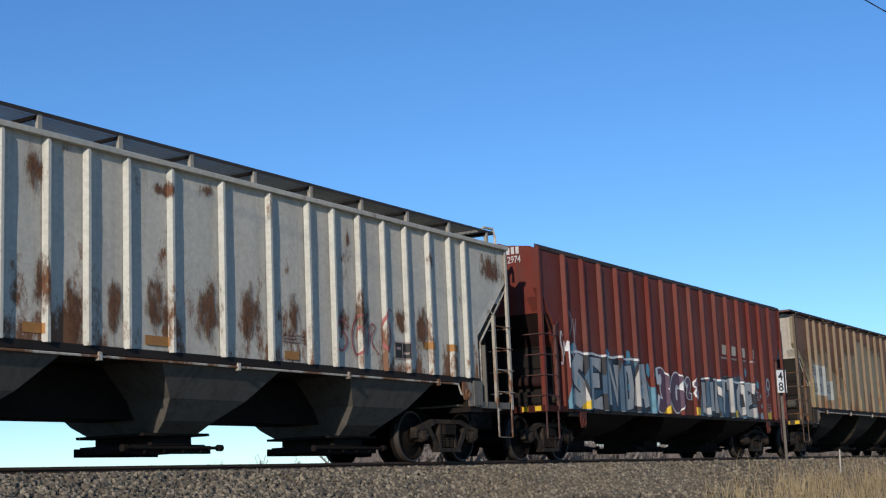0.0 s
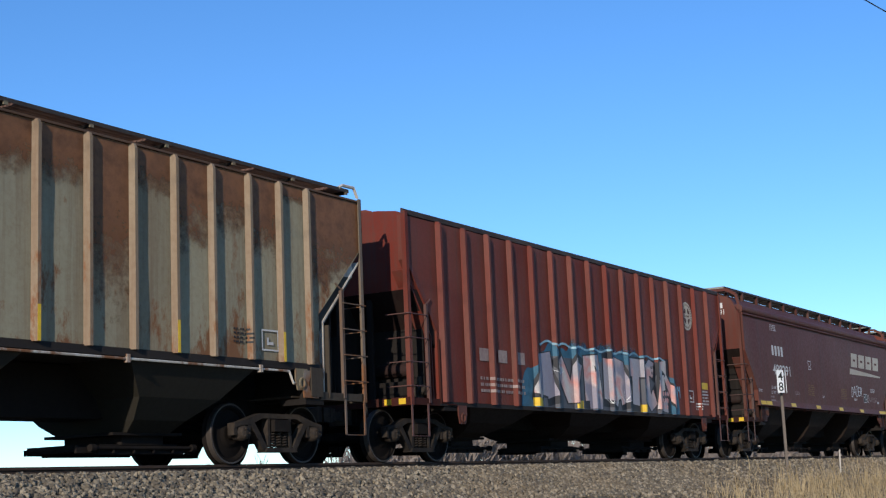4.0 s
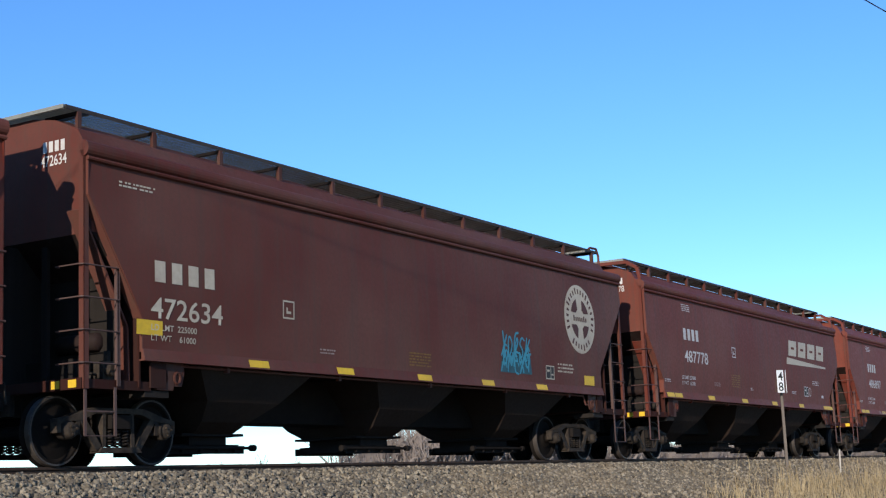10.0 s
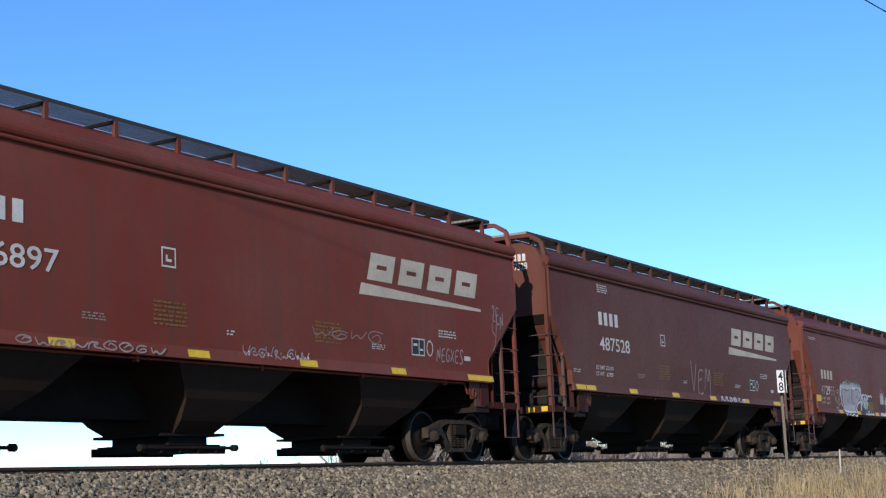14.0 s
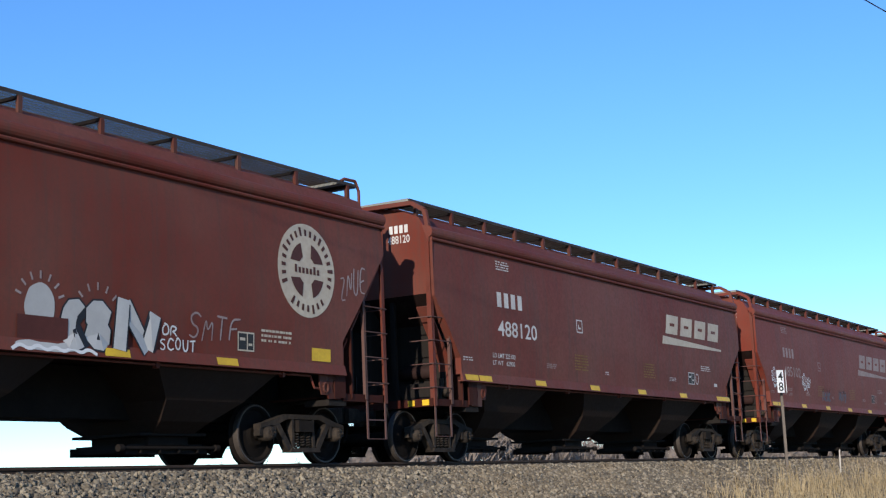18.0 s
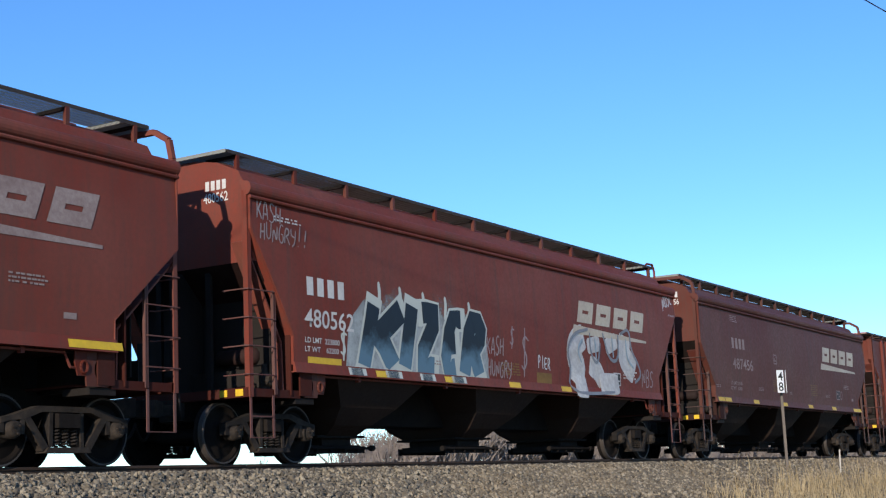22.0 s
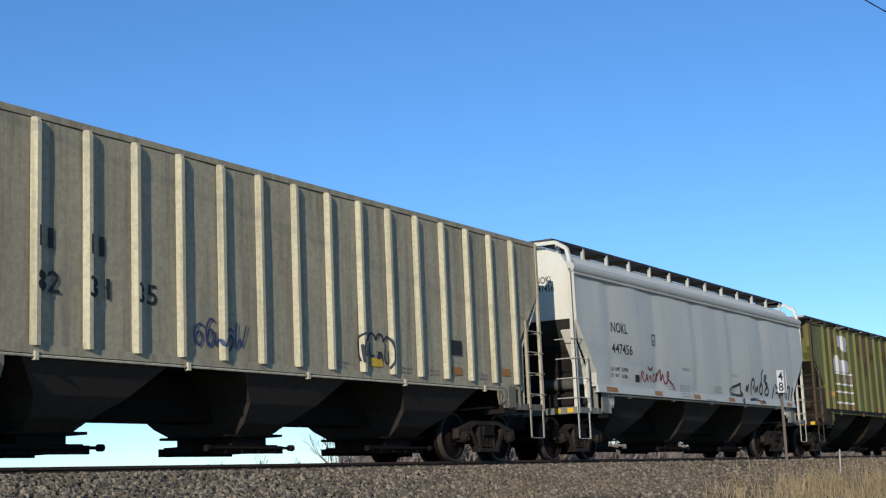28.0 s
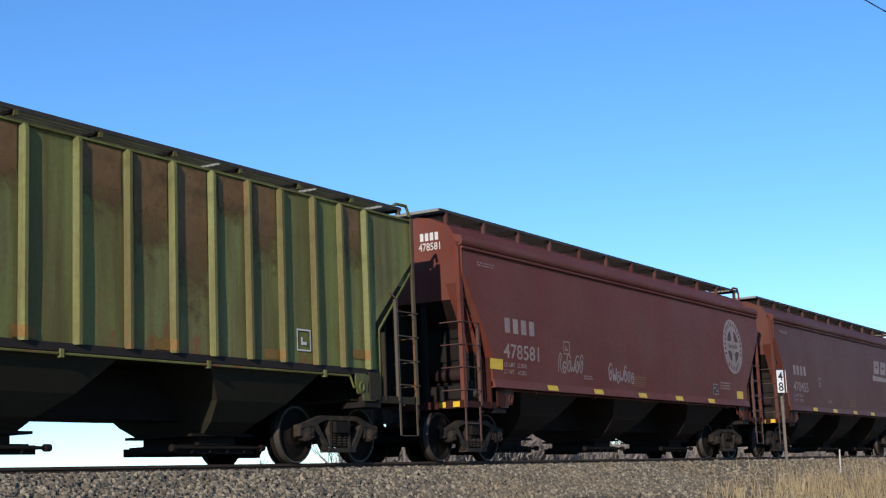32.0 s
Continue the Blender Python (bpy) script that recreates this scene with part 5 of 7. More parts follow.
GLYPHS = {     # strokes of the sprayed letters, in a cell one wide and one high
    "A": [[(0.0, 0.0), (0.38, 1.0), (0.62, 1.0), (1.0, 0.0)], [(0.22, 0.36), (0.8, 0.34)]],
    "B": [[(0.08, 0.0), (0.1, 1.0), (0.75, 0.95), (0.8, 0.62), (0.2, 0.52), (0.9, 0.42), (0.9, 0.05), (0.08, 0.02)]],
    "C": [[(0.95, 0.85), (0.55, 1.0), (0.1, 0.75), (0.08, 0.25), (0.5, 0.0), (0.98, 0.12)]],
    "D": [[(0.1, 0.0), (0.12, 1.0), (0.7, 0.95), (0.95, 0.5), (0.7, 0.03), (0.1, 0.02)]],
    "E": [[(0.95, 0.95), (0.12, 1.0), (0.1, 0.0), (0.98, 0.05)], [(0.12, 0.5), (0.78, 0.53)]],
    "F": [[(0.15, 0.0), (0.12, 1.0), (0.95, 0.95)], [(0.12, 0.52), (0.75, 0.55)]],
    "G": [[(0.95, 0.85), (0.5, 1.0), (0.08, 0.7), (0.1, 0.2), (0.5, 0.0), (0.92, 0.15), (0.9, 0.45), (0.55, 0.45)]],
    "H": [[(0.1, 0.0), (0.12, 1.0)], [(0.9, 0.0), (0.88, 1.0)], [(0.12, 0.5), (0.9, 0.52)]],
    "I": [[(0.5, 0.0), (0.5, 1.0)]],
    "K": [[(0.1, 0.0), (0.15, 1.0)], [(0.95, 1.0), (0.2, 0.42), (0.45, 0.5), (0.98, 0.0)]],
    "L": [[(0.12, 1.0), (0.1, 0.05), (0.95, 0.02)]],
    "M": [[(0.05, 0.0), (0.15, 1.0), (0.5, 0.3), (0.85, 1.0), (0.95, 0.0)]],
    "N": [[(0.08, 0.0), (0.12, 1.0), (0.85, 0.05), (0.9, 1.0)]],
    "O": [[(0.5, 1.0), (0.1, 0.75), (0.1, 0.2), (0.5, 0.0), (0.9, 0.2), (0.9, 0.78), (0.5, 1.0), (0.3, 0.95)]],
    "P": [[(0.12, 0.0), (0.1, 1.0), (0.8, 0.95), (0.88, 0.6), (0.15, 0.45)]],
    "R": [[(0.1, 0.0), (0.12, 1.0), (0.8, 0.95), (0.82, 0.58), (0.2, 0.48), (0.55, 0.42), (1.0, 0.0)]],
    "S": [[(0.92, 0.88), (0.5, 1.0), (0.12, 0.78), (0.3, 0.56), (0.78, 0.42), (0.9, 0.18), (0.5, 0.0), (0.06, 0.1)]],
    "T": [[(0.02, 0.95), (0.98, 1.0)], [(0.5, 0.98), (0.48, 0.0)]],
    "U": [[(0.1, 1.0), (0.12, 0.2), (0.5, 0.0), (0.88, 0.2), (0.9, 1.0)]],
    "V": [[(0.02, 1.0), (0.45, 0.0), (0.55, 0.0), (0.98, 1.0)]],
    "W": [[(0.0, 1.0), (0.25, 0.0), (0.5, 0.75), (0.75, 0.0), (1.0, 1.0)]],
    "X": [[(0.05, 1.0), (0.95, 0.0)], [(0.9, 1.0), (0.08, 0.0)]],
    "Y": [[(0.08, 1.0), (0.15, 0.55), (0.85, 0.5)], [(0.9, 1.0), (0.82, 0.1), (0.3, -0.15)]],
    "Z": [[(0.08, 0.95), (0.92, 1.0), (0.12, 0.05), (0.98, 0.05)]],
    "2": [[(0.1, 0.75), (0.45, 1.0), (0.88, 0.75), (0.1, 0.05), (0.95, 0.03)]],
    "3": [[(0.1, 0.9), (0.55, 1.0), (0.88, 0.75), (0.45, 0.52), (0.92, 0.3), (0.5, 0.0), (0.06, 0.12)]],
    "8": [[(0.5, 0.52), (0.15, 0.75), (0.5, 1.0), (0.85, 0.75), (0.15, 0.28), (0.5, 0.0), (0.88, 0.25), (0.5, 0.52)]],
    "$": [[(0.9, 0.82), (0.5, 0.95), (0.15, 0.75), (0.8, 0.35), (0.5, 0.1), (0.08, 0.2)], [(0.5, 1.15), (0.5, -0.12)]],
    "!": [[(0.7, 1.0), (0.45, 0.3)], [(0.38, 0.1), (0.34, 0.0)]],
    "o": [[(0.5, 1.15), (0.3, 1.0), (0.5, 0.85), (0.7, 1.0), (0.5, 1.15)]],
}


def strokes_of(rnd, char, gx, z, gw, k, slant, wild):
    """The lines of a letter in (x, z), a little uneven."""
    for line in GLYPHS[char]:
        pts = []
        for u, v in line:
            u, v = u + rnd.uniform(-wild, wild), v + rnd.uniform(-wild, wild)
            pts.append((gx + u * gw + slant * v * k, z + v * k))
        yield pts


def cloud(car, spec, x, z, w, h, mat, seed=1, rough=0.12, name="graffiti_cloud", label="sprayed cloud behind the graffiti", lift=0.003):
    """A sprayed ground with an uneven upper edge."""
    bm = bmesh.new()
    n, x0 = int(w / 0.07), x - spec["half"]
    top = [h * (1.0 - rough + rough * (math.sin(i * 0.31 + seed) + 0.6 * math.sin(i * 0.83 + 2 * seed) + 0.8 * abs(math.sin(i * 0.17 + seed)))) for i in range(n + 1)]
    for i in range(n):
        a, b = x0 + w * i / n, x0 + w * (i + 1) / n
        ea, eb = (max(0.0, math.sin(math.pi * u / n)) ** 0.3 for u in (i, i + 1))
        for p in range(3):
            q = (p + 1) / 3
            quad(bm, [(a, z + top[i] * ea * p / 3), (b, z + top[i + 1] * eb * p / 3), (b, z + top[i + 1] * eb * q + 0.004), (a, z + top[i] * ea * q + 0.004)])
    return decal(name, car, spec, bm, mat, label, lift)


def piece(car, spec, z, h, cells, fills, edge, thick=0.2, rim=0.045, slant=0.0, seed=1, shine=None, block=None, wild=0.05, rounds=1, keel=None, base=0.0):
    """A word in fat sprayed letters. cells: (letter, from, to) along the car. block: paint of the drawn-out left sides; shine: thin light lines."""
    rnd = random.Random(seed)
    level = base
    for i, (char, xa, xb) in enumerate(cells):
        gw = (xb - xa) - thick
        k = h * rnd.uniform(0.94, 1.05) - thick
        rims, body, sides, lights = (bmesh.new() for _ in range(4))
        up = level + 0.0006
        over, deep, high = up + 0.0036, level, up + 0.0064
        for pts in strokes_of(rnd, char, xa - spec["half"] + thick / 2, z + thick / 2, gw, k, slant, wild):
            pts = smooth(pts, rounds)
            for e, q in ((0, 1), (-1, -2)):          # square both ends off past the last point
                dx, dz = pts[e][0] - pts[q][0], pts[e][1] - pts[q][1]
                d = math.hypot(dx, dz) or 1.0
                p = (pts[e][0] + dx / d * (rim + thick * 0.3), pts[e][1] + dz / d * (rim + thick * 0.3))
                pts = [p] + pts if e == 0 else pts + [p]
            t = thick * rnd.uniform(0.9, 1.12)
            if block:
                deep = ribbon(sides, [(p[0] - 0.75 * t, p[1] - 0.12 * t) for p in pts], t + 2 * rim, 0.0, deep)
            up = ribbon(rims, pts, t + 2 * rim, 0.0, up)
            inner = [pts[0]] + pts[1:-1] + [pts[-1]]
            over = ribbon(body, [(p[0], p[1]) for p in inner[1:-1]], t, 0.0, over)
            if shine:
                lit = pts[2:max(4, len(pts) * 2 // 3)]
                if len(lit) > 1:
                    high = ribbon(lights, [(p[0] - 0.3 * t, p[1] + 0.05 * t) for p in lit], 0.035, 0.5, high)
        low = z if keel is None else keel
        for bm in (rims, body, sides, lights):
            for v in bm.verts:
                v.co.z = max(v.co.z, low + (0.012 if bm is body else 0.0))
        if block:
            decal("graffiti_side", car, spec, sides, block, "drawn-out side of the sprayed letters", 0.0035)
        decal("graffiti_rim", car, spec, rims, edge, "outline of the sprayed letters", 0.0045)
        decal("graffiti_fill", car, spec, body, fills[i % len(fills)], "", 0.0045)
        if shine:
            decal("graffiti_shine", car, spec, lights, shine, "thin light lines on the letters", 0.0045)
        level = base + 0.0014 if level == base else base


def tag(car, spec, word, x, z, w, h, mat, width=0.035, slant=0.0, seed=1, rise=0.0, label="quick sprayed tag", wild=0.07):
    """A word written in one thin sprayed line, letter by letter."""
    rnd = random.Random(seed)
    bm = bmesh.new()
    gw, y = w / len(word), 0.0
    for i, char in enumerate(word):
        if char == " ":
            continue
        lift = rise * i + h * rnd.uniform(-0.06, 0.06)
        for pts in strokes_of(rnd, char, x - spec["half"] + gw * (i + 0.08), z + lift, gw * 0.84, h * rnd.uniform(0.88, 1.1), slant, wild):
            y = ribbon(bm, smooth(pts, 2), width * rnd.uniform(0.85, 1.1), 0.35, y)
    return decal("scrawl", car, spec, bm, mat, label, 0.005)


def blob(car, spec, x, z, w, h, mat, seed=1, label="sprayed patch", lift=0.004, sides=14, uneven=0.12):
    """A rounded patch of spray."""
    rnd = random.Random(seed)
    bm = bmesh.new()
    x0 = x - spec["half"]
    pts = smooth([(x0 + 0.5 * w * math.cos(2 * math.pi * i / sides) * rnd.uniform(1 - uneven, 1 + uneven), z + 0.5 * h * math.sin(2 * math.pi * i / sides) * rnd.uniform(1 - uneven, 1 + uneven)) for i in range(sides)], 1, True)
    mid = (sum(p[0] for p in pts) / len(pts), sum(p[1] for p in pts) / len(pts))
    for i in range(len(pts)):
        a, b = pts[i], pts[(i + 1) % len(pts)]
        ha, hb = ((0.5 * (p[0] + mid[0]), 0.5 * (p[1] + mid[1])) for p in (a, b))
        quad(bm, [ha, a, b, hb])
        bm.faces.new([bm.verts.new((p[0], 0, p[1])) for p in (mid, ha, hb)])
    return decal("graffiti_patch", car, spec, bm, mat, label, lift)


def drips(car, spec, x, z, w, h, n, mat, width=0.045, seed=1, label="wavy sprayed edge"):
    """A wavy line, as along the foot or the top of a piece."""
    rnd = random.Random(seed)
    x0 = x - spec["half"]
    pts = smooth([(x0 + w * i / (2 * n), z + (h if i % 2 else 0.0) * rnd.uniform(0.6, 1.0)) for i in range(2 * n + 1)], 2)
    bm = bmesh.new()
    ribbon(bm, pts, width)
    return decal("scrawl", car, spec, bm, mat, label, 0.006)


def scrawl(car, spec, x, z, w, h, mat, seed=1, strokes=5, width=0.035, label="quick sprayed scrawl"):
    """An unreadable tag: swings, hooks and loops in one thin line."""
    rnd = random.Random(seed)
    bm = bmesh.new()
    x0, step, y = x - spec["half"], w / strokes, 0.0
    lean = rnd.uniform(0.05, 0.3)
    for k in range(strokes):
        tall = rnd.choice((0.6, 0.75, 0.75, 1.0))
        a, b = x0 + step * k, z + h * rnd.uniform(0.0, 0.12)
        kind = rnd.randrange(3)
        if kind == 0:
            line = [(0.1, 0.9), (0.2, 0.0), (0.5, 0.6), (0.75, 0.05), (1.1, 0.9)]
        elif kind == 1:
            line = [(0.9, 0.8), (0.4, 1.0), (0.05, 0.5), (0.45, 0.0), (0.95, 0.4), (0.6, 0.75), (0.35, 0.4)]
        else:
            line = [(0.15, 0.0), (0.3, 1.0), (0.85, 0.85), (0.3, 0.5), (1.05, 0.0)]
        pts = [(a + step * (u + rnd.uniform(-0.1, 0.1)) + lean * h * v * tall * 0.6, b + h * tall * max(0.0, v + rnd.uniform(-0.08, 0.08))) for u, v in line]
        y = ribbon(bm, smooth(pts, 2), width * rnd.uniform(0.75, 1.05), 0.35, y)
    return decal("scrawl", car, spec, bm, mat, label, 0.005)


def strokes(car, spec, paths, mat, width=0.04, label="sprayed lines", rounds=2, taper=0.2, lift=0.005):
    """Free sprayed lines, each a rounded path in (x from the car's front, z over the rail)."""
    bm, y = bmesh.new(), 0.0
    for path in paths:
        y = ribbon(bm, smooth([(x - spec["half"], z) for x, z in path], rounds), width, taper, y)
        if width >= 0.06:                              # broad lines are parts of their own
            decal("scrawl", car, spec, bm, mat, label, lift)
            bm = bmesh.new()
    if width < 0.06:
        decal("scrawl", car, spec, bm, mat, label, lift)
    else:
        bm.free()


def outlined(car, spec, z, h, cells, edge, shade, seed=1):
    """Hollow letters in white line with pale shading inside their left rims."""
    rnd = random.Random(seed)
    bm = bmesh.new()
    up, low = 0.002, 0.0
    shapes = ([(0.1, -0.06), (-0.28, 0.12), (0.12, 0.36), (-0.02, 0.62), (0.2, 0.72), (0.32, 1.02), (0.86, 0.98), (0.88, 0.72), (1.0, 0.35), (0.88, 0.0)],
              [(0.98, -0.06), (1.0, 0.3), (0.86, 0.34), (0.82, 0.62), (0.42, 0.6), (0.4, 0.42), (0.2, 0.4), (0.3, 0.7), (0.55, 0.74), (0.82, 0.72), (0.8, 0.98), (0.45, 1.08), (0.12, 0.9), (0.0, 0.6)],
              [(0.0, -0.06), (0.08, 0.3), (0.05, 0.72), (0.25, 0.74), (0.3, 0.98), (0.62, 1.04), (0.66, 0.72), (0.92, 0.6), (0.86, 0.36), (1.0, 0.0)])
    for i, (xa, xb) in enumerate(cells):
        a, gw = xa - spec["half"], xb - xa
        pts = smooth([(a + u * gw, z + v * h) for u, v in shapes[i % 3]], 0 if i == 0 else 1)
        up = ribbon(bm, pts, 0.038, 0.0, up)
        sh = bmesh.new()
        low = ribbon(sh, [(p[0] + 0.07, p[1]) for p in (pts[1:len(pts) // 2] if i % 3 != 1 else pts[-6:])], 0.13, 0.6, low)
        if i == 1:
            decal("graffiti_shade", car, spec, sh, shade, "pale blue shading of a letter", 0.0055)
            continue
        eye = [(0.25, 0.12), (0.2, 0.4), (0.45, 0.6), (0.62, 0.35), (0.5, 0.08), (0.25, 0.12)]
        pts = smooth([(a + (u + 0.12) * gw, z + v * h) for u, v in eye], 2)
        up = ribbon(bm, pts, 0.035, 0.0, up)
        low = ribbon(sh, [(p[0] + 0.06, p[1] + 0.02) for p in pts[:9]], 0.12, 0.7, low)
        decal("graffiti_shade", car, spec, sh, shade, "pale blue shading of a letter", 0.0055)
    decal("graffiti_rim", car, spec, bm, edge, "white outline of hollow letters", 0.006)


# ---- markings, car by car (x from the car's left end) ----
def long_stencils(car, spec, number, end_no, mat, logo=CREAM, reflect=YELLOW, clean=1.0, seed=1, weights=("223100", "62900")):
    """The usual stencils of the smooth long cars."""
    lines(car, spec, 2.4, 3.82, 0.55, 0.2, 4, mat, seed=seed)
    bars(car, spec, 2.34, 2.91, 1.12, 0.29, 4, mat, "owner_mark", 0.38)
    write(car, spec, number, 2.32, 2.35, 1.62, 0.30, mat, "number", "car number in stencilled figures")
    write(car, spec, "LD LMT " + weights[0], 2.09, 1.92, 0.9, 0.09, mat)
    write(car, spec, "LT WT   " + weights[1], 2.09, 1.78, 0.88, 0.09, mat)
    placard(car, spec, 5.8, 2.65, 0.29, 0.28, mat)
    lines(car, spec, 0.97, 1.88, 0.38, 0.09, 2, mat, seed=seed + 1)
    lines(car, spec, 5.65, 2.18, 0.68, 0.36, 6, DULL_YELLOW, seed=seed + 2)
    lines(car, spec, 9.3, 2.18, 0.7, 0.36, 6, DULL_YELLOW, seed=seed + 3)
    lines(car, spec, 4.34, 1.92, 0.45, 0.11, 3, FADED, seed=seed + 4)
    lines(car, spec, 7.17, 1.88, 0.22, 0.09, 2, mat, seed=seed + 5)
    panel(car, spec, 12.1, 1.8, 0.42, 0.3, mat)
    bm = bmesh.new()
    ring = [(12.7 - spec["half"] + 0.1 * math.cos(j * 0.5236), 1.95 + 0.13 * math.sin(j * 0.5236)) for j in range(13)]
    ribbon(bm, ring, 0.025)
    decal("stencil_ring", car, spec, bm, mat)
    lines(car, spec, 13.0, 2.3, 0.65, 0.15, 3, mat, seed=seed + 6)
    lines(car, spec, 10.87, 1.92, 0.45, 0.1, 3, mat, seed=seed + 7)
    bm = bmesh.new()
    strip(bm, 13.9 - spec["half"], 14.12 - spec["half"], 1.8, 1.88)
    decal("stencil_patch", car, spec, bm, mat)
    slanted_logo(car, spec, 10.52, 2.72, 4.1, 0.74, logo)
    end_marks(car, spec, end_no, WHITE)
    for x, w in ((0.98, 0.47), (1.49, 0.47), (3.75, 0.45), (6.3, 0.45), (8.85, 0.45), (11.4, 0.45), (13.95, 0.95)):
        tape(car, spec, x, w, 1.445, 1.55, reflect)


def wide_stencils(car, spec, number, end_no, mat, emblem=None, logo=None, seed=1, patch=True, low=0.0, shift=0.0, weights=("223800", "62200")):
    """The usual stencils of the wider smooth cars."""
    bars(car, spec, 1.52 + shift, 2.43 + low, 1.36 - 0.25 * (low > 0), 0.29, 4, mat, "owner_mark", 0.38)
    if number:
        write(car, spec, number, 1.45 + shift, 1.93 + low, 1.48 - 0.15 * (low > 0), 0.29, mat, "number", "car number in stencilled figures")
    write(car, spec, "LD LMT  " + weights[0], 1.46 + shift, 1.77 + 0.4 * low, 0.92, 0.085, mat)
    write(car, spec, "LT WT    " + weights[1], 1.46 + shift, 1.63 + 0.4 * low, 0.9, 0.085, mat)
    placard(car, spec, 4.05, 2.15, 0.29, 0.28, mat)
    lines(car, spec, 0.6, 3.72, 0.7, 0.1, 2, mat, seed=seed + 1)
    lines(car, spec, 7.6, 1.85, 0.75, 0.26, 5, DULL_YELLOW, seed=seed + 2)
    lines(car, spec, 5.0, 1.75, 0.5, 0.1, 2, FADED, seed=seed + 3)
    panel(car, spec, 12.75, 1.6, 0.38, 0.28, mat)
    lines(car, spec, 13.3, 1.95, 0.75, 0.22, 3, mat, seed=seed + 4)
    if emblem:
        round_logo(car, spec, 14.45, 2.95, 0.74, emblem)
    if logo:
        slanted_logo(car, spec, 10.75, 2.62, 4.0, 0.74, logo)
    if patch:
        for x, z in ((0.9, 1.70), (14.55, 1.55)):
            bm = bmesh.new()
            strip(bm, x - spec["half"], x + 0.5 - spec["half"], z, z + 0.2)
            decal("reflector", car, spec, bm, YELLOW, "yellow reflective patch")
    end_marks(car, spec, end_no, WHITE)
    for x in (3.2, 5.4, 7.8, 10.05, 12.25):
        tape(car, spec, x, 0.46, 1.37, 1.475, YELLOW)


c, k = C[0], RIBBED_0
for x, w, z in ((4.26, 0.33, 1.6), (6.40, 0.46, 1.58), (9.45, 0.36, 1.55), (13.5, 0.36, 1.95), (14.25, 0.4, 1.95)):
    tape(c, k, x, w, z, z + 0.13, ORANGE, "dull orange strip")
panel(c, k, 12.52, 1.72, 0.42, 0.3, FADED)
scrawl(c, k, 10.75, 1.62, 1.7, 1.0, PINK_LINE, 4, 4, 0.038, "thin faded red scrawl")
lines(c, k, 9.4, 1.95, 0.6, 0.16, 3, FADED, seed=3)
for i, (x, z, w, h) in enumerate(((4.24, 3.32, 0.37, 0.65), (4.39, 1.78, 0.37, 0.81), (4.92, 1.57, 0.37, 0.79), (5.65, 1.58, 0.35, 0.86), (6.4, 1.67, 0.49, 0.93), (7.31, 1.66, 0.73, 0.97), (8.39, 1.72, 0.49, 0.93), (9.47, 1.87, 0.43, 0.7), (6.45, 3.63, 0.57, 0.24), (7.52, 3.78, 0.37, 0.21), (11.12, 3.37, 0.2, 0.48), (11.34, 1.81, 0.45, 1.14), (13.14, 1.87, 0.53, 0.86), (15.58, 3.33, 0.95, 0.67), (13.61, 3.37, 0.31, 0.42), (12.56, 2.07, 0.36, 0.59), (10.89, 1.96, 0.19, 0.55))):
    blot(c, k, x - 0.12 * w, max(z - 0.12 * h, 1.51), 1.24 * w, min(1.24 * h, 4.05 - max(z - 0.12 * h, 1.51)))

c, k = C[1], BOXY
bm = bmesh.new()
strip(bm, 1.2 - k["half"], 5.3 - k["half"], 1.04, 2.12, 20)
decal("graffiti_fill", c, k, bm, DEEPBLUE, "deep blue ground between the letters", 0.0035)
bm = bmesh.new()
strip(bm, 8.9 - k["half"], 13.05 - k["half"], 1.04, 1.95, 20)
decal("graffiti_fill", c, k, bm, DEEPBLUE, "deep blue ground between the letters", 0.0035)
cloud(c, k, 1.05, 1.03, 4.75, 1.38, CLOUD, 11, 0.12, lift=0.002)
cloud(c, k, 8.75, 1.03, 4.4, 1.2, CLOUD, 13, 0.12, lift=0.002)
for x, z, w, h in ((1.5, 2.3, 0.28, 0.3), (3.15, 2.3, 0.3, 0.26), (4.35, 2.3, 0.26, 0.3), (5.45, 2.05, 0.22, 0.34), (5.72, 1.95, 0.16, 0.16), (5.8, 2.2, 0.12, 0.12), (12.35, 2.3, 0.12, 0.26)):
    blob(c, k, x, z, w, h, TURQ_PALE, int(x * 7), "pale turquoise spray bubble")
piece(c, k, 1.04, 1.2, (("S", 1.18, 2.1), ("E", 2.05, 2.98), ("N", 2.96, 3.84), ("D", 3.8, 4.64), ("A", 4.5, 5.46)), [SILVER], BLACK_SPRAY, 0.31, 0.045, 0.0, 11, None, None, 0.05, 0)
for x, z in ((1.62, 1.6), (4.25, 1.6), (4.98, 1.55)):
    blob(c, k, x, z, 0.1, 0.24, TURQ_PALE, int(x * 9), "pale turquoise spray in a letter's eye", 0.015, 5, 0.3)
drips(c, k, 1.3, 2.22, 3.6, 0.07, 5, WHITE_SPRAY, 0.05, 3, "white sprayed highlight along the letters")
piece(c, k, 1.05, 1.12, (("3", 5.84, 6.66), ("G", 6.74, 7.56)), [PURPLE], WHITE_SPRAY, 0.3, 0.035, 0.0, 12, None, None, 0.04, 2)
piece(c, k, 1.42, 0.62, (("2", 7.72, 8.2), ("8", 8.2, 8.72)), [PURPLE], WHITE_SPRAY, 0.14, 0.03, 0.0, 14, None, None, 0.04, 2)
blob(c, k, 6.12, 1.85, 0.2, 0.28, WHITE_SPRAY, 5, "white sprayed highlight", 0.015)
piece(c, k, 1.04, 1.02, (("L", 8.82, 9.5), ("I", 9.4, 9.78), ("N", 9.72, 10.68), ("T", 10.6, 11.42), ("O", 11.4, 12.22), ("E", 12.12, 13.0)), [SILVER], BLACK_SPRAY, 0.27, 0.045, 0.0, 13, None, None, 0.05, 0)
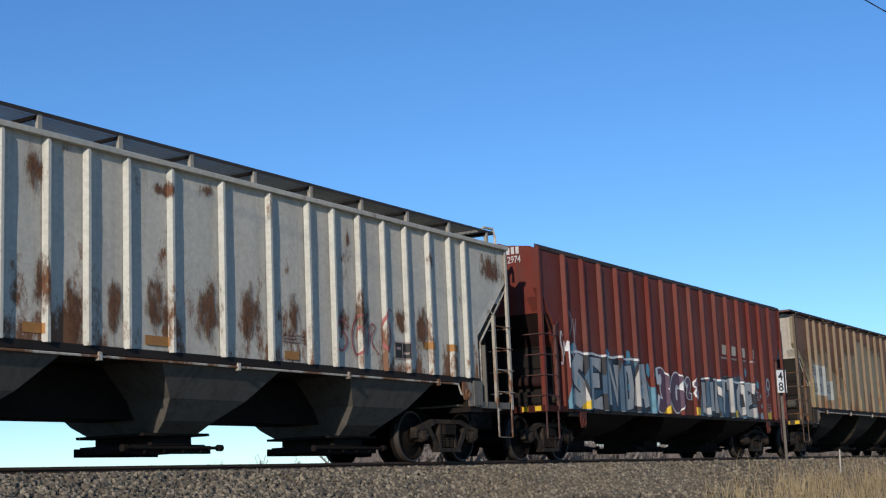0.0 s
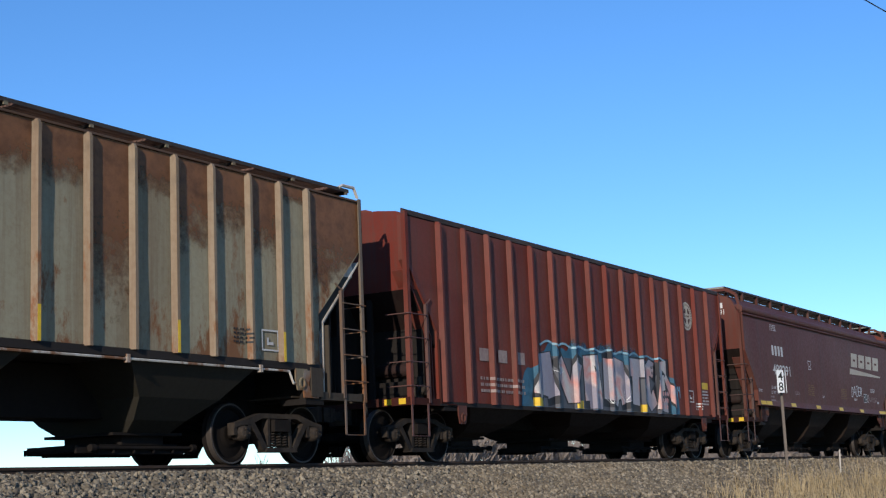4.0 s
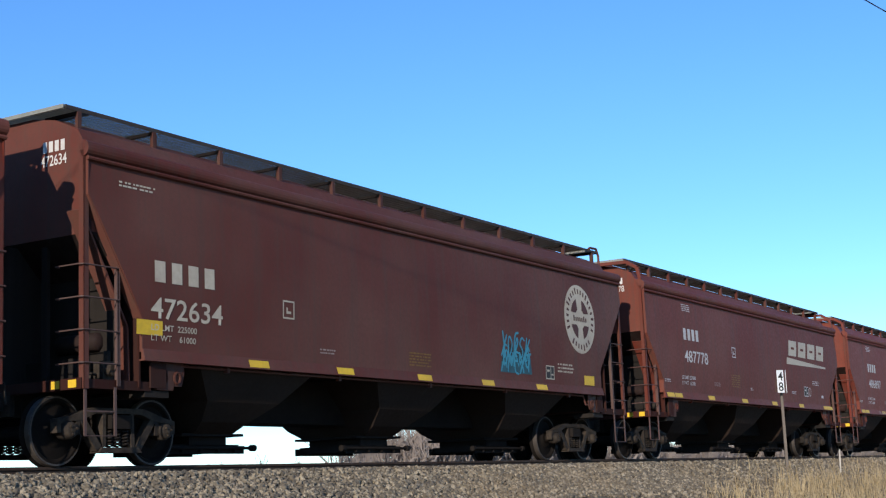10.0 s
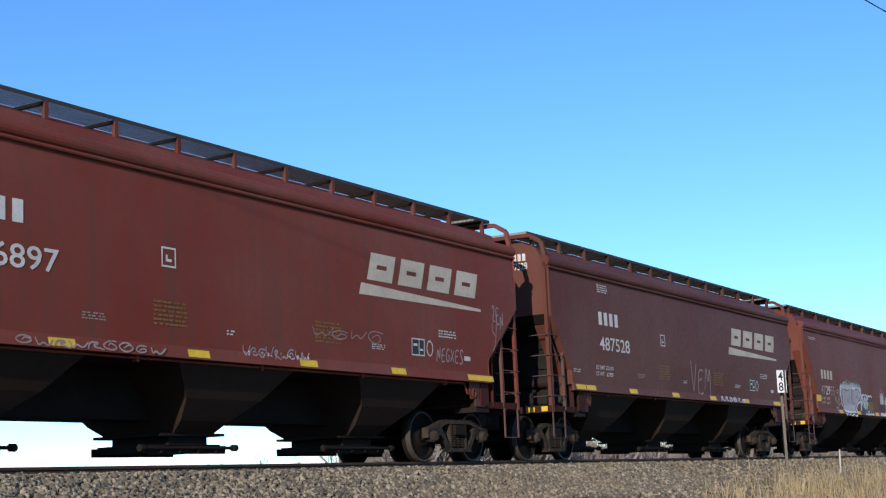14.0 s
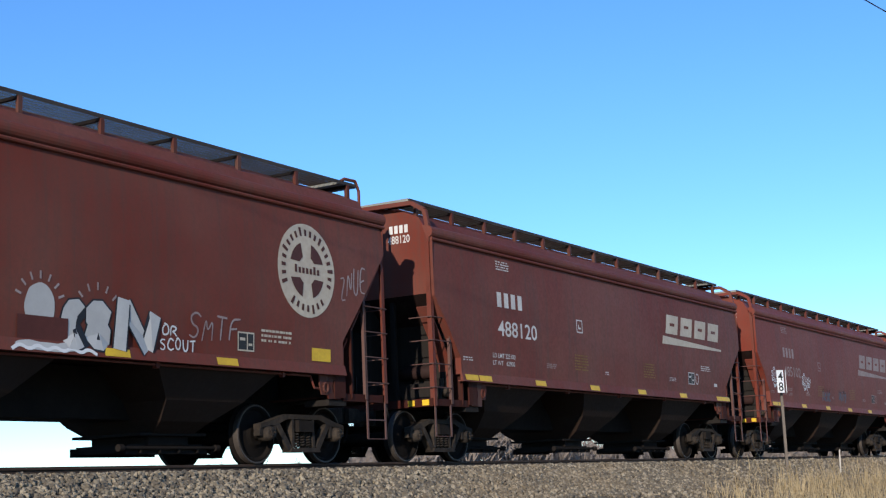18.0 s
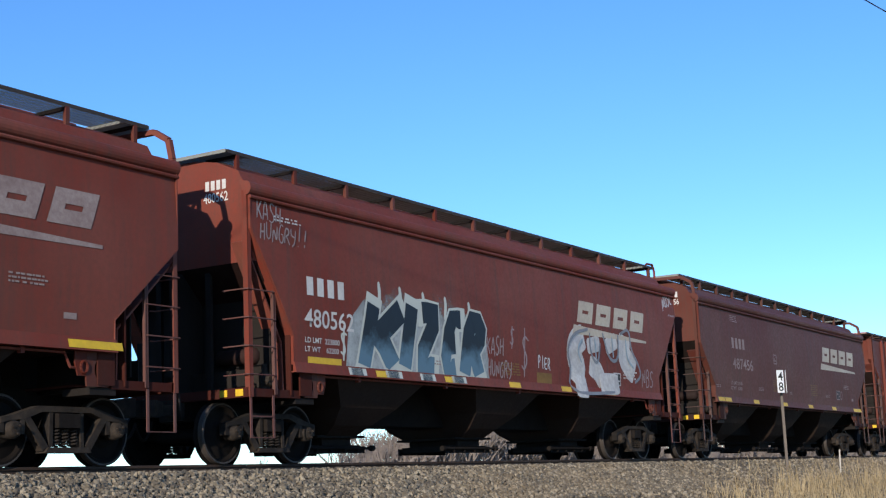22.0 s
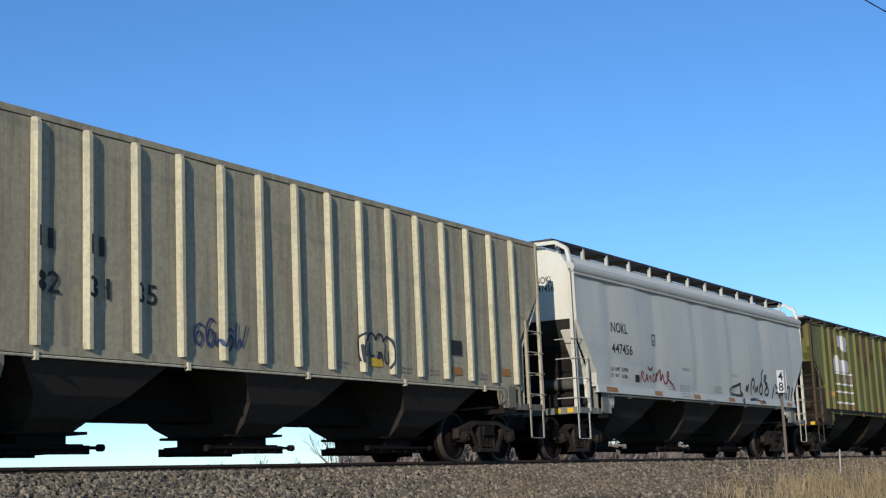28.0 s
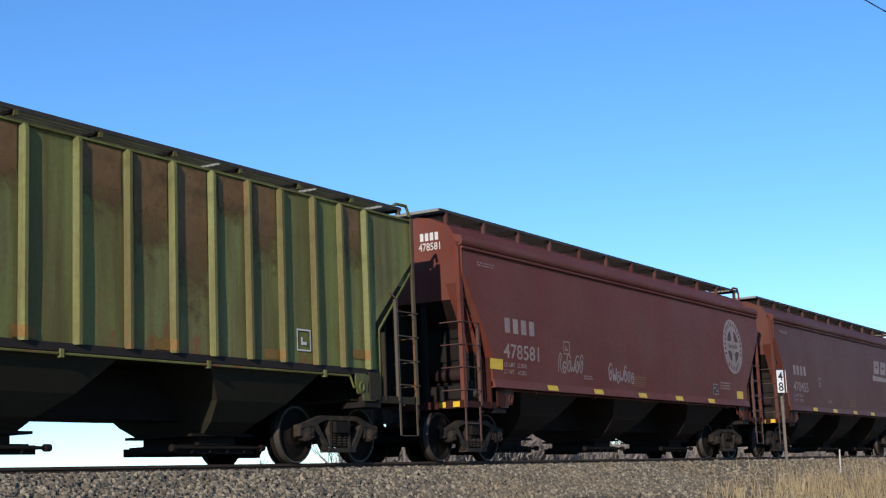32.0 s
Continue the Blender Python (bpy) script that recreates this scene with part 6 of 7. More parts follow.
drips(c, k, 8.9, 1.98, 4.0, 0.06, 6, WHITE_SPRAY, 0.045, 4, "white sprayed highlight along the letters")
for i, (x, z, d) in enumerate(((13.32, 1.99, 0.21), (13.5, 1.68, 0.11), (13.56, 1.4, 0.13), (13.12, 1.12, 0.2), (13.08, 1.3, 0.16), (13.5, 1.1, 0.26), (13.78, 1.6, 0.07), (13.98, 1.72, 0.08), (14.08, 1.7, 0.06), (13.85, 1.2, 0.2), (13.2, 1.78, 0.1), (14.3, 1.25, 0.1))):
    blob(c, k, x, z, d, 1.05 * d, PALE_BLUE if i % 3 else TURQ_PALE, 90 + i, "round pale blue spray dot", 0.004, 12, 0.06)
for x, z, r, m in ((13.86, 1.87, 0.1, SKYBLUE), (14.22, 2.04, 0.13, PALE_BLUE)):
    strokes(c, k, [[(x + r * math.cos(0.5236 * j), z + 1.15 * r * math.sin(0.5236 * j)) for j in range(13)]], m, 0.07, "pale blue sprayed ring", 1, 0.0)
strokes(c, k, (((14.2, 1.9), (14.22, 1.72)),), PALE_BLUE, 0.07, "short pale blue sprayed stem")
placard(c, k, 13.08, 1.56, 0.3, 0.24, STENCIL_PALE)
lines(c, k, 14.0, 1.48, 0.4, 0.24, 3, FADED, seed=15)
bars(c, k, 10.6, 2.72, 3.0, 0.26, 4, CREAM, "logo", 0.58, 0.1)
bars(c, k, 10.5, 2.6, 3.0, 0.05, 4, FADED, "logo", 0.4)
for x in (1.75, 6.3, 8.3, 11.1, 13.93):
    tape(c, k, x, 0.42, 1.05, 1.24, YELLOW)
tag(c, k, "PX", 1.22, 2.2, 0.4, 0.85, DULL_WHITE, 0.045, 0.1, 5)
tag(c, k, "SM", 0.85, 1.9, 0.3, 0.7, WHITE_SPRAY, 0.04, 0.0, 6)
end_marks(c, k, "432974", WHITE, "", 0.0, 0.12)

c, k = C[2], RIBBED_T
bm = bmesh.new()
strip(bm, 1.53 - k["half"], 2.7 - k["half"], 1.9, 2.86)
strip(bm, 2.7 - k["half"], 3.45 - k["half"], 1.78, 2.4)
decal("repaint_patch", c, k, bm, plain("pale_repaint", (0.36, 0.37, 0.345), 0.6), "pale repainted patches behind the number", 0.003)
for text, x, w in (("FU", 1.56, 0.36), ("RX", 2.2, 0.42)):
    write(c, k, text, x, 2.52, w, 0.28, BLACK, "owner_mark", "owner's mark in black letters")
for text, x, w in (("83", 1.55, 0.38), ("0", 2.25, 0.18), ("813", 2.88, 0.5)):
    write(c, k, text, x, 1.99, w, 0.29, BLACK, "number", "car number in black figures")
end_marks(c, k, "830813", BLACK, "FURX", 0.52, -0.08)
film(c, k, 0.05, RIB_R[0] - 0.07, 2.0, 4.27)
fall = random.Random(12)
for i, (a, b) in enumerate(zip(RIB_R, RIB_R[1:])):        # rust runs down each panel from the roof, furthest at the front
    z0 = 1.55 if 10.3 < 0.5 * (a + b) < 11.3 else fall.uniform(1.7, 3.0) if i < 5 else fall.uniform(2.4, 4.1)
    film(c, k, a + 0.07, b - 0.07, z0, 4.27)
film(c, k, RIB_R[-1] + 0.07, 16.6, 2.3, 4.27)
for r in (0, 4, 7, 10, 13, 16):
    if r < len(RIB_R):
        strip_bm = bmesh.new()
        box(strip_bm, RIB_R[r] - k["half"] - 0.026, RIB_R[r] - k["half"] + 0.026, -1.5700, -1.5665, 1.5, 2.4 if r == 0 else 1.95)
        part("reflector", finish(strip_bm, "reflector", YELLOW), c, "yellow reflective strip on a rib")
placard(c, k, 13.95, 1.65, 0.4, 0.32, WHITE)
lines(c, k, 13.3, 1.95, 0.4, 0.25, 4, BLACK, seed=8)

c, k = C[3], BOXY
bm = bmesh.new()
strip(bm, 4.75 - k["half"], 11.6 - k["half"], 1.04, 2.1, 28)
decal("graffiti_fill", c, k, bm, SILVER_DARK, "dark grey ground between the letters", 0.0035)
cloud(c, k, 4.1, 1.03, 8.3, 1.55, CLOUD_BLUE, 21, 0.08)
PATCHWORK = mottled("pink_and_grey_spray", ((0.20, 0.19, 0.22), (0.44, 0.42, 0.40), (0.52, 0.22, 0.19), (0.48, 0.36, 0.33), (0.23, 0.21, 0.25)), 1.1, 0.42)
PATCHWORK_PALE = mottled("pale_pink_and_grey_spray", ((0.50, 0.30, 0.27), (0.46, 0.45, 0.42), (0.55, 0.24, 0.20), (0.30, 0.28, 0.30)), 0.9, 0.42)
piece(c, k, 1.05, 1.26, (("A", 4.6, 5.65), ("V", 5.6, 7.0), ("B", 6.95, 8.0), ("I", 7.95, 8.4), ("A", 8.25, 9.35), ("T", 9.25, 10.3), ("C", 10.15, 11.05), ("E", 10.9, 11.8)), [PATCHWORK, PATCHWORK_PALE], BLACK_SPRAY, 0.4, 0.05, 0.03, 21, None, None, 0.08, 0)
for m, w, up in ((BLACK_SPRAY, 0.34, 0.005), (PATCHWORK_PALE, 0.24, 0.0085)):
    strokes(c, k, (((11.55, 1.95), (11.85, 1.62), (12.1, 1.12)),), m, w, "drawn-out tail of the last letter", 0, 0.35, up)
for x, z in ((5.75, 1.72), (8.3, 1.2), (9.15, 1.25)):
    strokes(c, k, [((x, z), (x + 0.3 * math.cos(a), z + 0.3 * math.sin(a))) for a in (0.3, 1.1, 1.9, 2.7)], WHITE_SPRAY, 0.018, "thin white star lines", 0, 0.5, 0.0135)
for i in range(9):
    blob(c, k, 10.72 + 0.12 * (i % 3) + 0.03 * (i // 3), 2.12 - 0.13 * (i // 3), 0.07, 0.09, BLACK_SPRAY, i, "small black sprayed dot", 0.015, 7)
    blob(c, k, 11.38 + 0.14 * (i % 3) - 0.04 * (i // 3), 1.52 - 0.16 * (i // 3), 0.1, 0.12, PINK, i + 20, "small pink sprayed dot", 0.015, 7)
drips(c, k, 5.0, 2.3, 6.6, 0.14, 9, LIGHT_EDGE, 0.045, 8, "pale blue glow line over the letters")
tag(c, k, "OM", 12.0, 1.45, 0.5, 0.35, SKYBLUE, 0.04, 0.0, 6)
round_logo(c, k, 13.28, 3.55, 0.36, CREAM)
placard(c, k, 13.0, 1.36, 0.38, 0.3, WHITE)
for x, z in ((14.0, 1.72), (9.9, 1.05), (6.5, 1.05), (4.6, 1.05)):
    tape(c, k, x, 0.42, z, z + 0.17, YELLOW)
lines(c, k, 13.95, 1.68, 0.5, 0.4, 5, WHITE, seed=4)
bars(c, k, 2.5, 1.85, 2.2, 0.24, 3, FADED, "owner_mark", 0.52)
lines(c, k, 2.5, 1.55, 1.8, 0.35, 3, FADED, seed=5)
lines(c, k, 13.5, 1.35, 0.4, 0.2, 3, WHITE, seed=6)

long_stencils(C[4], LONG, "488291", "488291", WHITE, seed=40, weights=("222700", "63300"))
tag(C[4], LONG, "DAZER", 10.55, 1.98, 1.35, 0.36, WHITE_SPRAY, 0.045, 0.1, 31, 0.0, "small white tag")
scrawl(C[4], LONG, 12.9, 1.8, 0.9, 0.3, FADED, 7, 4, 0.03)
lines(C[4], LONG, 2.0, 1.72, 0.4, 0.2, 2, DULL_WHITE, seed=3)

wide_stencils(C[5], WIDE, "480367", "480367", FADED, None, CREAM, 50, False)
outlined(C[5], WIDE, 1.36, 1.0, ((8.95, 9.85), (9.85, 10.75), (10.75, 11.9)), WHITE_SPRAY, plain("pale_blue_spray", (0.36, 0.55, 0.58), 0.55), 2)
bm = bmesh.new()
ribbon(bm, smooth([(11.75 - 8.36, 2.15), (11.95 - 8.36, 2.4), (12.3 - 8.36, 2.38), (12.5 - 8.36, 2.0)], 2), 0.04)
decal("scrawl", C[5], WIDE, bm, DULL_WHITE, "thin white arc", 0.005)
blob(C[5], WIDE, 12.62, 1.72, 0.2, 0.36, WHITE_SPRAY, 4, "white sprayed oval")
for x, w in ((3.81, 0.5), (4.46, 0.45)):
    lines(C[5], WIDE, x, 1.88, w, 0.36, 5, FADED, seed=int(x * 10))
scrawl(C[5], WIDE, 4.9, 1.55, 0.6, 0.1, FADED, 3, 4, 0.025)
tape(C[5], WIDE, 1.47, 0.86, 1.37, 1.475, YELLOW)
placard(C[5], WIDE, 12.85, 1.62, 0.45, 0.3, WHITE)
scrawl(C[5], WIDE, 14.1, 1.62, 0.6, 0.35, DULL_WHITE, 8, 3, 0.03)

wide_stencils(C[6], WIDE, "472634", "472634", CREAM, CREAM, None, 60, shift=-0.28, weights=("225000", "61000"))
cloud(C[6], WIDE, 10.85, 1.66, 1.3, 0.75, spray("thin_turquoise_spray", (0.035, 0.11, 0.14), 0.1, 1.1), 5, 0.1)
tag(C[6], WIDE, "XDESK", 10.85, 2.0, 1.2, 0.42, TURQ, 0.05, 0.15, 14, -0.01, "spiky turquoise tag", 0.12)
tag(C[6], WIDE, "ANEXT", 10.85, 1.68, 1.25, 0.38, TURQ, 0.05, 0.1, 15, 0.0, "spiky turquoise tag", 0.12)
scrawl(C[6], WIDE, 10.9, 1.7, 1.15, 0.62, TURQ, 17, 5, 0.045, "spiky turquoise strokes")

long_stencils(C[7], LONG, "487778", "487778", WHITE, seed=70, weights=("223500", "62500"))
long_stencils(C[8], LONG, "486897", "486897", WHITE, seed=80)
scrawl(C[8], LONG, 7.5, 1.5, 1.6, 0.2, DULL_WHITE, 16, 9, 0.03)
scrawl(C[8], LONG, 3.2, 1.42, 2.6, 0.16, FADED, 26, 9, 0.03)
tag(C[8], LONG, "NEGXES", 12.9, 1.74, 0.95, 0.24, DULL_WHITE, 0.03, 0.1, 17)
tag(C[8], LONG, "2EN", 14.98, 2.62, 0.45, 0.32, DULL_WHITE, 0.03, 0.0, 18, -0.08)
tag(C[8], LONG, "Y", 14.9, 2.1, 0.25, 0.45, FADED, 0.03, 0.1, 19)
scrawl(C[8], LONG, 9.2, 1.9, 2.0, 0.25, FADED, 27, 4, 0.022)
long_stencils(C[9], LONG, "487528", "487528", WHITE, seed=90)
tag(C[9], LONG, "VEM", 7.6, 1.62, 1.45, 0.72, DULL_WHITE, 0.045, 0.05, 19, 0.0, "white tag", 0.12)
scrawl(C[9], LONG, 9.6, 1.44, 1.9, 0.16, WHITE_SPRAY, 20, 6, 0.03)

wide_stencils(C[10], WIDE, "", "472955", CREAM, CREAM, None, 100, weights=("224700", "61300"))
for text, x, w, m in (("47", 1.45, 0.46, FADED), ("29", 1.95, 0.48, WHITE), ("55", 2.46, 0.47, FADED)):
    write(C[10], WIDE, text, x, 1.93, w, 0.29, m, "number", "car number in stencilled figures, two of them repainted")
HAZE = spray("thin_grey_spray", (0.50, 0.53, 0.54), 0.42)
LILAC = plain("lilac_grey_spray", (0.41, 0.365, 0.375), 0.55)
DIM_PURPLE = plain("dim_purple_line", (0.15, 0.11, 0.135), 0.6)
cloud(C[10], WIDE, 3.5, 1.95, 2.75, 0.66, HAZE, 41, 0.05)
bm = bmesh.new()
for corners in (((3.85, 1.46), (5.25, 1.49), (5.28, 2.23), (3.68, 2.15)),
    ((5.25, 1.49), (5.48, 1.65), (5.50, 2.23), (5.28, 2.23)),
    ((5.48, 1.65), (5.90, 1.84), (5.92, 2.24), (5.50, 2.23)),
    ((5.90, 1.84), (6.02, 1.94), (6.03, 2.12), (5.92, 2.24))):
    quad(bm, [(x - 8.36, z) for x, z in corners])
bmesh.ops.subdivide_edges(bm, edges=list(bm.edges), cuts=3, use_grid_fill=True)
decal("graffiti_fill", C[10], WIDE, bm, LILAC, "lilac-grey ground of the fat letters", 0.0045)
strokes(C[10], WIDE, (((4.15, 2.18), (4.10, 1.69), (4.28, 1.69), (4.29, 1.58), (4.17, 1.52)),
    ((4.77, 2.15), (4.68, 1.80), (4.60, 1.48)),
    ((5.28, 2.19), (5.22, 1.83), (5.14, 1.49)),
    ((5.41, 2.21), (5.83, 2.23), (6.03, 2.06), (5.93, 1.88), (5.48, 1.69), (5.30, 1.49)),
    ((3.84, 2.16), (4.25, 2.18), (4.29, 2.12), (4.75, 2.19))), DIM_PURPLE, 0.03, "thin dark outlines of the letters", 1, 0.0, 0.0075)
strokes(C[10], WIDE, (((3.73, 2.13), (3.80, 1.82), (3.88, 1.50)),
    ((4.48, 1.88), (4.46, 1.73)),
    ((5.03, 2.21), (4.94, 1.72)),
    ((5.61, 2.00), (5.61, 1.93))), DIM_PURPLE, 0.1, "dark eyes of the letters", 0, 0.0, 0.0085)
strokes(C[10], WIDE, (((3.70, 2.28), (3.58, 2.19), (3.58, 2.07), (3.72, 1.70), (3.81, 1.46), (4.43, 1.43), (5.25, 1.45)),
    ((6.02, 1.82), (5.69, 1.74), (5.53, 1.63), (5.41, 1.47)),
    ((5.06, 2.38), (5.08, 2.24), (5.37, 2.25))), WHITE_SPRAY, 0.06, "white outline round the letters", 1, 0.0, 0.0095)
strokes(C[10], WIDE, (((3.93, 1.40), (3.98, 1.31), (4.21, 1.38), (4.27, 1.31), (4.52, 1.37), (4.60, 1.30), (4.94, 1.37), (5.03, 1.31), (5.29, 1.31), (5.43, 1.42), (5.25, 1.45)),), WHITE_SPRAY, 0.04, "white zigzag under the letters", 0, 0.0, 0.008)
strokes(C[10], WIDE, (((3.17, 2.09), (3.30, 2.15), (3.39, 2.09), (3.28, 2.00), (3.17, 2.04), (3.19, 2.09)),
    ((3.11, 1.93), (3.09, 1.71), (3.26, 1.70), (3.38, 1.98)),
    ((2.93, 1.93), (2.99, 1.81), (3.05, 1.74)),
    ((3.25, 1.51), (3.41, 1.76), (3.59, 1.98)),
    ((3.62, 1.88), (3.67, 1.74), (3.50, 1.64), (3.31, 1.66)),
    ((3.01, 1.62), (3.02, 1.48), (3.18, 1.39), (3.26, 1.43), (3.17, 1.57), (3.11, 1.51))), DULL_WHITE, 0.045, "small sprayed stick figure")
blob(C[10], WIDE, 6.75, 1.78, 1.55, 0.72, BLACK_SPRAY, 3, "dark sprayed ground", 0.003, 12, 0.1)
drips(C[10], WIDE, 5.95, 2.0, 1.6, 0.1, 5, WHITE_SPRAY, 0.045, 5)
CHALK = plain("chalky_white_spray", (0.47, 0.47, 0.45), 0.6, 0.0, 6.0, 0.35, (0.32, 0.3, 0.29))
piece(C[10], WIDE, 1.44, 0.62, (("P", 6.0, 6.42), ("R", 6.36, 6.82), ("E", 6.74, 7.14)), [CHALK], BLACK_SPRAY, 0.15, 0.03, 0.05, 42, None, None, 0.04, 1)
drips(C[10], WIDE, 6.5, 1.37, 1.1, 0.08, 5, WHITE_SPRAY, 0.04, 6)
for x, z, w, h, m, lab in ((7.05, 1.5, 0.6, 0.34, DULL_YELLOW, "faded orange stencil patch over the graffiti"), (8.62, 1.5, 0.82, 0.3, RED_PATCH, "dark red patch over the graffiti")):
    bm = bmesh.new()
    strip(bm, x - 8.36, x + w - 8.36, z, z + h)
    decal("stencil_patch", C[10], WIDE, bm, m, lab, 0.016)
blob(C[10], WIDE, 8.98, 1.92, 0.5, 0.6, CHALK, 7, "round white sprayed patch", 0.004, 16, 0.05)
piece(C[10], WIDE, 1.4, 0.72, (("C", 9.3, 9.75), ("8", 9.6, 10.3)), [CHALK], BLACK_SPRAY, 0.24, 0.026, 0.04, 43, None, None, 0.04, 1)
for m, w, up in ((BLACK_SPRAY, 0.27, 0.005), (CHALK, 0.22, 0.008)):
    strokes(C[10], WIDE, (((10.32, 1.46), (10.42, 2.14)), ((10.44, 2.08), (10.86, 1.48)), ((10.84, 1.5), (11.02, 1.98))), m, w, "fat sprayed letter", 0, 0.0, up)
blob(C[10], WIDE, 9.1, 1.44, 1.2, 0.14, CHALK, 8, "white sprayed patch", 0.004)
for i in range(14):
    a = math.radians(160 - 140 * (i % 7) / 6)
    cx, cz, r = ((8.98, 1.94, 0.32), (9.95, 1.85, 0.36))[i // 7]
    bm = bmesh.new()
    ribbon(bm, [(cx - 8.36 + r * math.cos(a), cz + r * math.sin(a)), (cx - 8.36 + (r + 0.1) * math.cos(a), cz + (r + 0.1) * math.sin(a))], 0.03)
    decal("scrawl", C[10], WIDE, bm, DULL_WHITE, "short white sprayed dash", 0.005)
drips(C[10], WIDE, 8.5, 1.37, 1.4, 0.08, 5, WHITE_SPRAY, 0.045, 24)
tag(C[10], WIDE, "OR", 11.15, 1.72, 0.32, 0.16, WHITE_SPRAY, 0.025, 0.0, 44)
tag(C[10], WIDE, "SCOUT", 11.1, 1.52, 0.75, 0.16, WHITE_SPRAY, 0.025, 0.0, 45)
tag(C[10], WIDE, "SMTF", 11.65, 1.72, 1.15, 0.34, DULL_WHITE, 0.03, 0.15, 25)
tag(C[10], WIDE, "ZNUE", 15.3, 2.55, 0.75, 0.4, DULL_WHITE, 0.03, 0.1, 26, 0.05)

long_stencils(C[11], LONG, "488120", "488120", WHITE, seed=110)
long_stencils(C[12], LONG, "485102", "485102", FADED, FADED, seed=120)
FIGURE = (     # a crowded tag: two rows of small letters under a ring, on a curl
    ((0.2, 0.78), (0.08, 0.84), (0.02, 0.74), (0.18, 0.66), (0.14, 0.54), (0.0, 0.58)), ((0.25, 0.56), (0.28, 0.8)),
    ((0.2, 0.93), (0.28, 1.02), (0.36, 0.93), (0.28, 0.85), (0.2, 0.93)), ((0.42, 0.88), (0.4, 0.56), (0.55, 0.56)),
    ((0.58, 0.82), (0.6, 0.66), (0.72, 0.68)), ((0.76, 0.86), (0.7, 0.55), (0.6, 0.46)), ((0.85, 0.8), (0.8, 0.6), (0.92, 0.58), (0.98, 0.74), (0.97, 0.52), (1.04, 0.52)),
    ((0.02, 0.5), (0.1, 0.24), (0.06, 0.46), (0.24, 0.5)), ((0.08, 0.36), (0.2, 0.38)), ((0.3, 0.46), (0.2, 0.36), (0.3, 0.26), (0.38, 0.38), (0.3, 0.46)),
    ((0.46, 0.5), (0.4, 0.3), (0.54, 0.3)), ((0.6, 0.24), (0.9, 0.22), (0.88, 0.48), (0.62, 0.46), (0.62, 0.32), (0.8, 0.3), (0.78, 0.4), (0.7, 0.38)),
    ((0.14, 0.22), (0.3, 0.1), (0.5, 0.26), (0.64, 0.02), (0.6, -0.12)), ((0.2, 0.14), (0.22, 0.02), (0.44, 0.14)))
for x, z, w, h in ((1.09, 1.96, 0.96, 0.6), (4.0, 1.96, 0.86, 0.54)):
    strokes(C[12], LONG, [[(x + u * w, z + v * h) for u, v in line] for line in FIGURE], WHITE_SPRAY, 0.034, "small crowded white tag of two rows under a ring")
SLATE_TAG = spray("worn_slate_spray", (0.10, 0.095, 0.115), 0.5)
for word, x, z, w, h in (("KEGE", 6.08, 1.74, 0.92, 0.42), ("OGTY", 7.95, 1.8, 0.85, 0.34)):
    tag(C[12], LONG, word, x, z, w, h, SLATE_TAG, 0.1, 0.12, int(x * 3), 0.0, "worn slate-grey tag", 0.06)

KIZ = two_tone("black_to_slate_blue_spray", (0.095, 0.17, 0.225), (0.012, 0.016, 0.022), 1.75, 2.1)
BONE = plain("pale_bone_spray", (0.52, 0.54, 0.47), 0.55, 0.0, 4.0, 0.35, (0.40, 0.42, 0.38))
wide_stencils(C[13], WIDE, "480562", "480562", WHITE, None, CREAM, 130, False, 0.14, -0.16)
cloud(C[13], WIDE, 2.4, 1.5, 4.7, 1.5, spray("thin_bone_spray", (0.40, 0.43, 0.42), 0.45, 1.05), 57, 0.06)
piece(C[13], WIDE, 1.38, 1.42, (("K", 2.62, 4.02), ("I", 3.86, 4.42), ("Z", 4.28, 5.3), ("E", 5.22, 6.02), ("R", 5.9, 6.92)), [KIZ], BONE, 0.38, 0.05, 0.24, 57, None, None, 0.04, 1, 1.5)
tag(C[13], WIDE, "$", 2.2, 1.66, 0.25, 0.44, BONE, 0.045, 0.05, 3)
tag(C[13], WIDE, "$", 6.5, 2.2, 0.25, 0.4, BONE, 0.035, 0.1, 4)
for i, x in enumerate((3.35, 4.0, 4.75, 5.5, 6.35)):
    bm = bmesh.new()
    ribbon(bm, smooth([(x - 8.36, 2.5), (x + 0.06 - 8.36, 2.75), (x + 0.03 - 8.36, 2.98 - 0.02 * i)], 2), 0.09, 0.9)
    decal("scrawl", C[13], WIDE, bm, BONE, "pale sprayed flame on the letters", 0.004)
for i in range(4):                                   # the foot of the letters runs on over the sill
    for m, w, o in ((BONE, 0.5, 0.0), (SLATE_SILL, 0.32, 0.08)):
        x = 2.42 + 1.08 * i + o
        tape(C[13], WIDE, x, w, 1.372, 1.49, m, "spray running over the sill")
for w, paths in ((0.66, (((11.27, 2.60), (10.82, 2.42), (10.71, 2.12), (11.02, 1.91), (10.85, 1.68), (10.78, 1.55)),
    ((11.72, 2.61), (11.78, 2.27)),
    ((12.62, 2.69), (12.74, 2.34)),
    ((13.45, 2.73), (13.31, 2.32), (13.61, 2.10), (13.92, 1.92)))),
    (0.48, (((10.74, 1.51), (11.30, 1.50)),
    ((11.99, 1.60), (12.98, 1.63)),
    ((11.52, 2.00), (11.91, 1.90), (12.16, 1.63))))):
    for path in paths:
        strokes(C[13], WIDE, (path,), WHITE_CLOUD, w, "patchy white sprayed lobe", 2, 0.25, 0.0045)
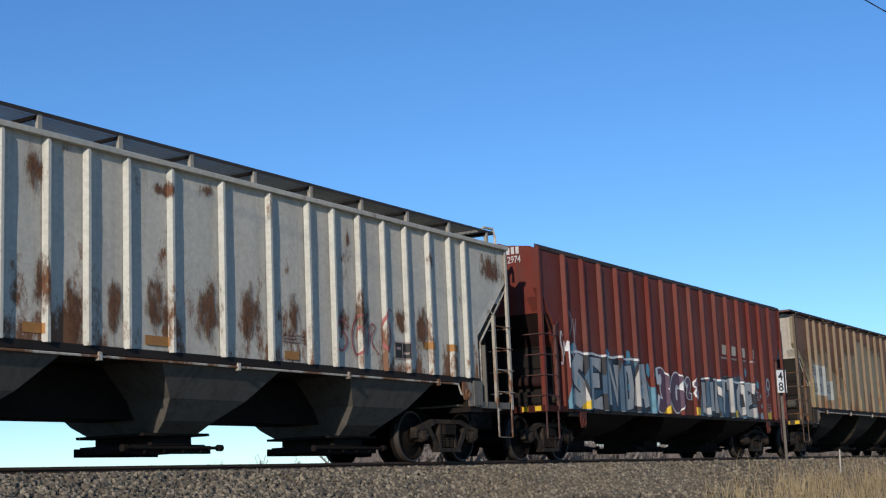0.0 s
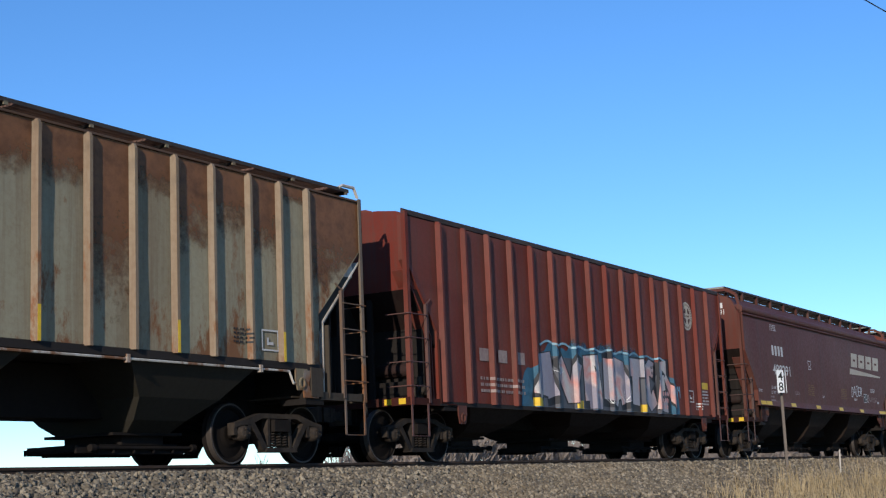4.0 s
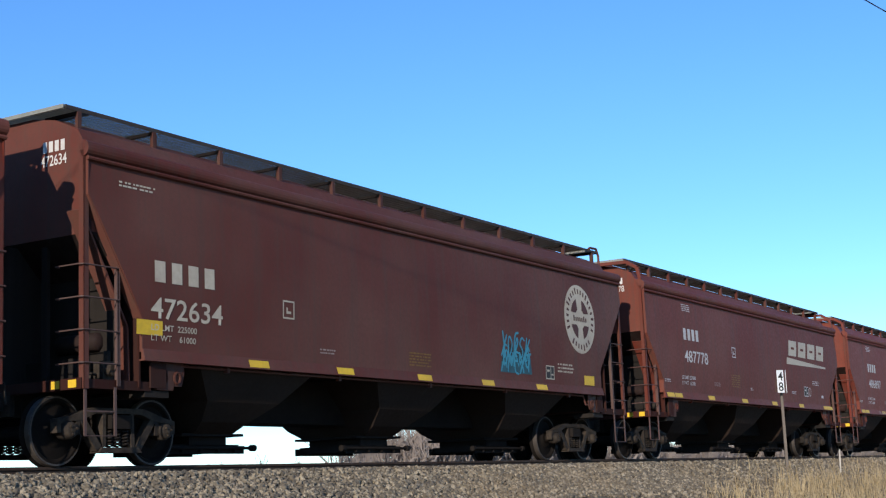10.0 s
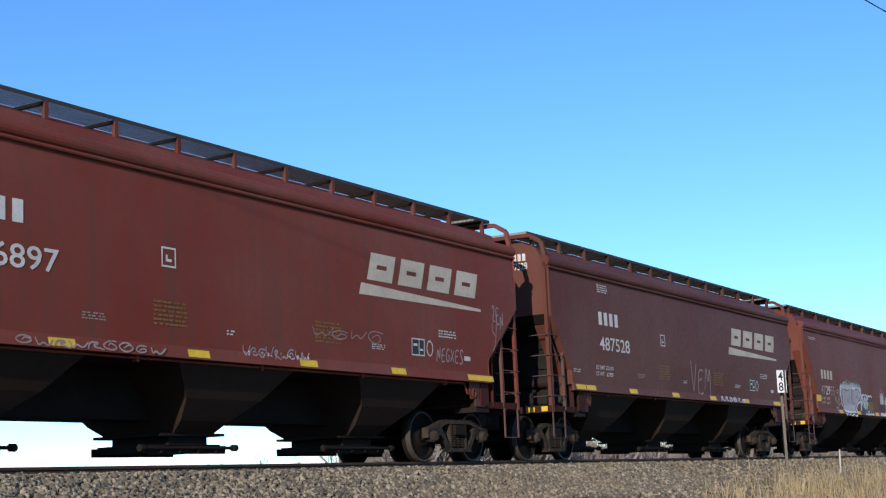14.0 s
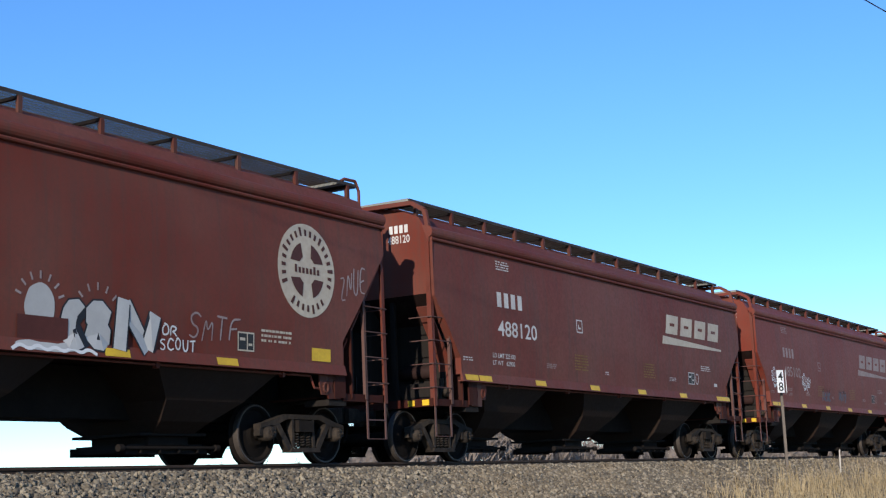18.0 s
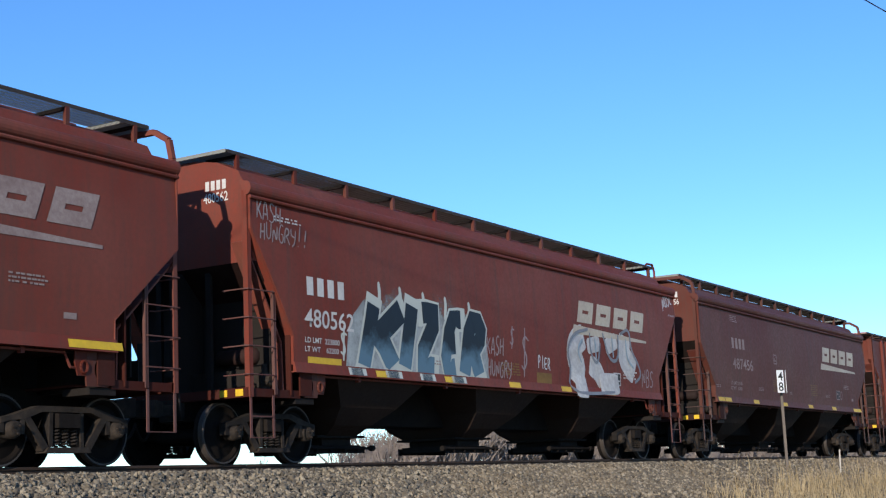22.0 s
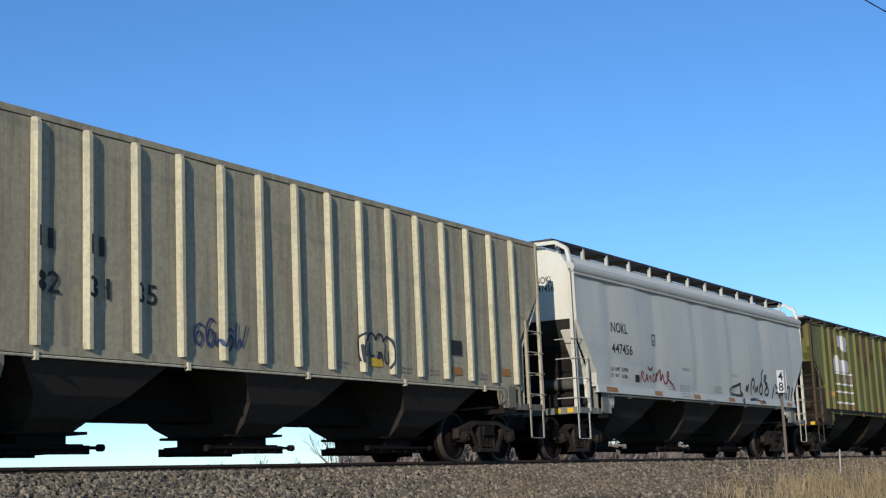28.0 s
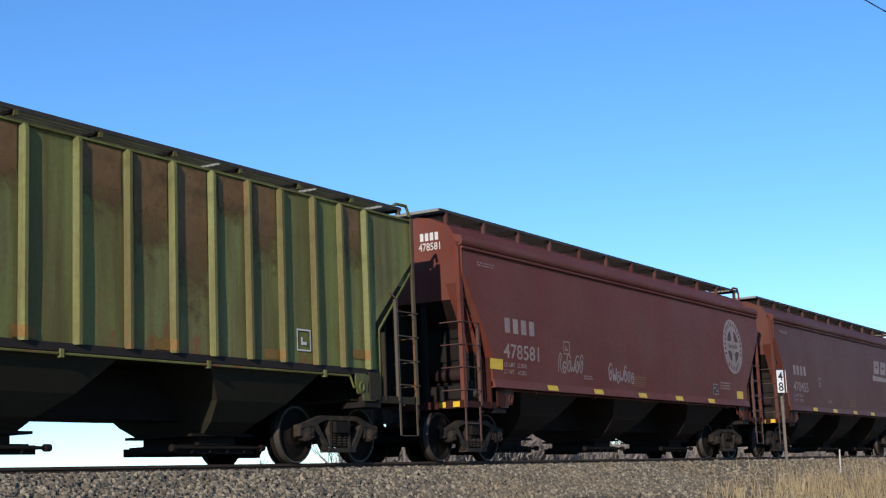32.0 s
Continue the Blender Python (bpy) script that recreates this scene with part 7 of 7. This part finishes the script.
strokes(C[13], WIDE, (((11.49, 2.76), (10.78, 2.64), (10.40, 2.26), (10.59, 1.88), (10.44, 1.42), (11.38, 1.35), (12.69, 1.45)),
    ((11.56, 2.69), (11.54, 2.25), (11.92, 1.97), (12.07, 2.50)),
    ((12.22, 2.73), (12.51, 2.15), (13.01, 2.13), (13.05, 2.75)),
    ((13.18, 2.77), (13.70, 2.95), (13.71, 2.43), (14.13, 2.13), (14.28, 1.86), (13.90, 1.70))), plain("grey_blue_spray", (0.24, 0.25, 0.27), 0.6), 0.075, "grey-blue outline of the sprayed lobes", 2, 0.2, 0.0165)
strokes(C[13], WIDE, (((11.18, 2.53), (10.88, 2.30), (11.09, 2.02)),
    ((11.79, 2.58), (11.84, 2.12)),
    ((12.69, 2.67), (12.74, 2.21)),
    ((13.45, 2.68), (13.46, 2.22), (13.84, 2.03))), PALE_BLUE, 0.06, "pale blue line in the sprayed lobes", 2, 0.3, 0.0215)
tag(C[13], WIDE, "KASH", 6.98, 1.98, 0.7, 0.34, DULL_WHITE, 0.035, 0.08, 32)
tag(C[13], WIDE, "HUNGRY", 7.02, 1.56, 0.95, 0.32, DULL_WHITE, 0.033, 0.08, 33)
tag(C[13], WIDE, "$", 7.9, 2.18, 0.24, 0.36, DULL_WHITE, 0.035, 0.05, 34)
tag(C[13], WIDE, "$", 8.32, 1.66, 0.42, 0.72, DULL_WHITE, 0.045, 0.05, 35)
tag(C[13], WIDE, "PIER", 9.1, 1.8, 0.55, 0.24, WHITE_SPRAY, 0.03, 0.0, 36)
tag(C[13], WIDE, "KASH", 0.16, 3.62, 0.62, 0.28, DULL_WHITE, 0.028, 0.1, 36)
tag(C[13], WIDE, "HUNGRY!!", 0.22, 3.3, 1.2, 0.28, DULL_WHITE, 0.028, 0.12, 37)
tag(C[13], WIDE, "NBS", 14.3, 1.62, 0.7, 0.42, DULL_WHITE, 0.035, 0.1, 38)
tag(C[13], WIDE, "NOSE", 15.9, 3.55, 0.62, 0.36, WHITE_SPRAY, 0.035, 0.0, 39, 0.06)
drips(C[13], WIDE, 16.2, 3.42, 0.4, 0.06, 3, DULL_WHITE, 0.03, 40)
bm = bmesh.new()
strip(bm, 9.05 - 8.36, 9.7 - 8.36, 1.5, 1.72)
decal("stencil_patch", C[13], WIDE, bm, DULL_YELLOW, "faded yellow stencil patch", 0.004)
bm = bmesh.new()
strip(bm, 1.37 - 8.36, 2.27 - 8.36, 1.51, 1.61, 2)
decal("reflector", C[13], WIDE, bm, YELLOW, "long yellow reflective strip")

long_stencils(C[14], LONG, "487456", "487456", FADED, seed=140)

c, k = C[15], RIBBED_R
end_marks(c, k, "466191", WHITE, "", -0.1, -0.4)
bars(c, k, 2.3, 2.77, 0.44, 0.25, 2, DULL_WHITE, "owner_mark", 0.35)
bars(c, k, 3.03, 2.77, 0.42, 0.25, 2, DULL_WHITE, "owner_mark", 0.35)
for text, x in (("466", 2.3), ("191", 3.02)):
    write(c, k, text, x, 2.3, 0.42, 0.25, WHITE, "number", "car number in stencilled figures")
for text, x, z in (("LD LMT", 2.31, 1.86), ("221400", 3.05, 1.86), ("LT  WT", 2.31, 1.72), ("64600", 3.07, 1.72)):
    write(c, k, text, x, z, 0.34, 0.08, DULL_WHITE)
placard(c, k, 4.72, 2.56, 0.26, 0.3, WHITE)
bars(c, k, 11.65, 2.98, 2.7, 0.17, 4, DULL_WHITE, "logo", 0.65)
bars(c, k, 11.65, 2.90, 2.7, 0.05, 4, DULL_WHITE, "logo", 0.55)
for x, z, h in ((1.58, 1.92, 0.19), (3.79, 1.53, 0.12), (6.22, 1.53, 0.12), (9.84, 1.53, 0.12), (12.4, 1.53, 0.12), (14.72, 1.66, 0.22)):
    tape(c, k, x, 0.44, z, z + h, YELLOW)
placard(c, k, 14.1, 1.65, 0.35, 0.36, WHITE)
for x in (5.9, 7.2, 8.9, 10.6, 13.2):
    lines(c, k, x, 1.72, 0.4, 0.14, 2, FADED, seed=int(x * 7))

c, k = C[16], BOXY_C
strokes(c, k, (((9.4, 1.62), (9.33, 1.95), (9.45, 2.1), (9.6, 2.06), (9.62, 1.95), (9.7, 2.12), (9.84, 2.1), (9.87, 1.98), (9.95, 2.12), (10.08, 2.1), (10.1, 1.96), (10.2, 2.1), (10.32, 2.04), (10.36, 1.7), (10.28, 1.54)),
             ((9.48, 1.98), (9.44, 1.72), (9.6, 1.7), (9.62, 1.84), (9.5, 1.86)), ((9.7, 1.94), (9.68, 1.72), (9.82, 1.74)), ((9.92, 1.82), (10.02, 1.7), (9.88, 1.7), (10.04, 1.84), (10.06, 1.66)),
             ((10.16, 1.96), (10.12, 1.64), (10.26, 1.62), (10.24, 1.84)), ((9.42, 1.9), (9.44, 1.6))), plain("blue_black_spray", (0.028, 0.034, 0.06), 0.6), 0.036, "rounded blue-black outline tag")
bars(c, k, 2.4, 2.68, 0.42, 0.26, 2, BLACK, "owner_mark", 0.55)
bars(c, k, 3.28, 2.68, 0.42, 0.26, 2, BLACK, "owner_mark", 0.55)
for text, x in (("82", 2.38), ("31", 3.26), ("35", 4.15)):
    write(c, k, text, x, 2.12, 0.42, 0.28, BLACK, "number", "car number in black figures")
scrawl(c, k, 5.3, 1.55, 1.1, 0.5, plain("dark_blue_spray", (0.05, 0.07, 0.16), 0.6), 61, 5, 0.045, "small dark blue tag")
end_marks(c, k, "823135", BLACK, "NOKL", 0.0, 0.1)
panel(c, k, 12.38, 1.9, 0.35, 0.27, BLACK)
for x, z, m, lab in ((9.72, 1.56, YELLOW, "yellow reflective strip"), (12.36, 1.54, ORANGE, "dull orange strip"), (14.23, 1.6, ORANGE, "dull orange strip")):
    tape(c, k, x, 0.35, z, z + 0.14, m, lab)
for x, n in ((8.7, 3), (10.65, 2), (11.55, 3), (13.35, 4)):
    lines(c, k, x, 1.6, 0.36, 0.07 * n, n, FADED, seed=int(9 * x))

c, k = C[17], LONG_G
write(c, k, "NOKL", 1.82, 2.8, 0.84, 0.23, BLACK, "owner_mark", "owner's mark in black letters")
write(c, k, "447456", 1.79, 2.32, 1.08, 0.23, BLACK, "number", "car number in black figures")
write(c, k, "LD LMT  224700", 1.72, 1.93, 0.86, 0.085, BLACK)
write(c, k, "LT  WT    61300", 1.7, 1.78, 0.84, 0.085, BLACK)
for x in (5.91, 9.5):
    write(c, k, "WARNING", x, 2.12, 0.46, 0.08, STENCIL_PALE)
for x, z, w, n in ((5.7, 1.76, 0.72, 5), (9.28, 1.83, 0.55, 4), (8.12, 1.82, 0.62, 3), (4.98, 1.78, 0.45, 3), (7.4, 1.46, 0.7, 1)):
    lines(c, k, x, z, w, 0.065 * n, n, STENCIL_PALE, seed=int(x * 3))
placard(c, k, 4.1, 2.64, 0.24, 0.26, BLACK)
strokes(c, k, (((3.3, 1.74), (3.34, 2.0), (3.5, 1.95), (3.38, 1.86), (3.54, 1.74)), ((3.58, 1.74), (3.68, 1.98), (3.76, 1.74)), ((3.62, 1.82), (3.74, 1.83)),
    ((3.83, 1.82), (3.89, 1.94), (3.95, 1.76)),
    ((4.17, 1.94), (4.08, 1.95), (4.04, 1.79), (4.20, 1.78)),
    ((4.20, 1.78), (4.36, 2.04), (4.32, 1.79)),
    ((4.33, 1.90), (4.55, 2.13), (4.52, 1.81)),
    ((4.55, 1.81), (4.65, 2.02), (4.71, 1.75), (4.87, 1.76), (5.04, 2.03), (4.91, 2.05), (4.88, 1.88), (5.18, 1.78), (5.35, 1.63)),
    ((3.75, 2.12), (3.8, 2.05), (3.95, 2.05), (4.05, 2.12))), RED_SPRAY, 0.048, "looping dark red scrawl")
panel(c, k, 2.98, 1.72, 0.24, 0.17, BLACK)
for run_of in ((((9.24, 1.74), (9.39, 1.82), (10.09, 1.94), (10.14, 2.00), (10.08, 1.74), (10.38, 1.65), (9.77, 1.63), (9.29, 1.69)),
    ((10.12, 1.62), (10.21, 1.37), (10.32, 1.60)),
    ((10.49, 1.76), (10.61, 1.97), (10.61, 1.71), (10.73, 1.98)),
    ((10.89, 1.69), (10.95, 2.05), (11.21, 2.16), (11.31, 2.02), (11.08, 1.85)),
    ((11.26, 1.74), (11.31, 1.94), (11.40, 1.75), (11.53, 2.00), (11.57, 1.76))),
    (((12.14, 2.44), (11.90, 2.30), (11.94, 2.12), (11.70, 1.92), (11.74, 1.71), (11.97, 1.75), (11.99, 2.06), (11.75, 1.92)),
    ((12.30, 2.30), (12.11, 2.13), (12.52, 2.03), (12.15, 1.79), (12.37, 1.68), (12.57, 1.88), (12.17, 2.07), (12.42, 2.28), (12.18, 2.25)),
    ((12.79, 1.64), (13.01, 2.00)),
    ((13.08, 2.07), (13.25, 1.92), (13.46, 2.15), (13.55, 2.42)),
    ((13.11, 1.80), (13.37, 1.84))),
    (((13.36, 1.76), (13.62, 1.79), (13.50, 1.87), (13.36, 1.73), (13.61, 1.65)),
    ((13.74, 1.65), (13.78, 1.85), (14.02, 1.86), (14.00, 1.67)),
    ((14.13, 1.64), (14.17, 2.00), (14.51, 2.06), (14.27, 1.64)),
    ((14.54, 1.62), (14.78, 2.04)),
    ((10.79, 1.54), (11.12, 1.57), (11.67, 1.57), (12.07, 1.50)))):
    strokes(c, k, run_of, BLACK_SPRAY, 0.075, "long black looping scrawl along the foot")
for x in (1.3, 4.02, 6.52, 9.05, 11.55, 14.0):
    tape(c, k, x, 0.6 if x < 2 else 0.45, 1.445, 1.55, ORANGE, "dull orange strip")
end_marks(c, k, "447456", BLACK, "NOKL", 0.0, -0.35)

c, k = C[18], RIBBED
bm = bmesh.new()
x0 = 2.4 - k["half"]
for half_of in ((3.62, 4.0), (2.76, 3.18)):          # two rounded blocks, drawn towards each other by a slanted neck
    z0, z1 = half_of
    strip(bm, x0 + (0.3 if z0 > 3 else 0.0), x0 + 1.55, z0, z1, 4)
    for i in range(6):
        a, b = math.pi * (i / 6 - 0.5), math.pi * ((i + 1) / 6 - 0.5)
        r, zm = 0.5 * (z1 - z0), 0.5 * (z0 + z1)
        quad(bm, [(x0 + 1.55, zm + r * math.sin(a)), (x0 + 1.55 + 0.25 * math.cos(a), zm + r * math.sin(a)), (x0 + 1.55 + 0.25 * math.cos(b), zm + r * math.sin(b)), (x0 + 1.55, zm + r * math.sin(b))])
quad(bm, [(x0 + 1.05, 3.42), (x0 + 1.68, 3.5), (x0 + 1.75, 3.62), (x0 + 0.95, 3.62)])
quad(bm, [(x0 + 0.08, 3.18), (x0 + 0.72, 3.18), (x0 + 0.6, 3.3), (x0 + 0.12, 3.3)])
decal("logo", c, k, bm, WHITE, "large white block logo")
for xa, xb, za, zb in ((6.0, 6.7, 2.2, 4.2), (10.5, 11.13, 1.6, 4.2), (8.7, 9.4, 3.0, 4.2), (5.18, 5.8, 3.2, 4.2), (7.0, 7.6, 3.0, 4.2), (11.4, 12.0, 3.3, 4.2), (12.2, 12.75, 2.6, 4.2), (9.65, 10.3, 2.4, 4.2), (2.1, 2.6, 3.2, 4.2), (14.5, 15.0, 2.9, 4.2)):
    film(c, k, xa, xb, za, zb - 0.04, OLIVE_RUST)
for z in (2.68, 2.32, 2.06, 1.7):
    bm = bmesh.new()
    strip(bm, x0, x0 + 1.85, z, z + 0.06)
    decal("stripe", c, k, bm, WHITE, "white stripe")
bars(c, k, 2.5, 2.42, 0.5, 0.22, 2, FADED, "owner_mark", 0.52)
write(c, k, "468293", 3.1, 2.42, 1.15, 0.22, FADED, "number", "car number in stencilled figures")
placard(c, k, 13.2, 1.7, 0.36, 0.34, WHITE)
placard(c, k, 4.5, 2.55, 0.28, 0.28, FADED)
for x, z in ((1.7, 1.92), (4.0, 1.53), (7.5, 1.53), (10.0, 1.53), (12.4, 1.53), (14.7, 1.66)):
    tape(c, k, x, 0.42, z, z + 0.15, ORANGE if x < 2 else DULL_YELLOW, "faded yellow reflective strip")
end_marks(c, k, "468293", WHITE, "", 0.0, -0.17)
bm = bmesh.new()
box(bm, -k["half"] + 0.216, -k["half"] + 0.219, -1.21, -0.4, 3.73, 4.2)
part("stencil_patch", finish(bm, "stencil_patch", BLACK), c, "black panel behind the end number")

wide_stencils(C[19], WIDE, "478581", "478581", FADED, FADED, None, 190)
scrawl(C[19], WIDE, 3.75, 1.72, 1.2, 0.45, FADED, 81, 6, 0.045)
scrawl(C[19], WIDE, 6.25, 1.62, 1.4, 0.42, DULL_WHITE, 82, 7, 0.05)
wide_stencils(C[20], WIDE, "470455", "470455", FADED, None, FADED, 200, False)


# ---- beside the track ----
def ground_at(y):
    return bank(y) - 0.02


# milepost: two boards set at an angle on a steel post
post = thing("milepost", "white milepost boards with black figures on a post", "sign", at=pose(37.3, 11.88, 1.46))
bm = bmesh.new()
box(bm, -0.035, 0.035, -0.012, 0.012, -0.35, 2.66)
box(bm, -0.035, -0.028, 0.012, 0.045, -0.35, 2.66)
box(bm, 0.028, 0.035, 0.012, 0.045, -0.35, 2.66)
part("post", finish(bm, "post", POST_M), post, at=pose(0, 0, 0, 0, 0, -60))
for turn, shown in ((-28, True), (22, False)):
    bm = bmesh.new()
    box(bm, -0.12, 0.12, -0.03, -0.018, 2.06, 2.66)
    bmesh.ops.bevel(bm, geom=list(bm.edges), offset=0.003, segments=1, affect="EDGES")
    shift = Matrix.Translation((-0.24, -0.06, 0)) if shown else Matrix.Translation((0.0, -0.12, 0))
    board = part("board", finish(bm, "board", SIGN_WHITE), post, at=shift @ pose(0, 0, 0, 0, 0, turn))
    if shown:
        for figure, z in (("4", 2.38), ("8", 2.10)):
            me = lettering(figure)
            co = np.array([v.co[:] for v in me.vertices])
            lo, hi = co.min(0), co.max(0)
            for v in me.vertices:
                v.co = ((v.co.x - lo[0]) / (hi[0] - lo[0]) * 0.17 - 0.085, -0.034, z + (v.co.y - lo[1]) / (hi[1] - lo[1]) * 0.24)
            me.materials.append(BLACK)
            part("figure", me, board, "black figure")

stake = thing("marker_stake", "thin bleached wooden stake in the ballast edge", "stake", at=pose(41.3, 11.6, 1.36))
bm = bmesh.new()
prism(bm, [(-0.022, -0.2), (0.022, -0.2), (0.018, 0.62), (0.0, 0.66), (-0.018, 0.62)], -0.012, 0.012)
part("shaft", finish(bm, "shaft", plain("bleached_wood", (0.55, 0.5, 0.43), 0.8)), stake, at=pose(0, 0, 0, 0, 2.0, -55))

# dry grass at the foot of the bank
def grass(name, count, x0, x1, y0, y1, h0, h1, seed, label, width=0.008):
    rg = random.Random(seed)
    verts, faces = [], []
    for _ in range(count):
        x, y = rg.uniform(x0, x1), rg.uniform(y0, y1)
        if noise.noise(Vector((x * 0.5, y * 0.9, seed))) < rg.uniform(-0.6, 0.3):
            continue
        z, h = ground_at(y), rg.uniform(h0, h1)
        a, lean = rg.uniform(0, 6.28), rg.uniform(0.08, 0.95) * h
        w = width * rg.uniform(0.7, 1.4)
        ux, uy = math.cos(a + 1.6) * w, math.sin(a + 1.6) * w
        n = len(verts)
        for s, k in ((0, 1.0), (0.45, 0.8), (0.8, 0.5)):
            cx, cy, cz = x + math.cos(a) * lean * s * s, y + math.sin(a) * lean * s * s, z + h * s
            verts += [(cx - ux * k, cy - uy * k, cz), (cx + ux * k, cy + uy * k, cz)]
        verts.append((x + math.cos(a) * lean, y + math.sin(a) * lean, z + h * 0.98))
        faces += [(n, n + 1, n + 3, n + 2), (n + 2, n + 3, n + 5, n + 4), (n + 4, n + 5, n + 6)]
    me = bpy.data.meshes.new(name)
    me.from_pydata(verts, [], faces)
    me.materials.append(GRASS_M)
    return tagged(new(name, me), label, "grass", kind="stuff")


grass("dry_grass", 7500, 28.0, 62.0, 8.6, 10.8, 0.2, 0.6, 3, "dry tan grass along the foot of the embankment")
grass("dry_grass", 1500, 31.0, 64.0, 9.6, 11.2, 0.4, 0.85, 4, "tall dry grass stalks by the milepost", 0.006)
grass("dry_grass", 260, 34.0, 70.0, 11.0, 12.2, 0.25, 0.6, 5, "sparse dry stalks in the ballast edge", 0.006)
grass("dry_grass", 2500, 60.0, 110.0, 9.5, 11.6, 0.3, 0.8, 6, "dry tan grass far along the track", 0.014)


# bare trees and brush beyond the track
def branches(rg, base, height, spread, depth, out, width):
    """Grows a bare crown: a list of tapered limbs."""
    def grow(p, d, length, r, level):
        q = p + d * length
        out.append((p, q, r, r * 0.62))
        if level == 0:
            return
        for _ in range(rg.choice((2, 3, 3))):
            e = (d + Vector((rg.uniform(-1, 1), rg.uniform(-1, 1), rg.uniform(-0.2, 0.7))) * spread).normalized()
            grow(p + d * length * rg.uniform(0.55, 1.0), e, length * rg.uniform(0.6, 0.82), r * 0.6, level - 1)
    grow(Vector(base), Vector((rg.uniform(-0.12, 0.12), rg.uniform(-0.12, 0.12), 1)).normalized(), height * 0.33, width, depth)


def limbs_mesh(name, limbs):
    verts, faces = [], []
    for p, q, r0, r1 in limbs:
        d = (q - p).normalized()
        u = d.orthogonal().normalized()
        w = d.cross(u)
        n = len(verts)
        for c, r in ((p, r0), (q, r1)):
            for k in range(3):
                a = 2.094 * k
                verts.append(tuple(c + (u * math.cos(a) + w * math.sin(a)) * r))
        faces += [(n, n + 1, n + 4, n + 3), (n + 1, n + 2, n + 5, n + 4), (n + 2, n, n + 3, n + 5)]
    me = bpy.data.meshes.new(name)
    me.from_pydata(verts, [], faces)
    me.materials.append(TWIG)
    return me


rg = random.Random(12)
for x, y, h in ((98.5, 90, 5.0), (100.6, 91, 4.4), (104.0, 90, 4.6), (105.8, 90, 5.2), (107.8, 90.5, 4.8), (110.0, 89.5, 5.6), (112.0, 90, 6.2), (126.5, 90, 9.5), (128.2, 91, 10.5), (131.5, 91, 10.0)):
    limbs = []
    branches(rg, (0, 0, -0.1), h * 1.1, 0.5, 5, limbs, 0.016 * h)
    t = thing("bare_tree", "leafless grey tree beyond the track", "tree", "bare trees", at=pose(x, y, 0, 0, 0, rg.uniform(0, 360)))
    part("trunk", limbs_mesh("trunk", limbs[:1]), t)
    part("crown", limbs_mesh("crown", limbs[1:]), t, "fine bare twigs")
limbs = []
x = 119.0
while x < 640:
    tall = float(np.interp(x, (119, 127, 137, 147, 160, 170, 182, 260, 640), (4.5, 6.2, 8.5, 12.0, 13.5, 12.0, 9.5, 9.5, 13.0)))
    branches(rg, (x, 90 + rg.uniform(-3, 8), -0.1), tall * rg.uniform(0.85, 1.1), 0.7, 4, limbs, 0.13 if x < 138 else 0.24)
    x += rg.uniform(0.35, 0.8) * (1.1 if x < 138 else 0.33 if x < 190 else 0.6 if x < 330 else 1.2)
tagged(new("brush_row", limbs_mesh("brush_row", limbs)), "row of bare grey-brown brush beyond the field", "brush", kind="stuff")

# a wire on two wooden poles beside the camera, along the track
WIRE_AT, WIRE_WAY, WIRE_Z = Vector((24.5, 5.54, 0.0)), Vector((0.989, -0.15, 0.0)), EYE[2] + 8.0
bm = bmesh.new()
pipe(bm, [tuple(WIRE_AT + WIRE_WAY * u + Vector((0, 0, WIRE_Z + 0.0006 * (u - 0.0) ** 2))) for u in [-32 + 4.0 * i for i in range(17)]], 0.011, 5)
wire = thing("overhead_wire", "thin dark overhead wire on wooden poles", "wire")
part("cable", finish(bm, "cable", BLACK), wire)
POLE_WOOD = plain("weathered_pole_wood", (0.16, 0.12, 0.085), 0.85, 0.0, 12.0, 0.5)
for u in (-32.0, 32.0):
    foot = WIRE_AT + WIRE_WAY * u
    top = WIRE_Z + 0.0006 * u * u
    pole = thing("utility_pole", "weathered round wooden utility pole", "pole", "poles of the wire", at=pose(foot.x, foot.y, 0.0))
    bm = bmesh.new()
    loft(bm, [[(r * math.cos(0.5236 * i), r * math.sin(0.5236 * i), z) for i in range(12)] for r, z in ((0.16, -0.6), (0.15, 1.0), (0.11, top - 0.12))])
    part("shaft", finish(bm, "shaft", POLE_WOOD, True), pole)
    bm = bmesh.new()
    rod(bm, (0, 0, top - 0.14), (0, 0, top - 0.008), 0.04, 10)
    part("insulator", finish(bm, "insulator", DARK_IRON), pole, "dark insulator")


def run(t):
    """How far the train has moved by t seconds."""
    return SPEED * t - 0.25 * min(1.0, max(0.0, (t - 13.6) / 0.2))


def motions():
    times = [0.0, 1 / 30] + [0.5 * i for i in range(1, 27)] + [13.3, 13.6, 13.7, 13.8, 14.1] + [0.5 * i for i in range(29, 64)] + [32.0 - 1 / 30, 32.0]
    for car, x in CARS:
        walk(car, [(t, pose(x - run(t), TRACK_Y, RAIL)) for t in times])
    step = radians(80) * 0.457 / SPEED
    n = int(32.0 / step) + 1
    spin = [i * 32.0 / n for i in range(n + 1)]
    for axle in AXLES:
        x = axle.matrix_basis.translation.x
        walk(axle, [(t, pose(x, 0, 0.457, 0, -math.degrees(run(t) / 0.457), 0)) for t in spin])


motions()
